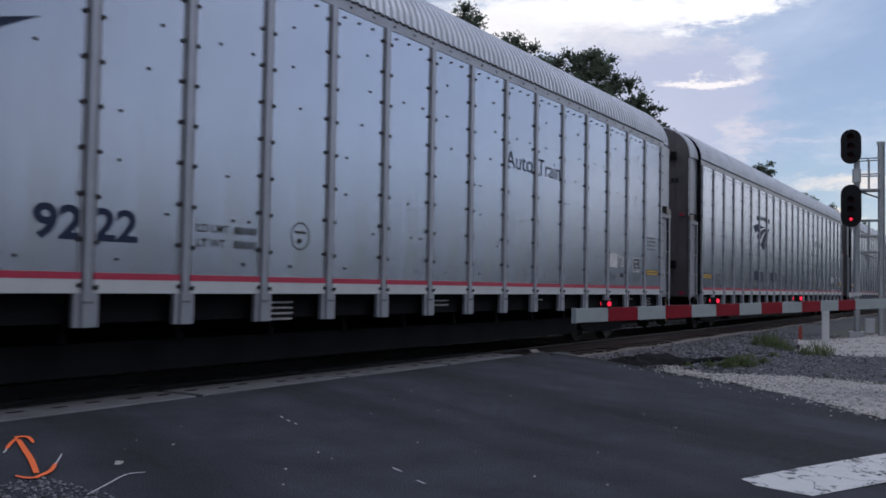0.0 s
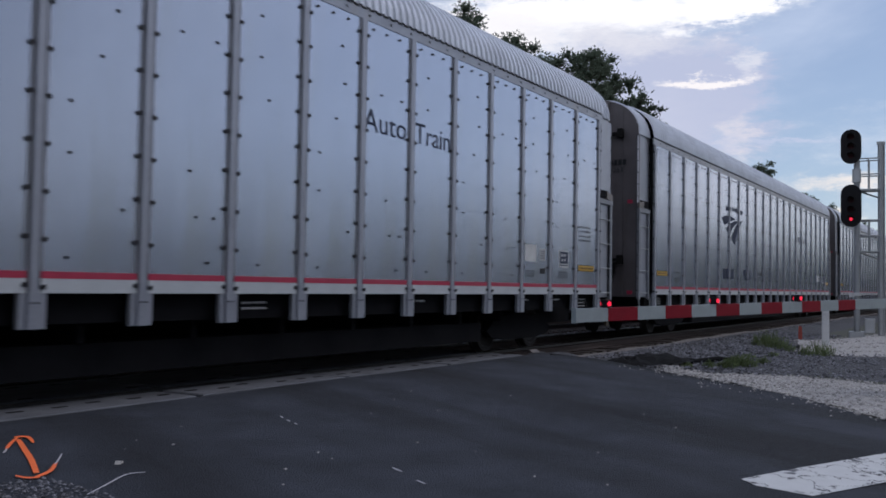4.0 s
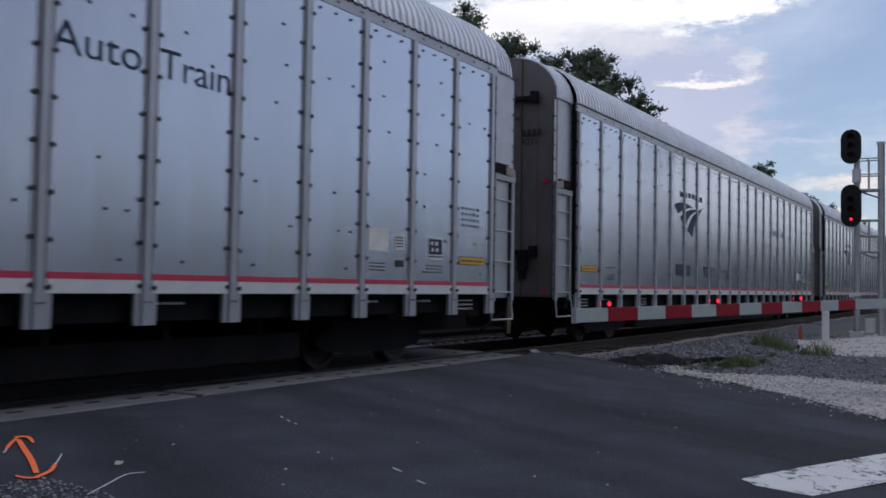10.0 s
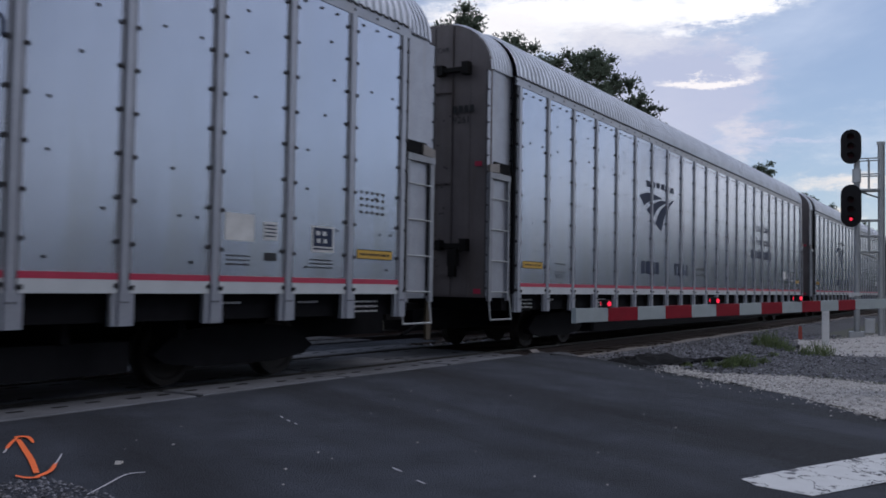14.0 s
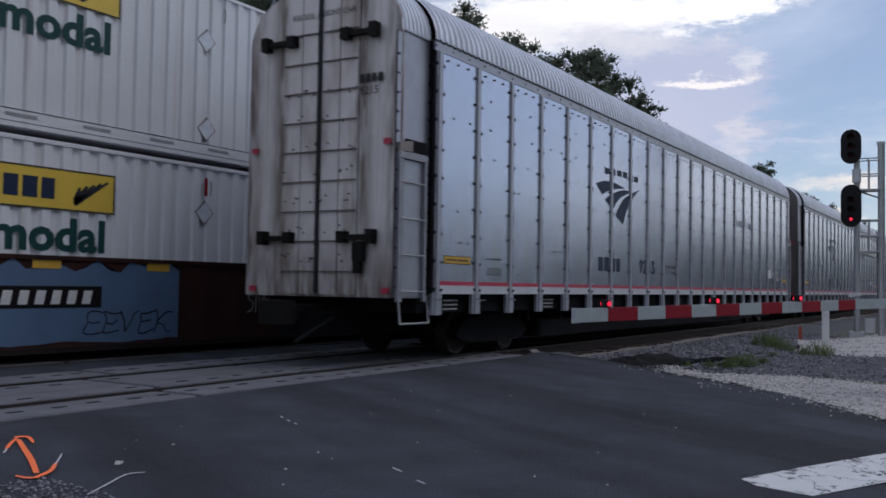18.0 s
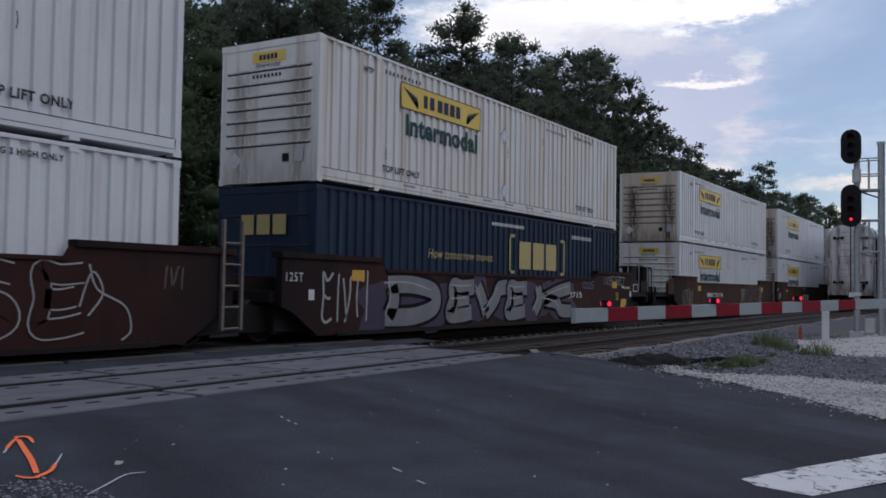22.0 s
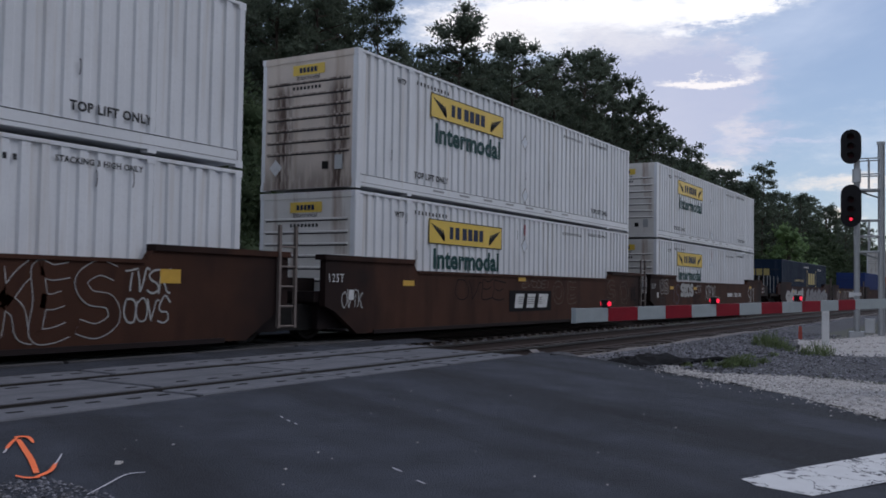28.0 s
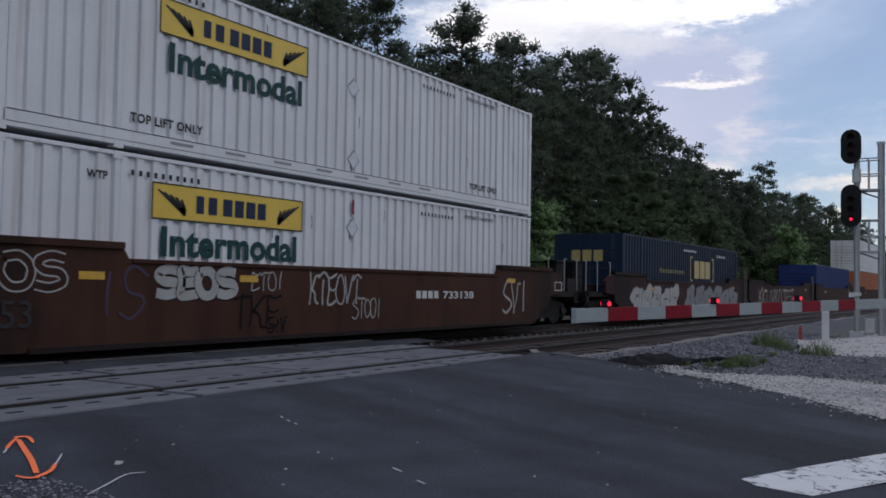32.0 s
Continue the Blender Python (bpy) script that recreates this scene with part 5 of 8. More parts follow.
        if not top:
            part("red_bar", bars(0.07, 0.30, 1, 0.0), GATE_RED, c, "small red painted bar", pose(7.84, y - 0.003, 2.38))
        if top:
            for q in range(7):
                part("rail_slot", bars(0.48, 0.045, 1, 0.0), SLOT_GREY, c, "grey slot in the bottom rail", pose(3.0 + 1.22 * q, -0.006, 0.195))
        rs = random.Random(int(u * 10) + int(top))
        for _ in range(5):
            part("scuff", stroke([(0, 0), (0.02, -0.12), (0.0, -0.24)], 0.02), SEAM_AND_SHADE, c, at=pose(rs.uniform(1, length - 1), y - 0.002, rs.uniform(0.9, 2.7)))
    elif sign == "railroad":
        part("slogan", letters("How tomorrow moves", 0.23, 1.05, 0.25), CREAM_INK, c, "cream slanted lettering reading how tomorrow moves", pose(4.1, y - 0.002, 1.60))
        g = Geo()
        for a, b, e, f in ((8.2, 8.28, 1.32, 2.38), (8.2, 8.52, 2.30, 2.38), (8.2, 8.52, 1.32, 1.40), (11.78, 11.86, 1.32, 2.38), (11.54, 11.86, 2.30, 2.38), (11.54, 11.86, 1.32, 1.40)):
            g.add([(a, 0, e), (b, 0, e), (b, 0, f), (a, 0, f)], [(0, 1, 2, 3)])
        part("emblem_bracket", g, CREAM_INK, c, "cream square brackets", pose(0, y - 0.002, 0), "stuff")
        for k in range(3):
            part("emblem_block", bars(0.72, 0.76, 1, 0.0), CREAM_INK, c, "cream block of a painted emblem", pose(8.80 + 0.86 * k, y - 0.002, 1.45))
        part("unit_number", bars(1.6, 0.12, 9, 0.45), WHITE_INK, c, "pale unit number as plain bars", pose(12.4, y - 0.002, 2.45))
        part("notice", bars(1.9, 0.09, 14, 0.35), WHITE_INK, c, at=pose(7.2, y - 0.002, 2.55))
        for k in range(3):
            part("end_emblem_block", bars(0.34, 0.40, 1, 0.0), CREAM_INK, end, "cream block of a painted emblem", pose(-0.04, 1.9 - 0.42 * k, 1.92, 0, 0, -90))
    return c


def well_meshes():
    m = {}
    f = -1.435
    for far in (0, 1):
        s = -1 if far else 1
        y0, y1 = (f, f + 0.14) if not far else (-f - 0.14, -f)
        # side plate with raised ends and a bottom edge that is cut away towards the trucks
        ring = [(-0.05, 0.14), (16.2, 0.14), (16.95, 0.60), (17.25, 0.70), (17.25, 1.66), (14.15, 1.66), (14.0, 1.45), (2.15, 1.45), (2.0, 1.66), (-1.1, 1.66), (-1.1, 0.70), (-0.80, 0.60)]
        g = Geo()
        g.prism([(x, z) for x, z in ring], 1, y0, y1)
        m["side%d" % far] = g.mesh("side_plate", WELL)
    g = Geo().prism([(f - 0.03, 1.40), (f - 0.03, 1.46), (f + 0.2, 1.46), (f + 0.2, 1.40)], 0, 2.2, 13.95)
    m["rim"] = g.mesh("top_rim", WELL)
    g = Geo()
    g.box(-1.15, 2.05, f - 0.04, f + 0.24, 1.60, 1.70, 0.02)
    m["cap"] = g.mesh("end_cap_rail", WELL)
    m["chord"] = Geo().box(0.5, 15.65, f - 0.035, f + 0.16, 0.12, 0.20).mesh("bottom_chord", WELL_GREY)
    m["floor"] = Geo().box(0.2, 15.95, -1.3, 1.3, 0.13, 0.19).mesh("well_floor", WELL_GREY)
    g = Geo()
    g.box(-1.25, -0.10, -1.28, 1.28, 0.78, 0.98).box(-1.25, -0.10, -0.35, 0.35, 0.55, 1.25).box(-1.05, 0.70, -1.22, 1.22, 0.24, 0.80)
    m["platform"] = g.mesh("end_platform", WELL_GREY)
    g = Geo()
    for y in (-0.22, 0.22):
        g.box(-0.03, 0.03, y - 0.028, y + 0.028, 0.44, 2.30)
    m["ladder_rails"] = g.mesh("ladder_rail", LADDER_STEEL)
    m["ladder_rung"] = Geo().rod((0, -0.2, 0), (0, 0.2, 0), 0.02, n=6).mesh("rung", LADDER_STEEL)
    # truck of two axles
    g = Geo()
    for s in (-1, 1):
        y = s * 1.0
        g.prism([(-1.35, 0.42), (-1.0, 0.66), (-0.4, 0.74), (0.4, 0.74), (1.0, 0.66), (1.35, 0.42), (1.15, 0.30), (0.6, 0.24), (-0.6, 0.24), (-1.15, 0.30)], 1, y - 0.08, y + 0.08)
        for x in (-0.9, 0.9):
            g.rod((x, y - s * 0.02, 0.46), (x, y + s * 0.13, 0.46), 0.13, n=12)
    g.box(-0.3, 0.3, -1.05, 1.05, 0.45, 0.72)
    m["truck"] = g.mesh("truck_frame", DARK_STEEL)
    half_set = [(0.0, 0.085), (0.665, 0.09), (0.665, 0.47), (0.70, 0.47), (0.70, 0.445), (0.84, 0.435), (0.84, 0.37), (0.815, 0.34), (0.81, 0.17), (0.86, 0.15), (0.86, 0.085), (0.95, 0.085), (0.95, 0.0)]
    m["wheelset"] = Geo().turned([(-y, r) for y, r in half_set[::-1]] + half_set[1:]).mesh("wheelset", WHEEL_STEEL)
    # long end with brake platform and coupler, built towards +x from the container's end
    g = Geo().box(0.9, 3.35, -1.32, 1.32, 0.86, 1.02).box(0.9, 3.55, -0.30, 0.30, 0.55, 1.30).box(3.1, 3.3, -1.32, 1.32, 0.70, 1.02)
    m["long_platform"] = g.mesh("brake_platform", WELL_GREY)
    g = Geo()
    g.box(1.3, 2.1, -1.1, -0.5, 1.02, 1.5)
    m["brake_box"] = g.mesh("brake_gear_box", WELL_GREY)
    m["brake_stand"] = Geo().box(2.6, 3.3, -0.9, -0.55, 1.02, 1.92, 0.05).box(2.55, 3.35, -0.95, -0.5, 1.92, 1.98, 0.03).mesh("brake_stand", DARK_STEEL)
    m["grab_iron"] = Geo().rod((0, 0, 0.0), (0, 0, 0.95), 0.016, n=6).rod((0, 0, 0.95), (0.12, 0, 0.95), 0.016, n=6).mesh("grab_iron", ALU)
    fr = Geo()
    for a, b, e, f in ((0, 0.50, 0, 0.025), (0, 0.50, 0.235, 0.26), (0, 0.025, 0.025, 0.235), (0.475, 0.50, 0.025, 0.235)):
        fr.box(a, b, -0.012, 0, e, f)
    m["plate_frame"] = fr.mesh("plate_frame", WHITE_INK)
    m["kick_plate"] = Geo().box(2.5, 3.2, -1.34, -1.28, 1.02, 1.42).mesh("kick_plate", WELL_GREY)
    for k, y in ((0, -1.43), (1, 1.33)):
        m["skirt%d" % k] = Geo().prism([(1.0, 0.92), (1.9, 0.98), (1.9, 1.38), (1.45, 1.58), (0.2, 1.66), (0.2, 0.8)], 1, y, y + 0.10).mesh("end_skirt", WELL)
    g = Geo()
    for y in (-1.2, -0.4, 0.4, 1.2):
        g.rod((3.25, y, 1.0), (3.25, y, 1.95), 0.018, n=6)
    g.rod((3.25, -1.2, 1.95), (3.25, 1.2, 1.95), 0.018, n=6).rod((3.25, -1.2, 1.5), (3.25, 1.2, 1.5), 0.015, n=6)
    m["handrail"] = g.mesh("handrail", DARK_STEEL)
    g = Geo()
    n = 20
    for i in range(n):
        a, b = 6.28319 * i / n, 6.28319 * (i + 1) / n
        g.rod((3.2, 0.7 + 0.28 * math.cos(a), 1.75 + 0.28 * math.sin(a)), (3.2, 0.7 + 0.28 * math.cos(b), 1.75 + 0.28 * math.sin(b)), 0.018, n=5)
    for a in (0, 1.57, 3.14, 4.71):
        g.rod((3.2, 0.7, 1.75), (3.2, 0.7 + 0.28 * math.cos(a), 1.75 + 0.28 * math.sin(a)), 0.014, n=5)
    m["brake_wheel"] = g.mesh("brake_wheel", DARK_STEEL)
    m["coupler"] = Geo().box(3.5, 4.1, -0.10, 0.10, 0.70, 0.92).box(3.95, 4.3, -0.2, 0.2, 0.64, 0.98, 0.05).mesh("coupler", DARK_STEEL)
    hose = Geo()
    pts = [(3.5, -0.35, 0.66), (3.7, -0.36, 0.40), (3.95, -0.37, 0.30), (4.2, -0.36, 0.42)]
    for a, b in zip(pts, pts[1:]):
        hose.rod(a, b, 0.03, n=6)
    m["hose"] = hose.mesh("air_hose", RUBBER)
    m["plate"] = Geo().box(0, 0.42, -0.006, 0.0, 0, 0.22).mesh("yellow_plate", YELLOW)
    m["thin_plate"] = Geo().box(0, 0.44, -0.006, 0.0, 0.04, 0.155).mesh("yellow_plate", YELLOW)
    return m


WM = well_meshes()


def wheel_part(parent, x):
    w = part("wheelset", WM["wheelset"], WHEEL_STEEL, parent, "dark steel wheels on one axle", pose(x, 0, 0.47))
    return w, x


wheelsets = []


def turning(truck):
    for d in (-0.9, 0.9):
        wheelsets.append(wheel_part(truck, d))


def well_unit(u, label, near_end="joint", far_end="joint", plates=(), plate="thin_plate"):
    w = new("well_wagon")
    w.matrix_basis = pose(u, TRACK_FAR, 0)
    tagged(w, label, "railway wagon", "well wagons of the far train")
    f = -1.435
    side = part("side_plate", WM["side0"], WELL, w, "brown painted side plate")
    part("top_rim", WM["rim"], WELL, side)
    for x in (0.0, 15.25):
        part("end_cap_rail", WM["cap"], WELL, side, at=pose(x, 0, 0))
    part("bottom_chord", WM["chord"], WELL_GREY, side)
    part("side_plate", WM["side1"], WELL, w)
    part("well_floor", WM["floor"], WELL_GREY, w)
    for x, turn in ((0.0, 0), (16.15, 180)):
        part("end_platform", WM["platform"], WELL_GREY, w, at=pose(x, 0, 0, 0, 0, turn))
    if far_end == "joint":
        ld = part("ladder", WM["ladder_rails"], LADDER_STEEL, w, "worn brown end ladder", pose(17.19, -1.47, -0.12, 0, 0, 90))
        for k in range(5):
            part("rung", WM["ladder_rung"], LADDER_STEEL, ld, at=pose(0, 0, 0.47 + 0.36 * k))
    for kind, x, turn in ((near_end, 0.0, 180), (far_end, C_LEN, 0)):
        if kind == "long":
            m = pose(x, 0, 0, 0, 0, turn)
            pl = part("brake_platform", WM["long_platform"], WELL_GREY, w, "brown end platform", m)
            part("brake_gear_box", WM["brake_box"], WELL_GREY, pl)
            part("kick_plate", WM["kick_plate"], WELL_GREY, pl)
            part("brake_stand", WM["brake_stand"], DARK_STEEL, pl, "dark upright brake stand", Matrix.Diagonal((1, -1, 1, 1)) if turn else None)
            for gx in (1.2, 2.35, 3.3):
                part("grab_iron", WM["grab_iron"], ALU, pl, "bare steel grab iron", pose(gx, (1.3 if turn else -1.3), 1.05))
            if not turn:
                part("plate_frame", WM["plate_frame"], WHITE_INK, pl, "white painted frame", pose(1.36, -1.432, 1.04))
            part("end_skirt", WM["skirt%d" % (turn > 0)], WELL, pl)
            part("handrail", WM["handrail"], DARK_STEEL, pl, "dark tubular handrail")
            if turn:
                part("brake_wheel", WM["brake_wheel"], DARK_STEEL, pl, "spoked brake wheel")
            part("coupler", WM["coupler"], DARK_STEEL, pl)
            part("air_hose", WM["hose"], RUBBER, pl)
            t = part("truck", WM["truck"], DARK_STEEL, w, "dark four-wheel truck", pose(x + (1.75 if turn == 0 else -1.75), 0, 0))
            turning(t)
    if far_end == "joint":
        t = part("truck", WM["truck"], DARK_STEEL, w, "dark four-wheel truck shared with the next unit", pose(C_LEN + 1.55, 0, 0))
        turning(t)
        part("drawbar", Geo().box(C_LEN + 0.9, C_LEN + 2.2, -0.22, 0.22, 0.74, 1.0), DARK_STEEL, w)
    for x, z in plates:
        part("yellow_plate", WM[plate], YELLOW, w, "yellow reflective plate", pose(x, f - 0.004, z))
    return w


def blob_letters(n, width, height, mat, outline, parent, x, z, seed, label, slant=0.0, inset=0.05, lift=0.0):
    """Spray-painted bubble shapes, each a wobbly rounded blob with a dark outline: no readable writing."""
    rnd = random.Random(seed)
    f = -1.435
    w = width / n
    top = part("graffiti", slab_blob(rnd, 0, 0, 0.01, 0.01), outline, parent, label, pose(x, f - 0.005 - lift, z))
    for i in range(n):
        cx = (i + 0.5) * w
        a, b = w * rnd.uniform(0.52, 0.64) * (1.12 if inset > 0.08 else 1), height * rnd.uniform(0.42, 0.52)
        cz = height / 2 + rnd.uniform(-0.06, 0.06) * height
        s = rnd.randint(0, 10 ** 6)
        part("paint_outline", slab_blob(random.Random(s), cx, cz, a + inset, b + inset, slant), outline, top, at=pose(0, -0.002 - 0.0012 * i, 0))
        part("paint_fill", slab_blob(random.Random(s), cx, cz, a, b, slant), mat, top, at=pose(0, -0.0026 - 0.0012 * i, 0))
        for k in range(2 if inset < 0.08 else 3):
            part("paint_line", stroke([(cx - a * 0.5 + rnd.uniform(0, a * 0.6), cz + b * rnd.uniform(-0.5, 0.5)), (cx + rnd.uniform(-0.2, 0.2) * a, cz + b * rnd.uniform(-0.4, 0.4)), (cx + a * rnd.uniform(0.2, 0.6), cz + b * rnd.uniform(-0.5, 0.5))], 0.035 if inset < 0.08 else 0.05), outline, top, at=pose(0, -0.0034 - 0.0012 * i, 0))
    return top


def slab_blob(rnd, cx, cz, a, b, slant=0.0, n=22):
    ph = [rnd.uniform(0, 6.28) for _ in range(3)]
    pts = []
    for i in range(n):
        t = 6.28319 * i / n
        r = 1 + 0.12 * math.sin(2 * t + ph[0]) + 0.15 * math.sin(3 * t + ph[1]) + 0.12 * math.sin(5 * t + ph[2])
        c, s = math.cos(t), math.sin(t)
        sq = 1 / max(abs(c), abs(s)) ** 0.55
        dz = b * r * s * sq * 0.92
        pts.append((cx + a * r * c * sq * 0.92 + slant * dz, cz + dz))
    g = Geo()
    g.add([(cx, 0, cz)] + [(x, 0, z) for x, z in pts], [(0, 1 + i, 1 + (i + 1) % n) for i in range(n)])
    return g


def stroke(points, width, n=5):
    """A painted line of even width through the points, smoothed."""
    pts = []
    k = len(points)
    for i in range(k - 1):
        p0, p1, p2, p3 = points[max(0, i - 1)], points[i], points[i + 1], points[min(k - 1, i + 2)]
        for s in range(n):
            t = s / n
            pts.append(tuple(0.5 * (2 * p1[c] + (p2[c] - p0[c]) * t + (2 * p0[c] - 5 * p1[c] + 4 * p2[c] - p3[c]) * t * t + (3 * p1[c] - p0[c] - 3 * p2[c] + p3[c]) * t ** 3) for c in (0, 1)))
    pts.append(points[-1])
    a, b = [], []
    for i, (x, z) in enumerate(pts):
        x0, z0 = pts[max(0, i - 1)]
        x1, z1 = pts[min(len(pts) - 1, i + 1)]
        d = math.hypot(x1 - x0, z1 - z0) or 1
        nx, nz = -(z1 - z0) / d * width / 2, (x1 - x0) / d * width / 2
        a.append((x + nx, 0, z + nz))
        b.append((x - nx, 0, z - nz))
    return Geo().sheet([a, b])



# Place of each unit at 24 s.
U = {"A": -39.15, "B": -19.65, "C": -0.05, "D": 23.4, "F": 42.85, "G": 62.1, "H": 85.6, "I": 104.9, "J": 124.9, "K": 148.5}
stack_things = []
BROWN = "brown articulated well wagon with graffiti and yellow plates"
wells = {}
PLATES = {"A": ((4.6, 1.24), (6.55, 1.24), (9.6, 1.22), (12.5, 1.2), (15.46, 1.17)), "B": ((0.12, 1.16), (3.0, 1.2), (5.97, 1.2), (7.3, 1.2)), "C": ((1.0, 1.2), (3.0, 1.18), (15.46, 1.15)), "D": ((2.2, 1.1), (14.25, 1.1)), "F": ((1.6, 1.08), (7.2, 1.25)), "G": ((1.26, 1.1), (4.49, 1.1), (14.5, 1.2))}
for k, ends in {"A": ("joint", "joint"), "B": ("joint", "joint"), "C": ("joint", "long"), "D": ("long", "joint"), "F": ("joint", "joint"), "G": ("joint", "long"), "H": ("long", "joint"), "I": ("joint", "joint"), "J": ("joint", "long"), "K": ("long", "joint")}.items():
    wells[k] = well_unit(U[k], BROWN, ends[0], ends[1], plates=PLATES.get(k, ((2.6, 1.05), (14.6, 1.15))), plate="plate" if k in "CD" else "thin_plate")
    stack_things.append((wells[k], U[k], TRACK_FAR, 0.0))


def load(u, z, *args, **kw):
    c = container(u, z, *args, **kw)
    stack_things.append((c, u, TRACK_FAR + STACK_FACE, z))
    return c


WHITE_L = "white ribbed freight container, yellow sign"
for k in "ABDFG":
    load(U[k], Z_LOW, "white", WHITE_L + " sitting in the well", sign="freight", top=False, shift={"A": -0.45, "G": -0.2}.get(k, 0.0))
for k, end in (("A", "white"), ("B", "mild"), ("C", "stained"), ("D", "rusty"), ("F", "heavy"), ("G", "white")):
    load(U[k], Z_UP, end, WHITE_L + (", rusty end" if end != "white" else "") + " stacked on top", sign="freight", shift={"A": -0.45, "G": -0.14}.get(k, 0.0))
for k in "CH":
    load(U[k], Z_LOW, "navy", "navy blue ribbed container with a cream emblem", sign="railroad")
load(U["J"], Z_LOW, "blue", "blue ribbed container with red corner posts in the well", posts=CONT_RED)
load(U["K"], Z_LOW, "orange", "orange ribbed container in the well")
load(U["K"], Z_UP, "white", "white ribbed container stacked on an orange one")

# Graffiti and stencils on the side plates: unreadable painted shapes.
def flat(ring):
    """A painted outline of any shape, filled."""
    bm = bmesh.new()
    bm.faces.new([bm.verts.new((x, 0, z)) for x, z in ring])
    bmesh.ops.triangulate(bm, faces=bm.faces[:])
    g = Geo()
    bm.verts.index_update()
    g.add([v.co.copy() for v in bm.verts], [tuple(v.index for v in q.verts) for q in bm.faces])
    bm.free()
    return g


F_PLATE = -1.435


def sticker(k, x, z, w, h, mat, label):
    part("sticker", Geo().add([(0, 0, 0), (w, 0, 0), (w, 0, h), (0, 0, h)], [(0, 1, 2, 3)]), mat, wells[k], label, pose(x, F_PLATE - 0.013, z))


def blue_field(k, x0, x1, z0, z1, seed, label):
    """A solid field of spray paint with a soft, lumpy edge."""
    rnd = random.Random(seed)
    n = 26
    ring = [(x0 + (x1 - x0) * i / n, z0 + 0.05 * rnd.random()) for i in range(n + 1)] + [(x1 - (x1 - x0) * i / n, z1 - 0.22 * abs(math.sin(i * 0.9 + seed)) * rnd.uniform(0.4, 1)) for i in range(n + 1)]
    return part("graffiti", flat(ring), PAINT_BLUE, wells[k], label, pose(0, F_PLATE - 0.004, 0))


# Letter-like strokes in a unit box, drawn as thick bent bands.
BOWL = (((0.10, 0.04), (0.16, 0.50), (0.10, 0.96)), ((0.02, 0.98), (0.45, 1.0), (0.88, 0.78), (0.92, 0.30), (0.55, 0.02), (0.04, 0.02)))
COMB = (((0.95, 0.96), (0.50, 0.92), (0.14, 0.97), (0.20, 0.52), (0.12, 0.06), (0.52, 0.02), (0.95, 0.10)), ((0.22, 0.52), (0.50, 0.50), (0.80, 0.55)))
FORK = (((0.04, 0.98), (0.22, 0.55), (0.38, 0.04)), ((0.36, 0.03), (0.62, 0.50), (0.72, 0.90), (0.98, 0.97)))
ARMS = (((0.12, 0.98), (0.18, 0.50), (0.10, 0.02)), ((0.92, 0.99), (0.62, 0.82), (0.26, 0.48)), ((0.28, 0.52), (0.60, 0.36), (0.72, 0.06), (0.98, 0.0)))
SNAKE = (((0.95, 0.92), (0.50, 1.0), (0.10, 0.80), (0.30, 0.54), (0.80, 0.46), (0.92, 0.18), (0.50, 0.0), (0.04, 0.08)),)
STEM = (((0.5, 1.0), (0.48, 0.5), (0.52, 0.0)),)
HOOP = (((0.15, 0.90), (0.06, 0.45), (0.35, 0.04), (0.80, 0.10), (0.92, 0.60), (0.60, 0.96), (0.15, 0.90)),)
TEE = (((0.02, 0.92), (0.50, 0.98), (0.98, 0.90)), ((0.50, 0.95), (0.46, 0.50), (0.52, 0.02)))


def throw(k, cells, thick, rim, fill, edge, label, lift=0.004, shine=None, slant=0.0):
    """A sprayed piece: each cell (shape, x0, x1, z0, z1) gets a dark or pale rim and a filling band."""
    top, reach = None, (thick + rim) / 2
    for i, (shape, x0, x1, z0, z1) in enumerate(cells):
        z0, z1 = max(z0, 0.16 + reach), min(z1, (1.63 if x1 < 2.0 or x0 > 14.2 else 1.42) - reach)
        for layer, (w, mat, dy) in enumerate(((thick + rim, edge, 0.0), (thick, fill, -0.0012))):
            for line in shape:
                pts = [(x0 + (x1 - x0) * a + slant * (b - 0.5), z0 + (z1 - z0) * b) for a, b in line]
                g = stroke(pts, w, 6)
                y = F_PLATE - lift - 0.0022 * i + dy
                if top is None:
                    top = part("graffiti", g, mat, wells[k], label, pose(0, y, 0))
                    first = y
                else:
                    part("paint_rim" if layer == 0 else "paint_fill", g, mat, top, at=pose(0, y - first, 0))
        if shine:
            for line in shape:
                pts = [(x0 + (x1 - x0) * a + slant * (b - 0.5) - thick * 0.36, z0 + (z1 - z0) * b + thick * 0.12) for a, b in line[:3]]
                part("paint_shine", stroke(pts, 0.035, 6), shine, top, at=pose(0, F_PLATE - lift - 0.0022 * i - 0.0018 - first, 0))
    return top


def tag(k, x0, x1, z0, z1, n, mat, seed, label, thick=0.03):
    """A quick tag of small letter-like strokes, unreadable."""
    rnd = random.Random(seed)
    z1 = min(z1, 1.55 if x1 < 2.0 or x0 > 14.2 else 1.33)
    shapes = (SNAKE, COMB, ARMS, FORK, HOOP, TEE, STEM)
    w, top = (x1 - x0) / n, None
    for i in range(n):
        for line in rnd.choice(shapes):
            pts = [(x0 + w * (i + a * 1.15) + rnd.uniform(-0.06, 0.06) * w + 0.12 * w * b, z0 + (z1 - z0) * (b * rnd.uniform(0.85, 1.05) + rnd.uniform(-0.06, 0.06))) for a, b in line]
            g = stroke(pts, thick * rnd.uniform(0.8, 1.15), 4)
            if top is None:
                top = part("graffiti", g, mat, wells[k], label, pose(0, F_PLATE - 0.007, 0))
            else:
                part("paint_line", g, mat, top, at=pose(0, -0.0004 * i, 0))
    return top


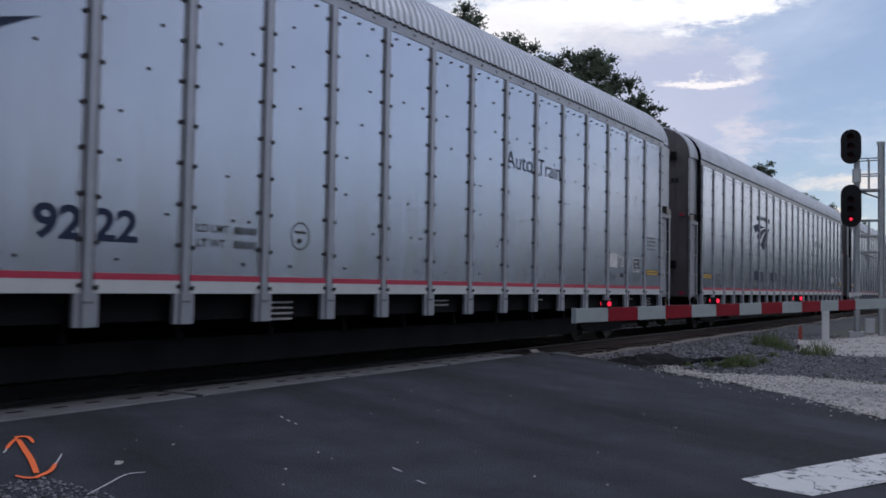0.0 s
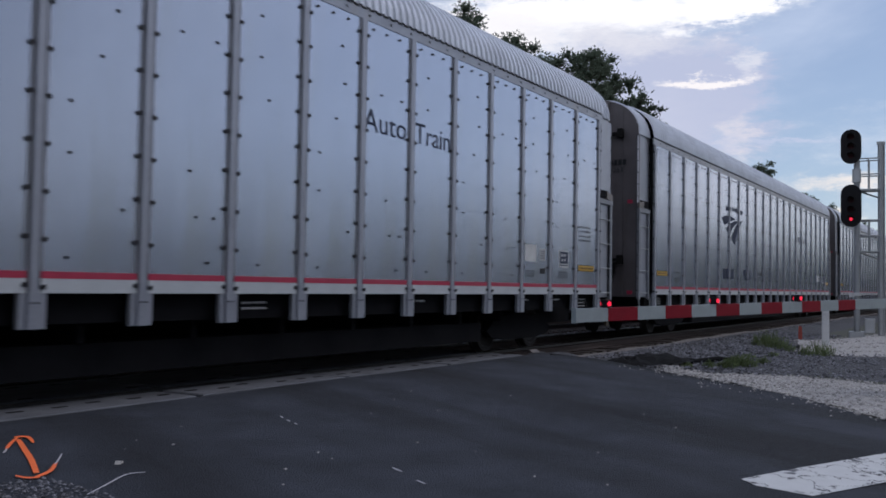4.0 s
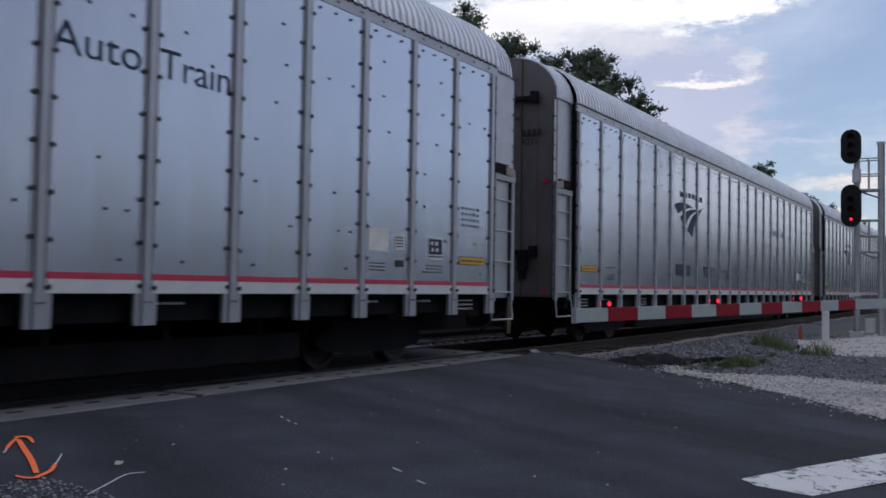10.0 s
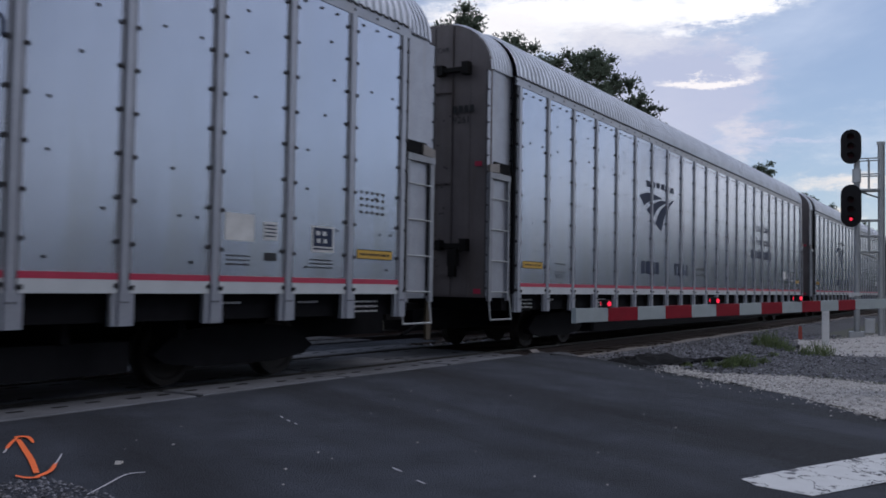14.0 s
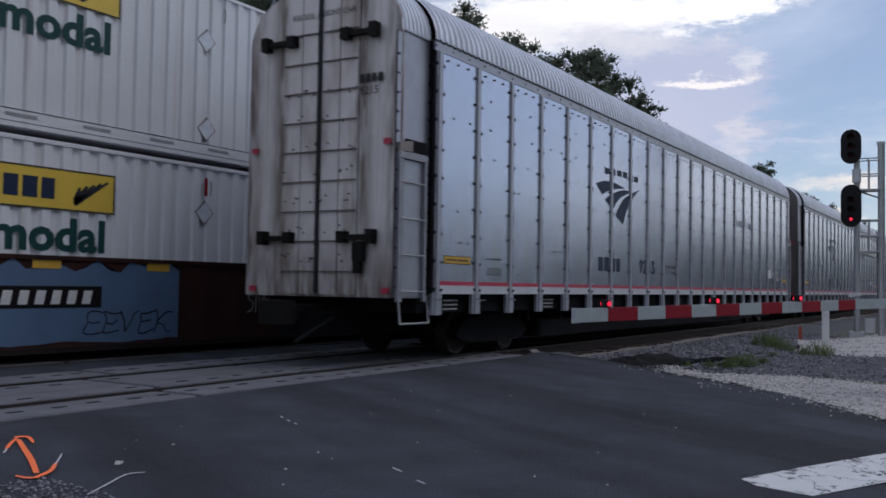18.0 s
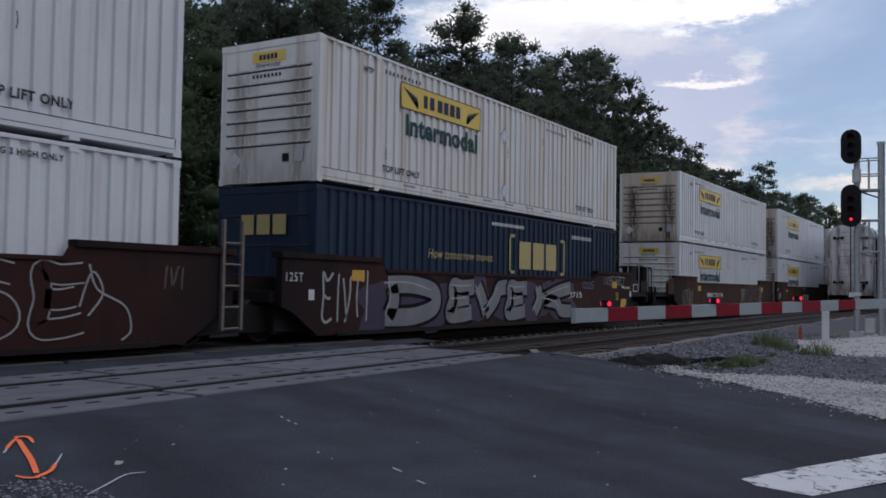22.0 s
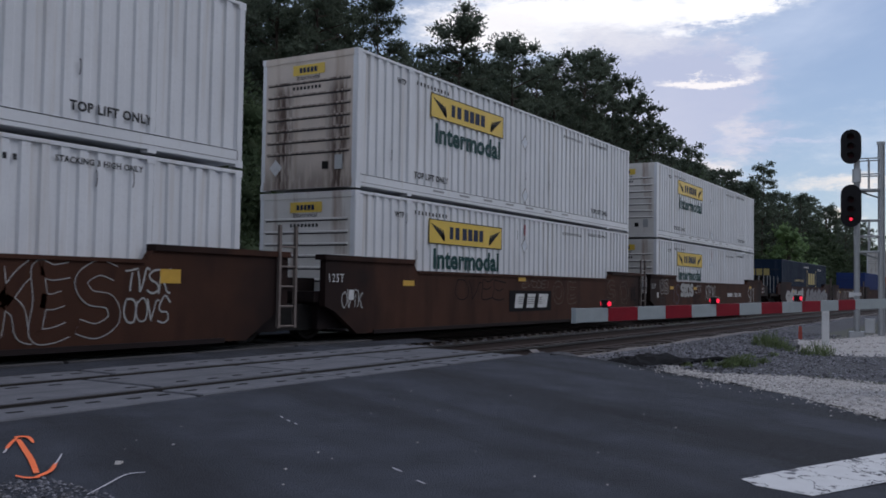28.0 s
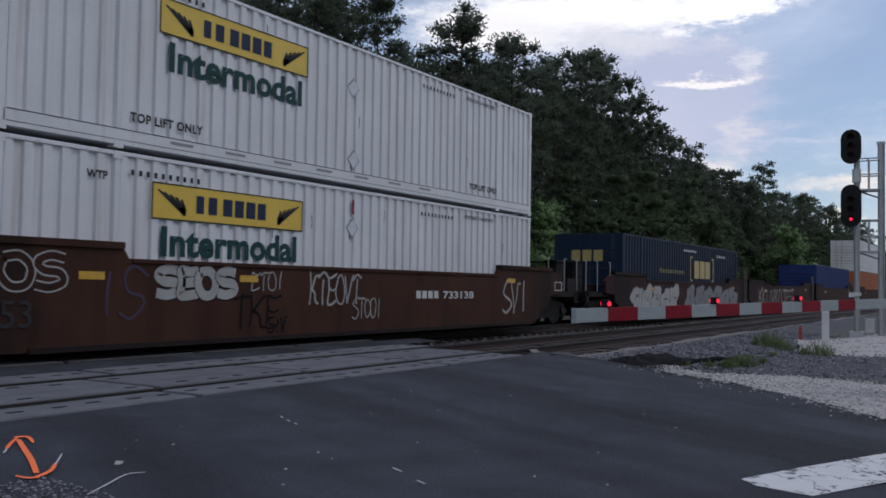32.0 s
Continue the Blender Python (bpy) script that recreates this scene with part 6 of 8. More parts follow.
blue_field("A", 2.2, 7.2, 0.22, 1.44, 2, "pale blue field of spray paint")
tag("A", 5.4, 7.0, 0.35, 0.7, 5, PAINT_BLACK, 21, "thin black scrawl", 0.02)
part("mark_panel", Geo().box(0, 1.75, -0.004, 0, 0, 0.30), PAINT_BLACK, wells["A"], "black number panel", pose(3.98, F_PLATE - 0.006, 0.74))
for k in range(6):
    part("number_bar", flat([(0.02, 0.0), (0.16, 0.0), (0.20, 0.19), (0.06, 0.19)]), WHITE_INK, wells["A"], at=pose(4.12 + 0.25 * k, F_PLATE - 0.014, 0.79))
throw("A", ((TEE, 10.45, 11.65, 0.58, 1.30), (COMB, 11.3, 12.05, 0.55, 1.25), (SNAKE, 11.95, 12.75, 0.52, 1.30), (ARMS, 12.5, 13.2, 0.60, 1.28), (COMB, 13.0, 13.75, 0.58, 1.28), (SNAKE, 13.55, 14.15, 0.58, 1.22), (HOOP, 14.15, 14.5, 0.62, 1.02)), 0.27, 0.09, PAINT_OCHRE, PAINT_BLACK, "ochre bubble graffiti with black outlines")
tag("A", 8.71, 9.34, 1.02, 1.42, 4, PAINT_WHITE, 22, "small pale green-white tag", 0.022)
tag("A", 8.75, 9.30, 0.62, 1.0, 4, PAINT_WHITE, 32, "small pale green-white tag", 0.022)
blue_field("B", 1.8, 7.45, 0.24, 1.05, 5, "pale blue field of spray paint with a lumpy edge")
throw("B", ((SNAKE, 1.95, 3.0, 0.42, 1.34), (ARMS, 3.1, 4.5, 0.40, 1.36), (HOOP, 4.45, 5.3, 0.45, 1.32), (FORK, 5.3, 6.3, 0.40, 1.36), (COMB, 6.3, 7.35, 0.42, 1.34)), 0.44, 0.02, PAINT_BLUE, PAINT_BLUE, "pale blue rounded graffiti shapes", 0.005)
for x, z, dx, dz in ((3.55, 1.15, 0.16, 0.40), (4.2, 0.62, 0.44, 0.26), (4.45, 0.32, 0.16, 0.22), (5.05, 0.84, 0.08, 0.16), (5.66, 0.62, 0.18, 0.22), (5.95, 1.18, 0.10, 0.34), (6.05, 0.40, 0.10, 0.46), (6.65, 0.68, 0.30, 0.18), (3.1, 0.30, 0.14, 0.20)):
    part("bare_patch", flat([(x - dx, z - dz * 0.4), (x - dx * 0.1, z - dz * 0.1), (x + dx * 0.3, z - dz * 0.5), (x + dx, z + dz * 0.5), (x + dx * 0.2, z + dz * 0.15), (x - dx * 0.3, z + dz * 0.4)]), WELL, wells["B"], "bare brown patch between sprayed shapes", pose(0, F_PLATE - 0.0125, 0))
part("mark_bars", bars(1.95, 0.40, 3, 0.22), PAINT_FADED, wells["B"], "faded mark as plain bars", pose(7.25, F_PLATE - 0.012, 0.76))
throw("B", ((SNAKE, 9.40, 10.5, 0.42, 1.30), (COMB, 10.85, 11.65, 0.38, 1.36), (STEM, 11.72, 12.05, 0.40, 1.38), (SNAKE, 12.2, 13.2, 0.42, 1.36), (COMB, 13.45, 14.3, 0.44, 1.32)), 0.26, 0.05, WELL, PAINT_WHITE, "white outlined graffiti shapes")
for pts in (((9.22, 0.24), (9.25, 0.66), (9.55, 0.70)), ((14.35, 1.36), (14.5, 1.0), (15.0, 0.75), (15.12, 0.4), (14.95, 0.25)), ((14.2, 0.75), (14.4, 1.25), (14.6, 0.95), (14.35, 0.62))):
    part("drip_line", stroke(list(pts), 0.03), PAINT_WHITE, wells["B"], "white drip line", pose(0, F_PLATE - 0.012, 0))
tag("B", 15.66, 16.18, 1.02, 1.38, 3, PAINT_FADED, 23, "small ochre and black tag", 0.04)
blob_letters(6, 11.0, 1.15, PAINT_PURPLE, PAINT_PURPLE, wells["C"], 1.3, 0.18, 31, "purple sprayed ground behind graffiti", inset=0.03)
tag("C", 0.0, 1.65, 0.40, 1.40, 5, PAINT_WHITE, 4, "white scribbled graffiti", 0.05)
throw("C", ((BOWL, 2.15, 4.35, 0.36, 1.28), (COMB, 4.75, 6.0, 0.40, 1.30), (FORK, 6.05, 7.75, 0.44, 1.34), (COMB, 7.75, 8.95, 0.42, 1.32), (ARMS, 9.25, 12.1, 0.42, 1.34)), 0.38, 0.17, PAINT_SILVER, PAINT_BLACK, "large silver graffiti shapes with black outlines", 0.012, PAINT_WHITE, 0.14)
tag("C", 14.55, 16.65, 1.26, 1.56, 7, PAINT_WHITE, 6, "thin white scrawl", 0.024)
tag("C", 10.7, 12.5, 1.10, 1.34, 5, PAINT_BLACK, 61, "small dark tag", 0.03)
tag("C", 12.9, 13.8, 1.12, 1.38, 4, PAINT_BLUE, 62, "small pale blue tag", 0.026)
sticker("C", 15.78, 0.74, 0.24, 0.26, YELLOW, "yellow framed data sticker")
sticker("C", 15.81, 0.77, 0.18, 0.20, WELL, "brown middle of a sticker")
sticker("C", 16.61, 1.13, 0.53, 0.07, CREAM_INK, "narrow pale yellow plate")
sticker("C", 17.12, 0.86, 0.17, 0.20, WHITE_INK, "white data sticker")
sticker("C", 16.33, 1.16, 0.23, 0.07, WHITE_INK, "narrow white sticker")
part("diagonal_plate", flat([(16.16, 0.28), (16.28, 0.30), (16.78, 0.61), (16.79, 0.79), (16.29, 0.79)]), YELLOW, wells["C"], "yellow slanted plate", pose(0, F_PLATE - 0.013, 0))
tag("D", -0.1, 1.5, 0.42, 1.17, 5, PAINT_WHITE, 7, "white scribbled tag", 0.025)
tag("D", 9.82, 10.52, 0.92, 1.24, 4, PAINT_WHITE, 8, "pale teal tag", 0.04)
tag("D", 9.85, 10.52, 0.56, 0.88, 3, PAINT_WHITE, 81, "pale teal tag", 0.045)
throw("D", ((SNAKE, 10.65, 11.5, 0.36, 1.36), (ARMS, 11.45, 12.1, 0.36, 1.40), (COMB, 12.05, 12.65, 0.34, 1.40), (SNAKE, 12.75, 13.45, 0.40, 1.38)), 0.20, 0.03, WELL, PAINT_WHITE, "white outlined looping graffiti")
tag("D", 13.56, 14.42, 0.95, 1.34, 4, PAINT_WHITE, 24, "pale blue-white tag", 0.03)
tag("D", 13.56, 14.42, 0.50, 0.88, 4, PAINT_WHITE, 29, "pale blue-white tag", 0.03)
tag("F", -0.6, 0.1, 0.66, 1.0, 4, PAINT_WHITE, 10, "small white tag", 0.028)
tag("F", 3.77, 6.3, 0.80, 1.36, 4, PAINT_BLACK, 101, "faint dark scrawl", 0.03)
tag("F", 7.4, 9.2, 1.12, 1.34, 6, PAINT_FADED, 102, "thin pale scrawl", 0.02)
throw("F", ((HOOP, 9.5, 10.2, 0.72, 1.26), (COMB, 10.5, 11.2, 0.72, 1.26), (SNAKE, 13.75, 14.5, 0.72, 1.36), (HOOP, 14.95, 15.75, 0.68, 1.32)), 0.14, 0.03, WELL, PAINT_FADED, "faint faded outlined letters")
tag("F", 15.98, 16.5, 0.72, 1.2, 3, PAINT_BLACK, 25, "black patch tag", 0.06)
part("mark_panel", Geo().box(0, 2.65, -0.004, 0, 0, 0.56), PAINT_BLACK, wells["F"], "black panel", pose(6.67, F_PLATE - 0.006, 0.48))
for k, (x, w) in enumerate(((6.89, 0.68), (7.61, 0.66), (8.33, 0.78))):
    part("mark_letter", flat([(x + 0.08, 0.57), (x + w - 0.12, 0.57), (x + w, 0.95), (x + 0.16, 0.95)]), WHITE_INK, wells["F"], "white slanted block of a painted mark", pose(0, F_PLATE - 0.014, 0))
for k in range(4):
    part("mark_stripe", bars(1.5, 0.014, 1, 0.0), PAINT_BLACK, wells["F"], at=pose(7.2, F_PLATE - 0.016, 0.68 + 0.055 * k))
throw("G", ((HOOP, 0.02, 0.55, 1.02, 1.46), (SNAKE, 0.55, 1.05, 1.02, 1.46)), 0.10, 0.05, WELL, PAINT_WHITE, "white outlined bubble shapes")
throw("G", ((SNAKE, 2.65, 3.15, 0.92, 1.40), (COMB, 3.1, 3.55, 0.90, 1.40), (HOOP, 3.5, 3.95, 0.90, 1.38), (SNAKE, 3.95, 4.4, 0.92, 1.32)), 0.16, 0.03, PAINT_WHITE, PAINT_BLACK, "dense white bubble graffiti")
tag("G", 6.31, 7.95, 0.74, 1.44, 6, PAINT_WHITE, 13, "white looping tag", 0.045)
tag("G", 7.7, 8.7, 0.45, 0.90, 5, PAINT_WHITE, 113, "pale teal tag", 0.03)
tag("G", 4.75, 5.6, 1.0, 1.36, 4, PAINT_WHITE, 114, "thin pale tag", 0.025)
tag("G", 4.3, 5.5, 0.35, 0.95, 3, PAINT_BLACK, 27, "dark scrawl", 0.045)
tag("G", 5.2, 5.7, 0.25, 0.55, 3, PAINT_BLACK, 127, "dark scrawl", 0.035)
tag("G", 14.2, 15.6, 0.45, 1.3, 3, PAINT_WHITE, 28, "white splashed tag", 0.06)
tag("G", 1.5, 2.4, 0.6, 1.4, 2, PAINT_PURPLE, 128, "dull purple loops", 0.05)
blob_letters(5, 5.4, 1.0, PAINT_WHITE, PAINT_PURPLE, wells["H"], 0.6, 0.30, 14, "white rounded graffiti shapes", slant=0.1)
blob_letters(6, 8.5, 1.0, PAINT_SILVER, PAINT_PURPLE, wells["H"], 7.0, 0.3, 15, "faded silver graffiti")
tag("I", 1.0, 10.5, 0.35, 1.3, 12, PAINT_WHITE, 16, "white scribbled graffiti", 0.08)
for k, x, digits in (("C", 10.21, "723715"), ("D", 3.6, "733138"), ("G", 10.05, "733138")):
    part("wagon_mark", bars(1.0, 0.17, 4), WHITE_INK, wells[k], "white reporting mark as plain bars", pose(x, F_PLATE - 0.020, 0.84))
    part("wagon_number", fitted(digits, 0.17, 1.45, 0.006), WHITE_INK, wells[k], "white wagon number " + digits, pose(x + 1.15, F_PLATE - 0.020, 0.84))
for k in "BCFG":
    part("truck_rating", letters("125T", 0.17, 1.1), WHITE_INK, wells[k], "white lettering reading 125T", pose(-1.0, F_PLATE - 0.012, 1.17))
    sticker(k, -0.36, 0.82, 0.17, 0.2, WHITE_INK, "white data sticker")
part("length_mark", letters("53", 0.38), BLACK_INK, wells["G"], "dark faded number 53", pose(0.07, F_PLATE - 0.012, 0.48))

# Three of the wagons are a lighter, rustier brown.
RUSTY_COPIES = {}
for k in "DFG":
    for ob in wells[k].children_recursive:
        if ob.data and ob.data.materials[0] == WELL:
            if ob.data.name not in RUSTY_COPIES:
                RUSTY_COPIES[ob.data.name] = ob.data.copy()
                RUSTY_COPIES[ob.data.name].materials[0] = WELL_RUST
            ob.data = RUSTY_COPIES[ob.data.name]

# ---- crossing equipment and roadside ----
GATE_TIP, GATE_DIR = Vector((7.20, 3.062, 0.895)), Vector((math.cos(radians(-18.7)), math.sin(radians(-18.7)), 0.0183))


def gate_arm():
    arm = thing("crossing_gate", "lowered crossing gate arm with red and white stripes", "crossing gate", at=Matrix.Translation(GATE_TIP) @ Matrix.Rotation(radians(-18.7), 4, "Z") @ Matrix.Rotation(radians(-1.05), 4, "Y"))
    for i in range(18):
        c = 0.004
        g = Geo().box(i * 0.406, (i + 1) * 0.406 - 0.003, -0.022, 0.022, -0.058, 0.058)
        part("stripe", g, GATE_RED if i % 2 and i < 12 else GATE_WHITE, arm, "red reflective stripe" if i % 2 and i < 12 else "white reflective stripe")
    part("tip_cap", Geo().box(-0.012, 0.0, -0.026, 0.026, -0.064, 0.064), GATE_WHITE, arm)
    for x, lit in ((0.40, True), (2.03, True), (3.60, True)):
        lamp = part("lamp", Geo().box(-0.036, 0.036, -0.034, 0.034, 0.058, 0.126, 0.014), MATT_BLACK, arm, "black lamp housing", pose(x, 0, 0))
        for s in (-1, 1):
            part("lens", Geo().rod((0, s * 0.034, 0.092), (0, s * 0.044, 0.092), 0.021, n=14), LAMP_RED, lamp, "lit red lens")
        part("lamp_foot", Geo().box(-0.022, 0.022, -0.02, 0.02, 0.05, 0.066), MATT_BLACK, lamp)
    part("pivot", Geo().rod((7.2, -0.14, 0), (7.2, 0.14, 0), 0.13, n=16), ALU, arm)
    part("mast", Geo().rod((7.75, 0.1, -1.5), (7.72, 0.1, 3.2), 0.06, n=16), ALU, arm, "aluminium mast")
    part("mechanism", Geo().box(7.15, 7.62, -0.15, 0.35, -0.45, 0.45, 0.03), ALU, arm, "grey mechanism box")
    part("mast_base", Geo().box(7.4, 8.05, -0.2, 0.4, -1.6, -0.95, 0.02), ALU, arm)
    return arm


gate = gate_arm()
def oval(cx, cz, half, height, n=10):
    """Outline of a tall oblong with round ends."""
    pts = [(cx + half * math.cos(math.pi * i / n), cz + height / 2 - half + half * math.sin(math.pi * i / n)) for i in range(n + 1)]
    pts += [(cx - half * math.cos(math.pi * i / n), cz - height / 2 + half - half * math.sin(math.pi * i / n)) for i in range(n + 1)]
    return pts


def signal_mast(x, y, z):
    """A railway colour-light signal; the heads face down the track towards -x."""
    s = thing("railway_signal", "railway signal mast with two black oblong heads, lower lamp red", "railway signal", at=pose(x, y, z, 0, 0, -90 + 4))
    part("pole", Geo().rod((0, 0.10, 0), (0, 0.10, 5.3), 0.085, n=16), ALU, s)
    part("base_plate", Geo().box(-0.22, 0.22, -0.15, 0.35, -0.25, 0.02, 0.03), ALU, s)
    part("junction_box", Geo().box(0.22, 0.50, -0.1, 0.2, 0.0, 0.42, 0.02), ALU, s, "grey junction box")
    part("collar", Geo().box(-0.12, 0.12, -0.05, 0.25, 4.55, 4.95, 0.03), ALU, s)
    part("collar", Geo().box(-0.12, 0.12, -0.05, 0.25, 1.10, 1.20, 0.03), WHITE_POST, s)
    part("number_plate", Geo().box(-0.22, -0.06, -0.02, 0.0, 1.06, 1.2), WHITE_POST, s, "blank white plate")
    for zc, h, lit in ((5.625, 1.05, None), (3.825, 1.29, 0)):
        back = part("signal_head", Geo().prism(oval(-0.14, zc, 0.29, h), 1, -0.22, -0.16), MATT_BLACK, s, "black oblong signal head")
        part("housing", Geo().prism(oval(-0.14, zc, 0.20, h - 0.25), 1, -0.16, 0.05), MATT_BLACK, back)
        for k in range(3):
            zz = zc + (1 - k) * 0.29 - (0.12 if lit == 0 else 0)
            g = Geo()
            for i in range(10):
                a, b = math.pi * (i / 10) - 0.2, math.pi * ((i + 1) / 10) - 0.2 + (0.4 if i == 9 else 0)
                g.add([(-0.14 + 0.11 * math.cos(a), -0.22, zz + 0.11 * math.sin(a)), (-0.14 + 0.11 * math.cos(b), -0.22, zz + 0.11 * math.sin(b)), (-0.14 + 0.10 * math.cos(b), -0.42, zz + 0.10 * math.sin(b)), (-0.14 + 0.10 * math.cos(a), -0.42, zz + 0.10 * math.sin(a))], [(0, 1, 2, 3)])
            part("visor", g, MATT_BLACK, back)
            on = lit == 0 and k == 2
            part("lens", Geo().rod((-0.14, -0.225, zz), (-0.14, -0.235, zz), 0.085 if not on else 0.048, n=16), LAMP_RED if on else LENS_OFF, back, "lit red lens" if on else "unlit lens")
    return s


SIGNAL = (30.5, 3.79, -0.07)
signal_mast(*SIGNAL)


def service_mast(x, y, z):
    """Ladder mast with two railed platforms beside the signal."""
    s = thing("service_mast", "galvanised mast with two small railed service platforms", "mast", at=pose(x, y, z, 0, 0, -90 + 4))
    part("pole", Geo().rod((0, 0, -0.2), (0, 0, 5.8), 0.075, n=14), ALU, s)
    part("pole", Geo().rod((0.10, 0.05, -0.2), (0.10, 0.05, 5.75), 0.03, n=8), ALU, s)
    part("cap", Geo().box(-0.10, 0.14, -0.06, 0.1, 5.76, 5.84), ALU, s)
    for z0 in (4.33, 2.45):
        pl = part("platform", Geo().box(-0.62, -0.05, -0.30, 0.30, z0, z0 + 0.05), ALU, s, "grated platform")
        for px in (-0.60, -0.32):
            for py in (-0.28, 0.28):
                part("rail_post", Geo().rod((px, py, z0), (px, py, z0 + 0.98), 0.022, n=6), ALU, pl)
        for zz in (0.50, 0.98):
            g = Geo()
            for py in (-0.28, 0.28):
                g.rod((-0.60, py, z0 + zz), (0, py, z0 + zz), 0.02, n=6)
            g.rod((-0.60, -0.28, z0 + zz), (-0.60, 0.28, z0 + zz), 0.02, n=6)
            part("guard_rail", g, ALU, pl)
        part("brace", Geo().rod((-0.58, 0, z0), (0, 0, z0 - 0.22), 0.025, n=6), ALU, pl)
    return s


service_mast(30.9, 3.17, -0.1)

post = thing("marker_post", "white flat plastic marker post in gravel", "marker post", at=pose(24.6, 3.77, -0.13, 0, 0, -60))
part("blade", Geo().box(-0.09, 0.09, -0.02, 0.02, -0.2, 0.80, 0.015), WHITE_POST, post)
part("top_label", Geo().box(-0.07, 0.07, -0.024, -0.021, 0.55, 0.74), WHITE_INK, post)


def cantilever():
    """Flashing-light bridge over the far lane, its tip towards the tracks' far end."""
    tip = Vector((16.6, 19.5, 0))
    a = thing("flasher_cantilever", "galvanised truss cantilever with round flashing crossing lamps", "crossing signal", at=pose(tip.x, tip.y, -0.15, 0, 0, 180 - 23.6))
    L = 9.0
    zb, zt = 5.75, 6.95
    for y in (0.0, 0.75):
        part("chord", Geo().rod((0, y, zb), (L, y, zb + 0.1), 0.045, n=10), ALU, a)
    part("chord", Geo().rod((1.1, 0.35, zb + 1.0), (L, 0.35, zb + 1.1), 0.075, n=10), ALU, a)
    part("walkway", Geo().box(0, L, 0.0, 0.75, zb - 0.05, zb - 0.02), ALU, a, "grated walkway")
    for y in (0.0, 0.75):
        part("top_rail", Geo().rod((0, y, zt), (L, y, zt + 0.1), 0.022, n=8), ALU, a)
    for i in range(9):
        x = 0.04 + i * 1.1
        for y in (0.0, 0.75):
            part("rail_post", Geo().rod((x, y, zb), (x, y, zt), 0.025, n=6), ALU, a)
        if i < 8:
            part("diagonal", Geo().rod((x, 0.0, zb), (x + 1.1, 0.35, zb + 1.05), 0.025, n=6), ALU, a)
    part("mast", Geo().rod((L, 0.37, -0.4), (L, 0.37, 7.2), 0.14, n=16), ALU, a)
    for x, lit in ((0.35, False), (1.25, True), (3.5, False), (4.4, False)):
        disc = part("flasher", Geo().rod((x, 0.80, zb + 0.58), (x, 0.84, zb + 0.58), 0.40, n=28), MATT_BLACK, a, "round black flasher backboard")
        part("lens", Geo().rod((x, 0.84, zb + 0.58), (x, 0.90, zb + 0.58), 0.155, n=20), LAMP_HOT if lit else LENS_OFF, disc, "lit amber-red lens" if lit else "unlit red lens")
        g = Geo()
        for i in range(14):
            t0, t1 = math.pi * i / 14 - 0.3, math.pi * (i + 1) / 14 - 0.3 + (0.6 if i == 13 else 0)
            g.add([(x + 0.19 * math.cos(t0), 0.84, zb + 0.58 + 0.19 * math.sin(t0)), (x + 0.19 * math.cos(t1), 0.84, zb + 0.58 + 0.19 * math.sin(t1)), (x + 0.18 * math.cos(t1), 1.12, zb + 0.56 + 0.18 * math.sin(t1)), (x + 0.18 * math.cos(t0), 1.12, zb + 0.56 + 0.18 * math.sin(t0))], [(0, 1, 2, 3)])
        part("visor", g, MATT_BLACK, disc)
    return a


cantilever()

# ---- gravel, weeds and litter ----
def patch(name, upper, lower, label, mat, lift=0.03, nu=24, nv=9):
    """A heaped strip of loose stone between two edges, feathered into the ground."""
    def along(pts, t):
        k = t * (len(pts) - 1)
        i = min(len(pts) - 2, int(k))
        return Vector(pts[i]).lerp(Vector(pts[i + 1]), k - i)
    rows = []
    for j in range(nv + 1):
        row = []
        for i in range(nu + 1):
            p = along(lower, i / nu).lerp(along(upper, i / nu), j / nv)
            edge = min(j, nv - j) / (nv / 2)
            x, y = p.x + 0.10 * noise.noise((p.x * 2, p.y * 2, 9)), p.y + 0.10 * noise.noise((p.x * 2, p.y * 2, 4))
            row.append((x, y, max(ground_z(x, y), road_z(y) if abs(road_offset(x, y) - road_right(y)) < 0.25 else -9) + lift * min(1, edge) + 0.004 + 0.02 * noise.noise((x * 3, y * 3, 2)) * min(1, edge)))
        rows.append(row)
    return thing(name, label, "gravel", geo=Geo().sheet(rows), mat=mat, kind="stuff"), rows


def stones(name, label, mat, count, place, size, seed):
    """Loose angular stones as one scatter."""
    rnd = random.Random(seed)
    g = Geo()
    for _ in range(count):
        x, y, z = place(rnd)
        r = size * rnd.uniform(0.5, 1.3)
        ring = [(x + r * math.cos(a) * rnd.uniform(0.7, 1.2), y + r * math.sin(a) * rnd.uniform(0.7, 1.2), z + r * rnd.uniform(-0.1, 0.25)) for a in (0.3, 1.6, 2.8, 4.1, 5.3)]
        top = (x + rnd.uniform(-0.3, 0.3) * r, y + rnd.uniform(-0.3, 0.3) * r, z + r * rnd.uniform(0.5, 0.95))
        k = rnd.uniform(-0.2, 0.2) * r
        g.add(ring + [top, (x + k, y - k, z - r * 0.3)], [(i, (i + 1) % 5, 5) for i in range(5)] + [((i + 1) % 5, i, 6) for i in range(5)])
    return thing(name, label, "stones", geo=g, mat=mat, kind="stuff")


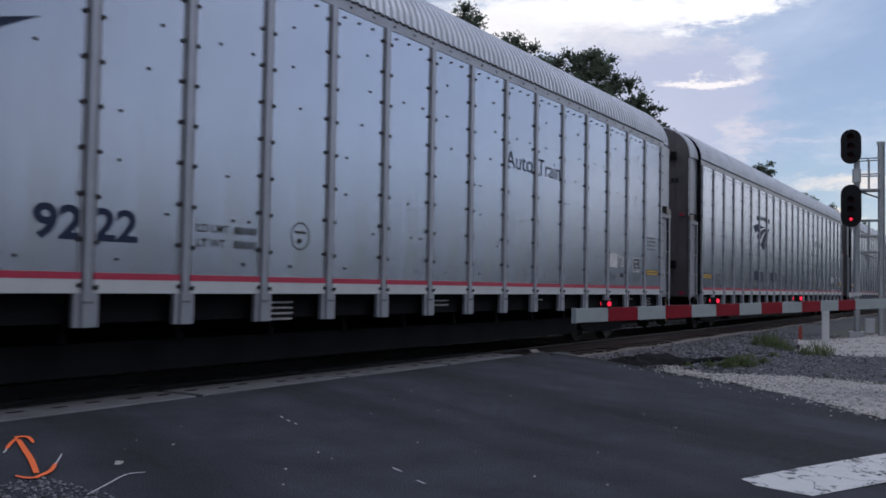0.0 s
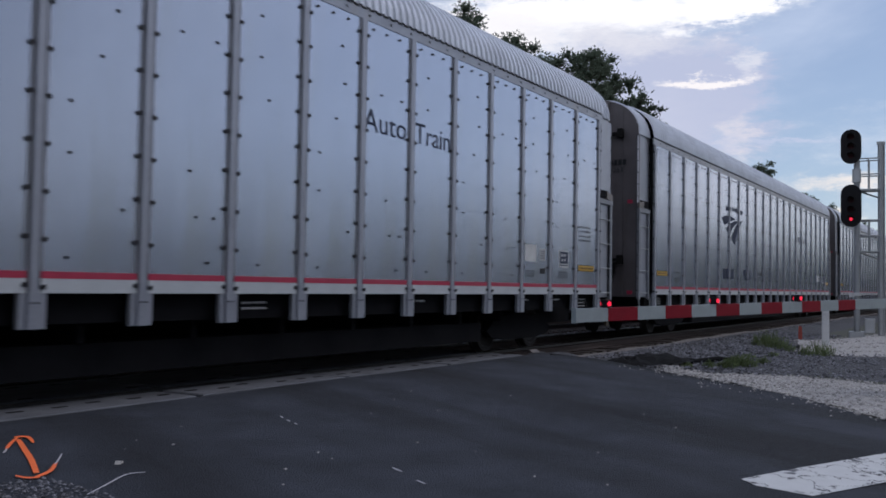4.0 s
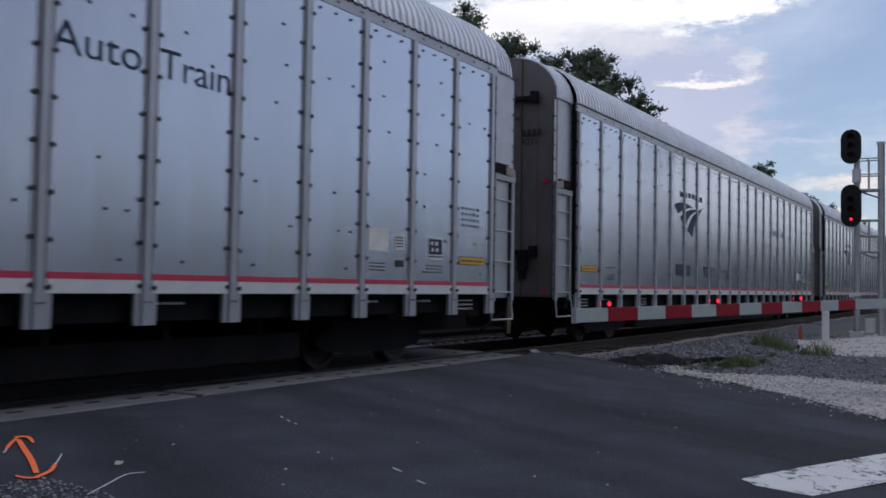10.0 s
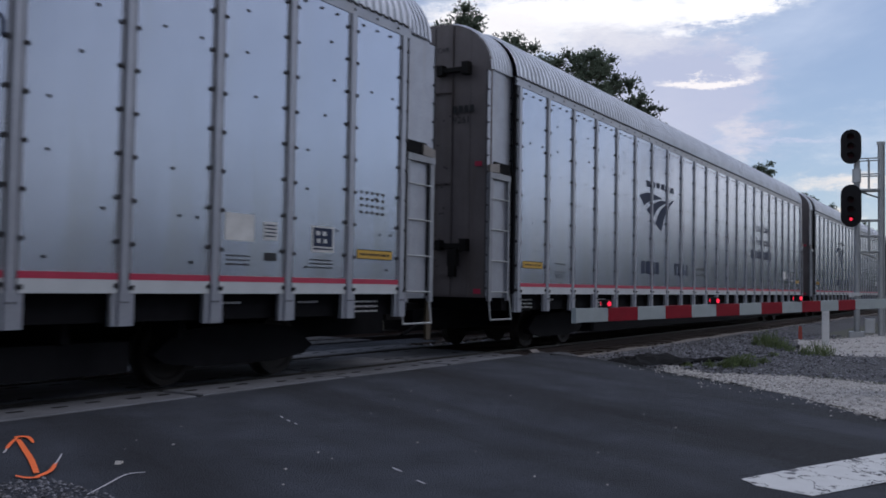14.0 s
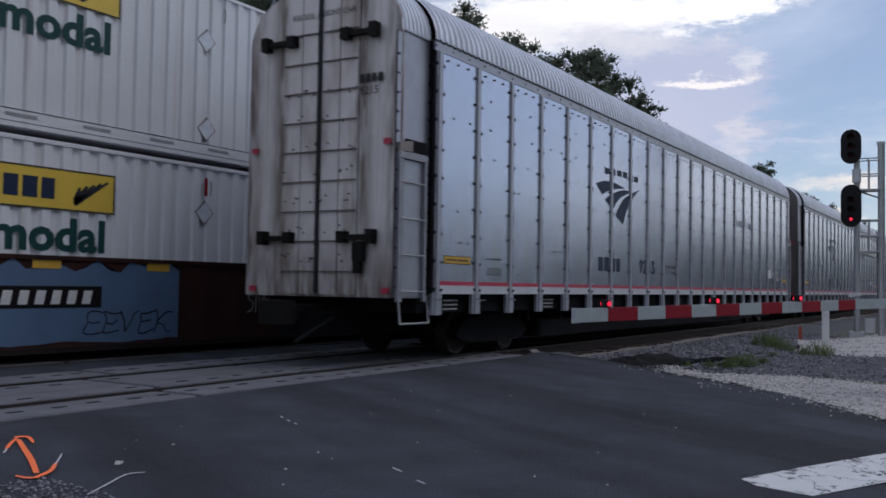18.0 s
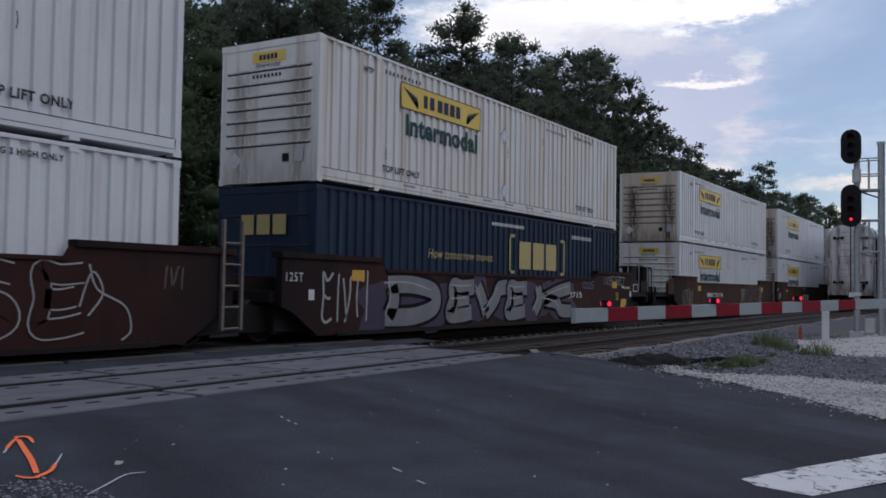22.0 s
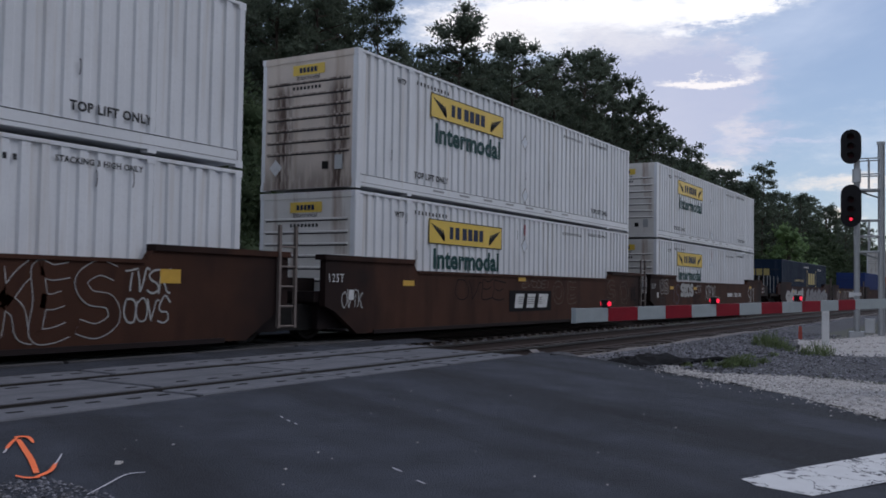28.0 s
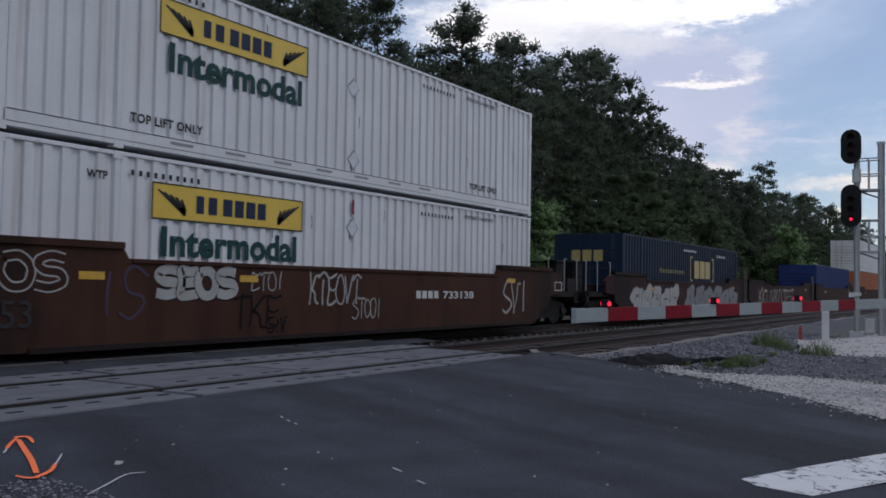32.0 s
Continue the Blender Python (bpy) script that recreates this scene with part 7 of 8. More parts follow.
_, lime_rows = patch("limestone_gravel", ((14.3, 4.55), (15.9, 4.1), (16.3, 2.8), (16.0, 1.5), (15.6, 0.2)), ((13.55, 4.15), (13.1, 3.2), (12.1, 2.05), (11.1, 1.05), (10.3, 0.0)), "strip of white limestone gravel along the asphalt edge", LIME, 0.06)
_, lime_far = patch("limestone_mound", ((27.4, 4.9), (30.5, 4.3), (36, 3.2), (40, 2.0)), ((23.4, 4.2), (22.4, 3.0), (22.2, 2.1), (22.0, 0.6)), "low mound of white limestone gravel by the marker post", LIME, 0.14)
_, grey_far = patch("grey_gravel", ((19.5, 6.2), (24.0, 4.6), (23.0, 2.6), (22.5, 0.4)), ((15.6, 5.6), (16.6, 3.9), (16.6, 2.6), (16.2, 0.3)), "flat stretch of dirty grey gravel", BALLAST, 0.02)


def from_rows(rows, loose):
    def place(rnd):
        p = rows[rnd.randrange(len(rows))][rnd.randrange(len(rows[0]))]
        x, y = p[0] + rnd.gauss(0, loose), p[1] + rnd.gauss(0, loose)
        return x, y, p[2] + 0.005
    return place


stones("limestone_stones", "loose white limestone lumps in the gravel strip", LIME_STONE, 4200, from_rows(lime_rows, 0.10), 0.020, 1)
stones("limestone_stones", "loose white limestone lumps on the mound", LIME_STONE, 900, from_rows(lime_far, 0.15), 0.028, 2)
stones("gravel_stones", "loose grey stones beside the track", STONE, 4200, from_rows(grey_far, 0.25), 0.028, 3)


def shoulder(rnd):
    x, d = 14.4 + rnd.random() ** 1.6 * 34, rnd.random()
    y = 7.1 - d * 1.9
    return x, y, (-0.235 - 0.20 * smooth(0.1, 1.0, d)) + 0.01


def between(rnd):
    return 14.6 + rnd.random() ** 1.5 * 34, rnd.uniform(7.1, 14.2), -0.225


patch("ballast_lip", tuple((x, 7.16) for x in (14.6, 20, 30, 45, 60, 90)), tuple((x, 6.98) for x in (14.6, 20, 30, 45, 60, 90)), "pale dusty lip of stone along the tie ends", PALE_STONE, 0.05, 90, 2)
patch("ballast_shoulder", tuple((x, 7.05) for x in (14.2, 18, 22, 28, 36, 46, 60)), tuple((x, y) for x, y in ((14.6, 6.3), (17.5, 5.4), (21, 5.2), (28, 5.1), (36, 5.1), (46, 5.1), (60, 5.1))), "sloping shoulder of grey crushed granite ballast", BALLAST, 0.03, 60, 8)
stones("ballast_stones", "loose grey granite stones on the track shoulder", STONE, 9000, shoulder, 0.034, 4)
stones("verge_stones", "loose grey granite stones scattered over the verge", STONE, 3600, lambda r: (lambda x, y: (x, y, max(ground_z(x, y), -0.40) + 0.045))(r.uniform(16.5, 32.0), r.uniform(4.4, 6.6)), 0.032, 14)
stones("ballast_stones", "loose grey granite stones between the ties", STONE, 3200, between, 0.04, 5)
stones("shoulder_gravel", "broken asphalt and pale pebbles at the road's edge", STONE, 700, lambda r: (lambda x, y: (x, y, road_z(y) + 0.004))(3.0 + r.random() ** 1.5 * 0.60, 4.3 + r.random() * 0.72), 0.012, 6)
stones("road_grit", "scattered white grit on the asphalt", LIME_STONE, 26, lambda r: (lambda x, y: (x, y, road_z(y) + 0.005))(r.uniform(4.0, 9.5), r.uniform(2.2, 5.8)), 0.011, 7)
stones("edge_grit", "white pebbles spilled on the asphalt edge", LIME_STONE, 70, lambda r: (lambda y: (13.3 - (4.2 - y) * 0.62 - abs(r.gauss(0, 0.35)), y, road_z(y) + 0.006))(r.uniform(0.6, 5.4)), 0.014, 8)


def weed(x, y, size, count, seed, mat=WEED):
    rnd = random.Random(seed)
    g = Geo()
    z0 = ground_z(x, y) + 0.02
    for _ in range(count):
        a, r = rnd.uniform(0, 6.283), size * 0.75 * math.sqrt(rnd.random())
        bx, by = r * math.cos(a), r * math.sin(a)
        h = size * rnd.uniform(0.45, 1.0) * (1 - 0.5 * r / (size * 0.75))
        lx, ly = rnd.uniform(-0.4, 0.4) * h, rnd.uniform(-0.4, 0.4) * h
        w = 0.003 + 0.003 * rnd.random()
        c, s = math.cos(a + 1.2), math.sin(a + 1.2)
        g.add([(bx - w * c, by - w * s, 0), (bx + w * c, by + w * s, 0), (bx + lx * 0.5 + w * c, by + ly * 0.5 + w * s, h * 0.6), (bx + lx, by + ly, h), (bx + lx * 0.5 - w * c, by + ly * 0.5 - w * s, h * 0.6)], [(0, 1, 2, 3, 4)])
        for _k in range(2):
            q = rnd.uniform(0.3, 0.9)
            px, py, pz = bx + lx * q * 0.8, by + ly * q * 0.8, h * q
            e = 0.020 * rnd.uniform(0.6, 1.4)
            g.add([(px, py, pz), (px + e, py + e * 0.4, pz + e * 0.5), (px + 1.6 * e * c, py + 1.6 * e * s, pz + e), (px + e * 0.2, py - e * 0.5, pz + e * 0.6)], [(0, 1, 2, 3)])
    return thing("weed_clump", "green weed clump growing in gravel", "weed", "roadside weeds", pose(x, y, z0), g, mat)


rw = random.Random(5)
for x, y, s, n in ((24.0, 5.0, 0.60, 200), (23.4, 4.75, 0.45, 110), (24.6, 5.25, 0.36, 80), (23.0, 4.4, 0.30, 80), (17.1, 4.6, 0.20, 80), (18.1, 4.35, 0.22, 90), (19.8, 4.5, 0.16, 50), (22.2, 3.55, 0.50, 150), (21.8, 3.75, 0.26, 60), (17.4, 4.35, 0.24, 120), (17.9, 4.15, 0.30, 150), (18.3, 4.5, 0.2, 80), (18.7, 4.0, 0.18, 70), (19.2, 4.6, 0.18, 60), (16.7, 4.9, 0.14, 70), (20.6, 4.2, 0.15, 50), (25.2, 5.3, 0.25, 60)):
    weed(x, y, s, n, rw.randrange(9999))

# A dark length of hose or old fabric lying along the ballast's foot.
def tube(points, r, n=8):
    """One bent tube through the points."""
    rings = []
    for i, p in enumerate(points):
        p = Vector(p)
        d = (Vector(points[min(len(points) - 1, i + 1)]) - Vector(points[max(0, i - 1)])).normalized()
        s = d.cross(Vector((0, 0, 1))).normalized()
        t = s.cross(d)
        rings.append([p + (s * math.cos(6.28319 * k / n) + t * math.sin(6.28319 * k / n)) * r for k in range(n + 1)])
    return Geo().sheet(rings)


pts = [(15.7, 5.75), (16.3, 5.95), (16.9, 5.75), (17.2, 5.35), (17.6, 5.0), (18.2, 4.75), (18.6, 4.55)]
g = tube([(x, y, ground_z(x, y) + 0.06 + 0.03 * (k % 2)) for k, (x, y) in enumerate(pts)], 0.05)
thing("drain_hose", "dirty black hose lying at the foot of the ballast", "hose", geo=g, mat=RUBBER)
rows = []
for a in range(13):
    row = []
    for b in range(9):
        px, py = -0.75 + a * 0.125 + 0.06 * noise.noise((a * 0.9, b * 0.7, 1)), -0.30 + b * 0.07 + 0.05 * noise.noise((a * 0.5, b * 0.9, 5))
        edge = min(1.0, min(a, 12 - a) / 3, min(b, 8 - b) / 2)
        row.append((px, py, 0.015 + edge * (0.05 + 0.07 * noise.noise((a * 0.55, b * 0.8, 3)))))
    rows.append(row)
g = Geo().sheet(rows)
thing("fabric_scrap", "crumpled black fabric scrap on the verge", "scrap", at=pose(16.2, 5.6, ground_z(16.2, 5.6) + 0.03, 4, -3, -25) @ Matrix.Diagonal((1.4, 1.2, 2.2, 1)), geo=g, mat=RUBBER)
g = Geo().prism([(-0.06, 0.0), (0.06, 0.0), (0.04, 0.40), (-0.04, 0.42)], 1, -0.01, 0.01)
thing("marker_flag", "faded red marker board at the track's edge", "marker", at=pose(28.2, 5.0, ground_z(28.2, 5.0), 0, 0, -60), geo=g, mat=CONT_RED)

# Road paint and survey marks.
marking("stop_line", ((6.77, 1.60), (7.43, 1.38), (8.71, 0.89), (10.6, 0.15), (10.35, -0.42), (8.45, 0.33), (6.60, 1.09), (6.63, 1.46)), "worn white stop line on asphalt", "road marking", ROAD_PAINT)


SIGHT = Vector((0.578, 0.816))


def painted(points, width, lift=0.008, deep=1.0, taper=0.55):
    """A sprayed or taped line that tapers towards its ends; deep widens it along the line of the road."""
    g = Geo()
    n = len(points)
    flat_pts = [((x * SIGHT.x + y * SIGHT.y) / deep, x * SIGHT.y - y * SIGHT.x) for x, y in points]
    a, b = [], []
    for i, (x, y) in enumerate(flat_pts):
        x0, y0 = flat_pts[max(0, i - 1)]
        x1, y1 = flat_pts[min(n - 1, i + 1)]
        d = math.hypot(x1 - x0, y1 - y0)
        w = width * ((1 - taper) + taper * math.sin(math.pi * (i + 0.5) / n)) / 2
        nx, ny = -(y1 - y0) / d * w, (x1 - x0) / d * w
        for out, s in ((a, 1), (b, -1)):
            p, q = (x + s * nx) * deep, y + s * ny
            wx, wy = p * SIGHT.x + q * SIGHT.y, p * SIGHT.y - q * SIGHT.x
            out.append((wx, wy, road_z(wy) + lift + 0.012 * noise.noise((wx * 0.4, wy * 0.4, 2.0))))
    return g.sheet([a, b])


def finer(points, k=4):
    """Smooth curve through the points."""
    out, m = [], len(points)
    for i in range(m - 1):
        p0, p1, p2, p3 = points[max(0, i - 1)], points[i], points[i + 1], points[min(m - 1, i + 2)]
        for s in range(k):
            t = s / k
            out.append(tuple(0.5 * (2 * p1[c] + (p2[c] - p0[c]) * t + (2 * p0[c] - 5 * p1[c] + 4 * p2[c] - p3[c]) * t * t + (3 * p1[c] - p0[c] - 3 * p2[c] + p3[c]) * t ** 3) for c in (0, 1)))
    return out + [points[-1]]


arrow = thing("survey_arrow", "bright orange double-headed spray-painted survey arrow", "road marking", geo=painted(finer(((4.16, 6.06), (3.98, 5.72), (3.82, 5.42), (3.62, 5.08))), 0.040, 0.008, 1.8, 0.2), mat=ORANGE_PAINT)
part("arrow_head", painted(finer(((3.88, 5.78), (4.02, 5.94), (4.20, 6.12))), 0.026, 0.012, 2.2), ORANGE_PAINT, arrow)
part("arrow_head", painted(finer(((4.18, 6.14), (4.25, 6.08), (4.15, 5.87))), 0.030, 0.011, 2.2), ORANGE_PAINT, arrow)
part("arrow_head", painted(finer(((3.49, 5.10), (3.50, 5.01), (3.56, 4.96))), 0.020, 0.011, 2.0), ORANGE_PAINT, arrow)
part("arrow_head", painted(finer(((3.52, 4.97), (3.69, 5.05), (3.86, 5.22))), 0.030, 0.012, 2.0), ORANGE_PAINT, arrow)
part("arrow_edge", painted(finer(((3.82, 5.18), (3.92, 5.28), (4.05, 5.42))), 0.012, 0.013, 2.0), WHITE_RIBBON, arrow, "pale faded paint edge")
part("arrow_edge", painted(finer(((3.80, 5.69), (3.85, 5.74), (3.90, 5.80))), 0.014, 0.014), WHITE_RIBBON, arrow)
thing("painted_line", "thin lilac-white painted survey line on asphalt", "road marking", geo=painted(finer(((3.50, 4.45), (3.72, 4.56), (3.97, 4.68), (4.08, 4.64))), 0.012, 0.008, 1.6), mat=WHITE_RIBBON)
for pts in (((6.30, 5.46), (6.26, 5.40)), ((6.20, 5.30), (6.17, 5.24)), ((6.13, 5.16), (6.10, 5.10)), ((5.32, 3.60), (5.26, 3.48)), ((5.12, 3.27), (5.08, 3.18))):
    thing("chalk_dash", "short white scuff on asphalt", "road marking", geo=painted((pts[0], ((pts[0][0] + pts[1][0]) / 2, (pts[0][1] + pts[1][1]) / 2), pts[1]), 0.016), mat=WHITE_RIBBON)
g = Geo().prism([(-0.028, 0.0), (0.028, 0.0), (0.020, 0.016), (-0.01, 0.02)], 1, -0.02, 0.02)
thing("white_pebble", "white stone chip lying on asphalt", "stone", at=pose(4.14, 4.96, road_z(4.96) + 0.004, 0, 0, 30), geo=g, mat=LIME_STONE)

# ---- trees ----



def clump(rnd, g, c, rx, rz, leaves, size, core_size=0.39):
    """A dense lumpy tuft: a rough core with short leaf or needle blades standing out of it."""
    ring = [(0, 0, 1)] + [(0.894 * math.cos(1.2566 * i), 0.894 * math.sin(1.2566 * i), 0.447) for i in range(5)] + [(0.894 * math.cos(1.2566 * i + 0.6283), 0.894 * math.sin(1.2566 * i + 0.6283), -0.447) for i in range(5)] + [(0, 0, -1)]
    turn = rnd.uniform(0, 6.283)
    ct, st = math.cos(turn), math.sin(turn)
    core = []
    for x, y, z in ring:
        k = rnd.uniform(core_size - 0.11, core_size + 0.11)
        core.append((c[0] + (x * ct - y * st) * rx * k, c[1] + (x * st + y * ct) * rx * k, c[2] + z * rz * k))
    faces = [(0, 1 + i, 1 + (i + 1) % 5) for i in range(5)] + [(1 + i, 6 + i, 1 + (i + 1) % 5) for i in range(5)] + [(6 + i, 6 + (i + 1) % 5, 1 + (i + 1) % 5) for i in range(5)] + [(11, 6 + (i + 1) % 5, 6 + i) for i in range(5)]
    g.add(core, faces)
    for _ in range(round(leaves * (rx / 0.65) ** 2)):
        v = Vector((rnd.gauss(0, 1), rnd.gauss(0, 1), rnd.gauss(0.15, 1))).normalized()
        k = rnd.uniform(0.30, 1.05)
        p = Vector((c[0] + v.x * rx * k, c[1] + v.y * rx * k, c[2] + v.z * rz * k))
        a = (v + Vector((rnd.uniform(-0.9, 0.9), rnd.uniform(-0.9, 0.9), rnd.uniform(-0.6, 0.9)))).normalized() * size * rnd.uniform(0.6, 1.3)
        b = a.orthogonal().normalized() * size * rnd.uniform(0.28, 0.5)
        b.rotate(Matrix.Rotation(rnd.uniform(0, 6.28), 3, a))
        g.add([p - a * 0.6, p + b, p + a, p - b], [(0, 1, 2, 3)])


def pine_meshes(seed, height, leaves, size):
    """Tapered trunk, limbs, and a rounded crown of dense needle tufts with gaps between the limbs."""
    rnd = random.Random(seed)
    t, c = Geo(), Geo()
    lean = (rnd.uniform(-0.5, 0.5), rnd.uniform(-0.5, 0.5))
    pts = [Vector((lean[0] * (k / 6) ** 2, lean[1] * (k / 6) ** 2, height * 0.95 * k / 6)) for k in range(7)]
    for i in range(6):
        t.rod(pts[i], pts[i + 1], 0.20 * (1 - i / 7), 0.20 * (1 - (i + 1) / 7), n=7)
    start = height * rnd.uniform(0.30, 0.40)
    wide = rnd.uniform(1.05, 1.55)
    z, ang = start, rnd.uniform(0, 6.283)
    while z < height * 0.94:
        k = (z - start) / (height - start)
        reach = (0.35 + wide * math.sqrt(max(0.0, 1 - ((k - 0.42) / 0.62) ** 2))) * rnd.uniform(0.6, 1.15)
        ang += 2.4 + rnd.uniform(-0.5, 0.5)
        base = Vector((lean[0] * (z / height) ** 2, lean[1] * (z / height) ** 2, z))
        tip = base + Vector((math.cos(ang) * reach, math.sin(ang) * reach, reach * rnd.uniform(0.10, 0.55)))
        t.rod(base, tip, 0.05, 0.012, n=4)
        for q in (0.55, 1.0):
            p = base.lerp(tip, q) + Vector((rnd.uniform(-0.25, 0.25), rnd.uniform(-0.25, 0.25), rnd.uniform(0.0, 0.28)))
            r = rnd.uniform(0.42, 0.74)
            clump(rnd, c, p, r, r * rnd.uniform(0.55, 0.8), leaves, size)
        z += height * rnd.uniform(0.012, 0.019)
    for _ in range(4):
        clump(rnd, c, (lean[0] + rnd.uniform(-0.6, 0.6), lean[1] + rnd.uniform(-0.6, 0.6), height * rnd.uniform(0.92, 0.965)), 0.6, 0.48, leaves, size)
    return t.mesh("trunk", BARK), c.mesh("crown", PINE, True)


def oak_meshes(seed, height, leaves, size, core_size=0.39):
    rnd = random.Random(seed)
    t, c = Geo(), Geo()
    t.rod((0, 0, 0), (0.1, 0, height * 0.5), 0.16, 0.10, n=7)
    for _ in range(30):
        ang, up = rnd.uniform(0, 6.283), rnd.uniform(0.02, 1.0)
        reach = height * 0.34 * math.sin(math.pi * (0.25 + 0.71 * up)) * rnd.uniform(0.55, 1.1)
        tip = Vector((math.cos(ang) * reach, math.sin(ang) * reach, height * (0.08 + 0.88 * up)))
        t.rod((0.05, 0, min(tip.z * 0.7, height * 0.5)), tip, 0.05, 0.012, n=5)
        for q in range(3):
            p = tip * rnd.uniform(0.78, 1.0) + Vector((rnd.uniform(-0.5, 0.5), rnd.uniform(-0.5, 0.5), rnd.uniform(-0.4, 0.4)))
            r = height * rnd.uniform(0.09, 0.135)
            clump(rnd, c, p, r, r * 0.8, leaves, size, core_size)
    return t.mesh("trunk", BARK), c.mesh("crown", OAK, True)


PINE_HEIGHTS = (15.5, 17.0, 14.0, 16.2, 12.5, 18.0)
PINES = [pine_meshes(100 + i, h, 150, 0.108) for i, h in enumerate(PINE_HEIGHTS)]
FAR_PINES = [pine_meshes(100 + i, h, 42, 0.205) for i, h in enumerate(PINE_HEIGHTS)]
DISTANT_PINES = [pine_meshes(100 + i, h, 9, 0.28) for i, h in enumerate(PINE_HEIGHTS)]
OAKS = [oak_meshes(200 + i, h, 85, 0.095) for i, h in enumerate((7.0, 5.2, 9.0))]
FAR_OAKS = [oak_meshes(210 + i, h, 12, 0.22) for i, h in enumerate((7.0, 5.2, 9.0))]


THICKET = [oak_meshes(220 + i, h, 3, 0.6, 0.8) for i, h in enumerate((7.0, 8.0))]


def tree(kind, meshes, x, y, s, turn):
    t = thing(kind, "tall dark green pine tree with a bare lower trunk" if kind == "pine_tree" else "dark green broad-leaved tree at the wood's edge", "tree", "trees along the line", pose(x, y, -0.5, 0, 0, turn) @ Matrix.Diagonal((s, s, s, 1)))
    part("trunk", meshes[0], BARK, t)
    part("crown", meshes[1], PINE if kind == "pine_tree" else OAK, t)
    return t


rt = random.Random(77)
# Height of the wood's edge along the line.
WOOD_TOPS = ((-60, 12.0), (10, 10.0), (19, 10.6), (24, 12.0), (30, 14.6), (34, 14.2), (40, 15.0), (46, 15.4), (58, 17.2), (62, 17.0), (66, 16.4), (71, 15.2), (76, 15.0), (82, 14.7), (91, 13.5), (97, 14.0), (111, 14.6), (132, 15.4), (150, 16.2), (170, 15.6), (300, 15.4))


def wood_top(x):
    for (a, p), (b, q) in zip(WOOD_TOPS, WOOD_TOPS[1:]):
        if a <= x <= b:
            return p + (q - p) * (x - a) / (b - a)
    return 13.0


def wood_row(x0, x1, y0, y1, step, share, fine_to=0.0, spread=0.07, even=0.0):
    """A row of pines along the line; share is their part of the height of the wood's edge, seen from the road."""
    x = x0
    while x < x1:
        y, k = rt.uniform(y0, y1), rt.randrange(6)
        top = (even or wood_top(x * 24 / abs(y)) * abs(y) / 24) * share * rt.uniform(1 - spread, 1.02)
        meshes = PINES if x < fine_to else (FAR_PINES if 0 < y < 32 and x < (112 if y > 27 else 180) else DISTANT_PINES)
        tree("pine_tree", meshes[k], x, y, top / PINE_HEIGHTS[k], rt.uniform(0, 360))
        x += rt.uniform(0.75, 1.25) * step


# The pines of the wood's edge that stand out against the sky: place along the line and height.
for i, (x, top) in enumerate(((12.0, 11.0), (15.0, 10.6), (17.6, 11.2), (20.3, 10.8), (22.6, 11.4), (24.8, 12.6), (26.8, 14.0), (29.0, 15.0), (31.2, 14.6), (33.6, 15.2), (39.4, 15.7), (43.6, 13.6), (46.6, 16.1), (50.2, 15.2), (53.2, 16.6), (56.0, 17.9), (59.2, 18.0), (62.6, 17.2), (66.4, 16.5), (70.6, 15.2), (76.0, 15.2), (81.6, 15.0), (87.0, 13.6), (91.5, 13.8), (97.0, 14.4), (104.0, 13.8), (104.5, 14.0), (111.0, 17.0), (36.6, 12.6))):
    k = (i * 5 + 2) % 6
    tree("pine_tree", PINES[k] if x < 62 else FAR_PINES[k], x, 24 + rt.uniform(-0.5, 0.5), (top - 0.05) / PINE_HEIGHTS[k], rt.uniform(0, 360))
wood_row(8, 36, 25.2, 27, 2.6, 0.97, 0, 0.15)
wood_row(112, 240, 23, 27, 7.0, 1.0)
wood_row(12, 130, 27.5, 31, 3.6, 0.92, 0, 0.16)
wood_row(14, 150, 33, 38, 7.5, 0.80, 0, 0.3)
x = 6.0
while x < 230:
    tree("broadleaf_tree", (OAKS if x < 30 else FAR_OAKS)[rt.randrange(3)], x, rt.uniform(20.5, 23.0), rt.uniform(0.75, 1.2), rt.uniform(0, 360))
    x += rt.uniform(1.5, 2.5) if x < 80 else rt.uniform(4, 7)
x = 6.0
while x < 90:
    tree("broadleaf_tree", FAR_OAKS[rt.randrange(3)], x, rt.uniform(26, 33), rt.uniform(0.9, 1.35), rt.uniform(0, 360))
    x += rt.uniform(2.0, 3.2)
x = 96.0
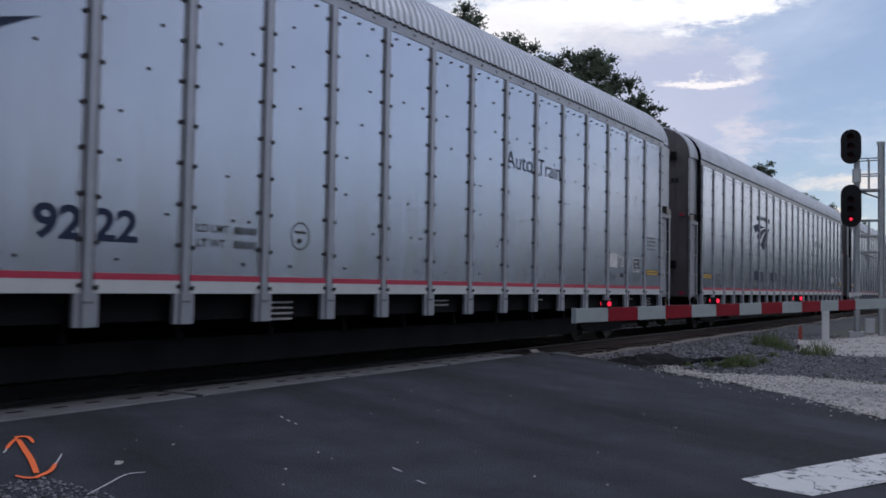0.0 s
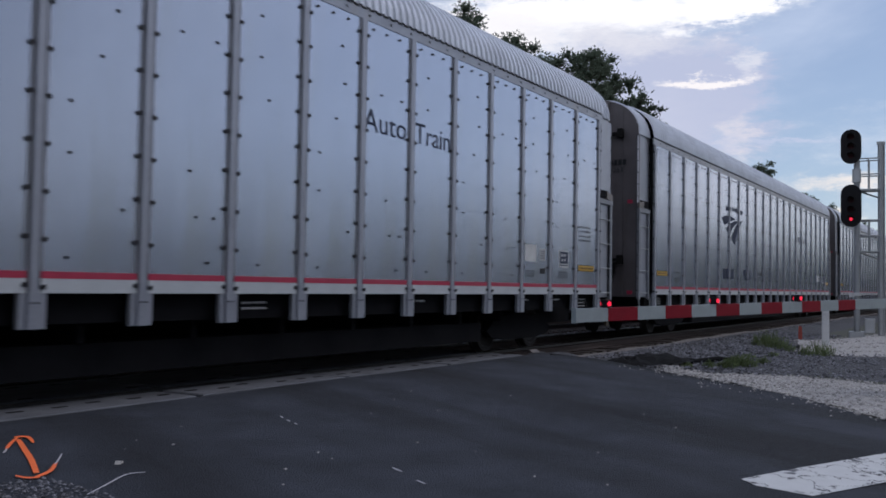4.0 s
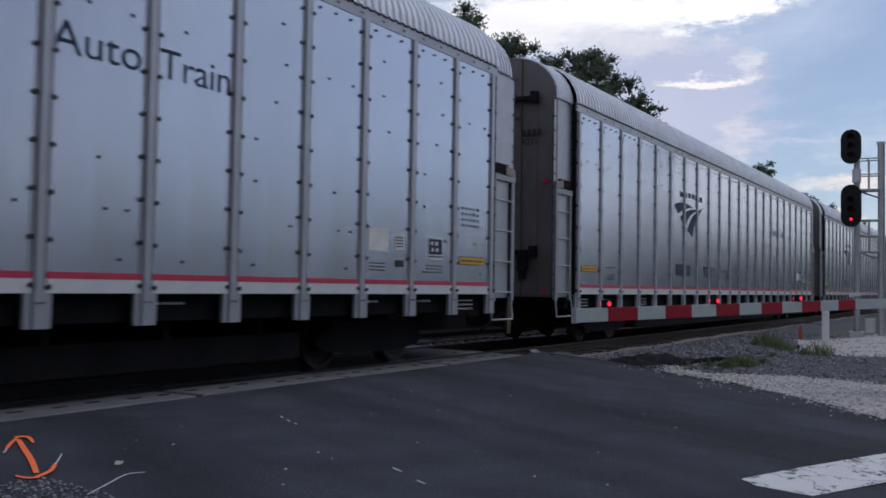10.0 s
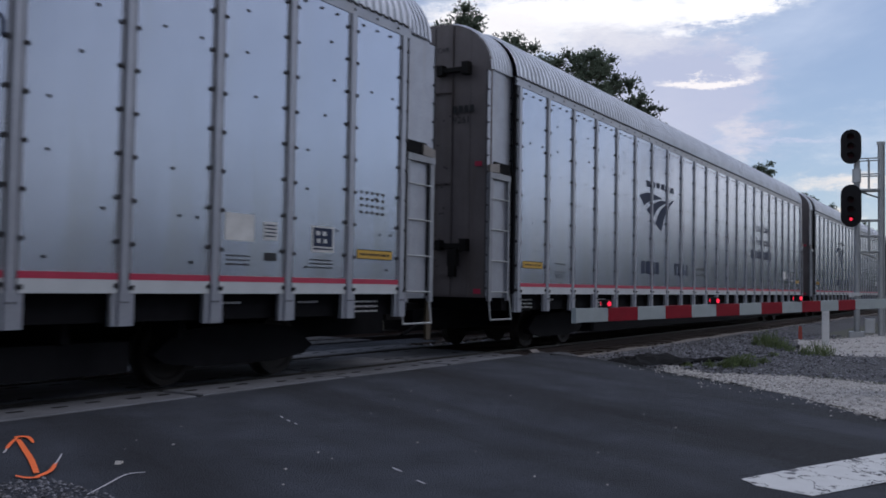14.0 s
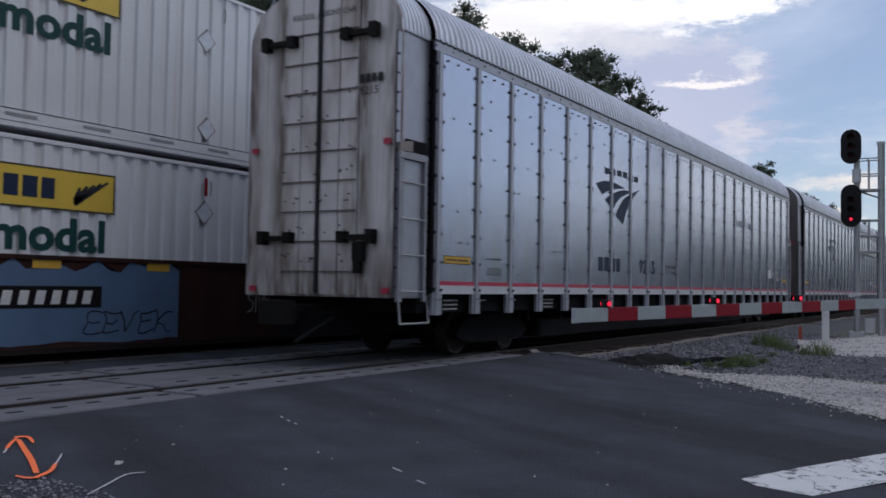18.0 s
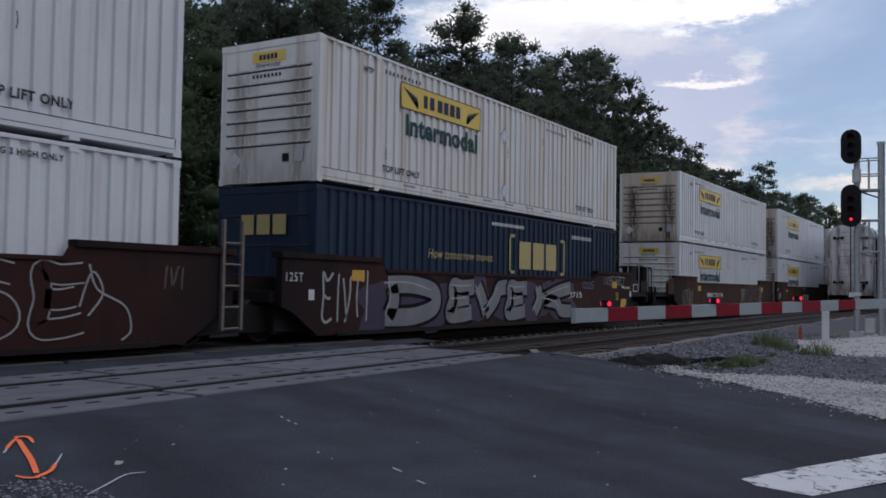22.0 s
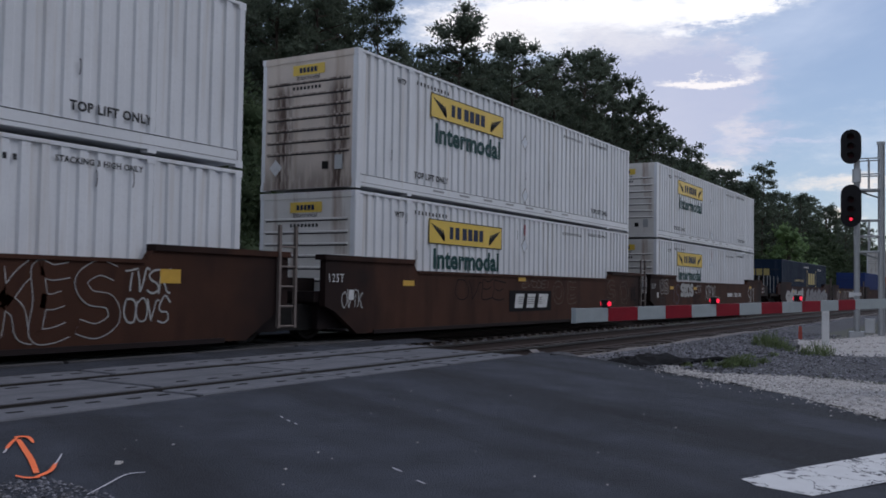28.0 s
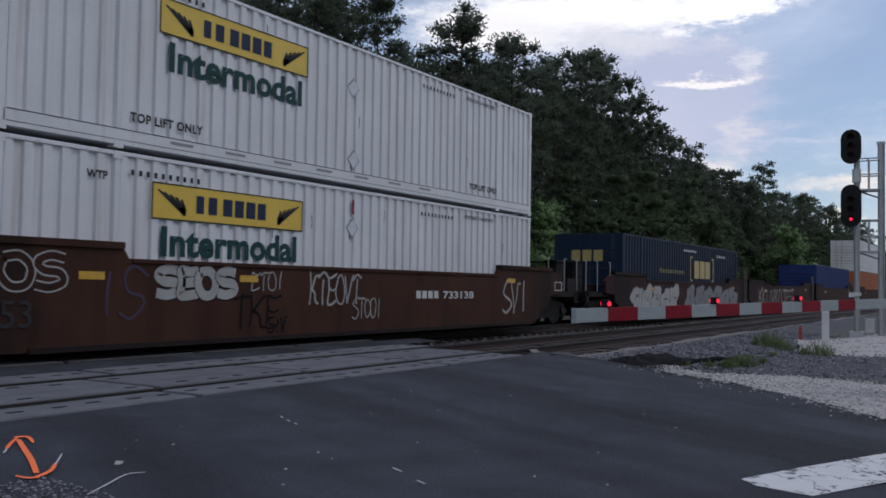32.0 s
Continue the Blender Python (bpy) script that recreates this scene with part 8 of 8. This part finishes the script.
while x < 280:
    tree("broadleaf_tree", THICKET[rt.randrange(2)], x, rt.uniform(26.5, 30), rt.uniform(1.3, 1.75), rt.uniform(0, 360))
    x += rt.uniform(3.0, 4.6)
bush = thing("broadleaf_tree", "fresh light green broad-leaved tree at the wood's foot", "tree", "trees along the line", pose(100.5, 19.0, -0.5) @ Matrix.Diagonal((1.30, 1.30, 1.30, 1)))
part("trunk", FAR_OAKS[0][0], BARK, bush)
fresh = FAR_OAKS[0][1].copy()
fresh.materials[0] = BRIGHT_LEAF
part("crown", fresh, BRIGHT_LEAF, bush)
copy_thing(bush, pose(104.2, 19.3, -0.5, 0, 0, 70) @ Matrix.Diagonal((0.86, 0.86, 0.86, 1)))
copy_thing(bush, pose(41.5, 19.4, -0.5, 0, 0, 140) @ Matrix.Diagonal((0.68, 0.68, 0.68, 1)))
# The wood on the near side of the line, which shines in the wagons.
wood_row(10, 50, -37, -31, 3.8, 1.0, 0, 0.25, 9.0)
wood_row(50, 120, -37, -31, 3.8, 1.0, 0, 0.2, 12.5)
wood_row(-34, 9, -38, -32, 4.0, 1.0, 0, 0.2, 11.0)
wood_row(120, 420, -37, -31, 11.0, 1.0, 0, 0.2, 15.5)
x = -30.0
while x < 110:
    tree("broadleaf_tree", THICKET[rt.randrange(2)], x, rt.uniform(-32, -27), rt.uniform(0.5, 0.85), rt.uniform(0, 360))
    x += rt.uniform(2.5, 4.5)
while x < 420:
    tree("broadleaf_tree", THICKET[rt.randrange(2)], x, rt.uniform(-32, -27), rt.uniform(1.3, 1.7), rt.uniform(0, 360))
    x += rt.uniform(5.5, 7.5)

# ---- the trains roll ----
def motions():
    times = [float(i) for i in range(33)]
    for car, x in rack_cars:
        walk(car, [(t, pose(x + rack_run(t), TRACK_NEAR, 0)) for t in times])
    for ob, u, y, z in stack_things:
        walk(ob, [(t, pose(u + stack_run(t), y, z)) for t in times])
    # The far train's wheels roll; a row every fifteenth of a second.
    turns = [i / 15 for i in range(481)]
    for w, x in wheelsets:
        walk(w, [(t, pose(x, 0, 0.47, 0, math.degrees(stack_run(t) / 0.47), 0)) for t in turns])


motions()
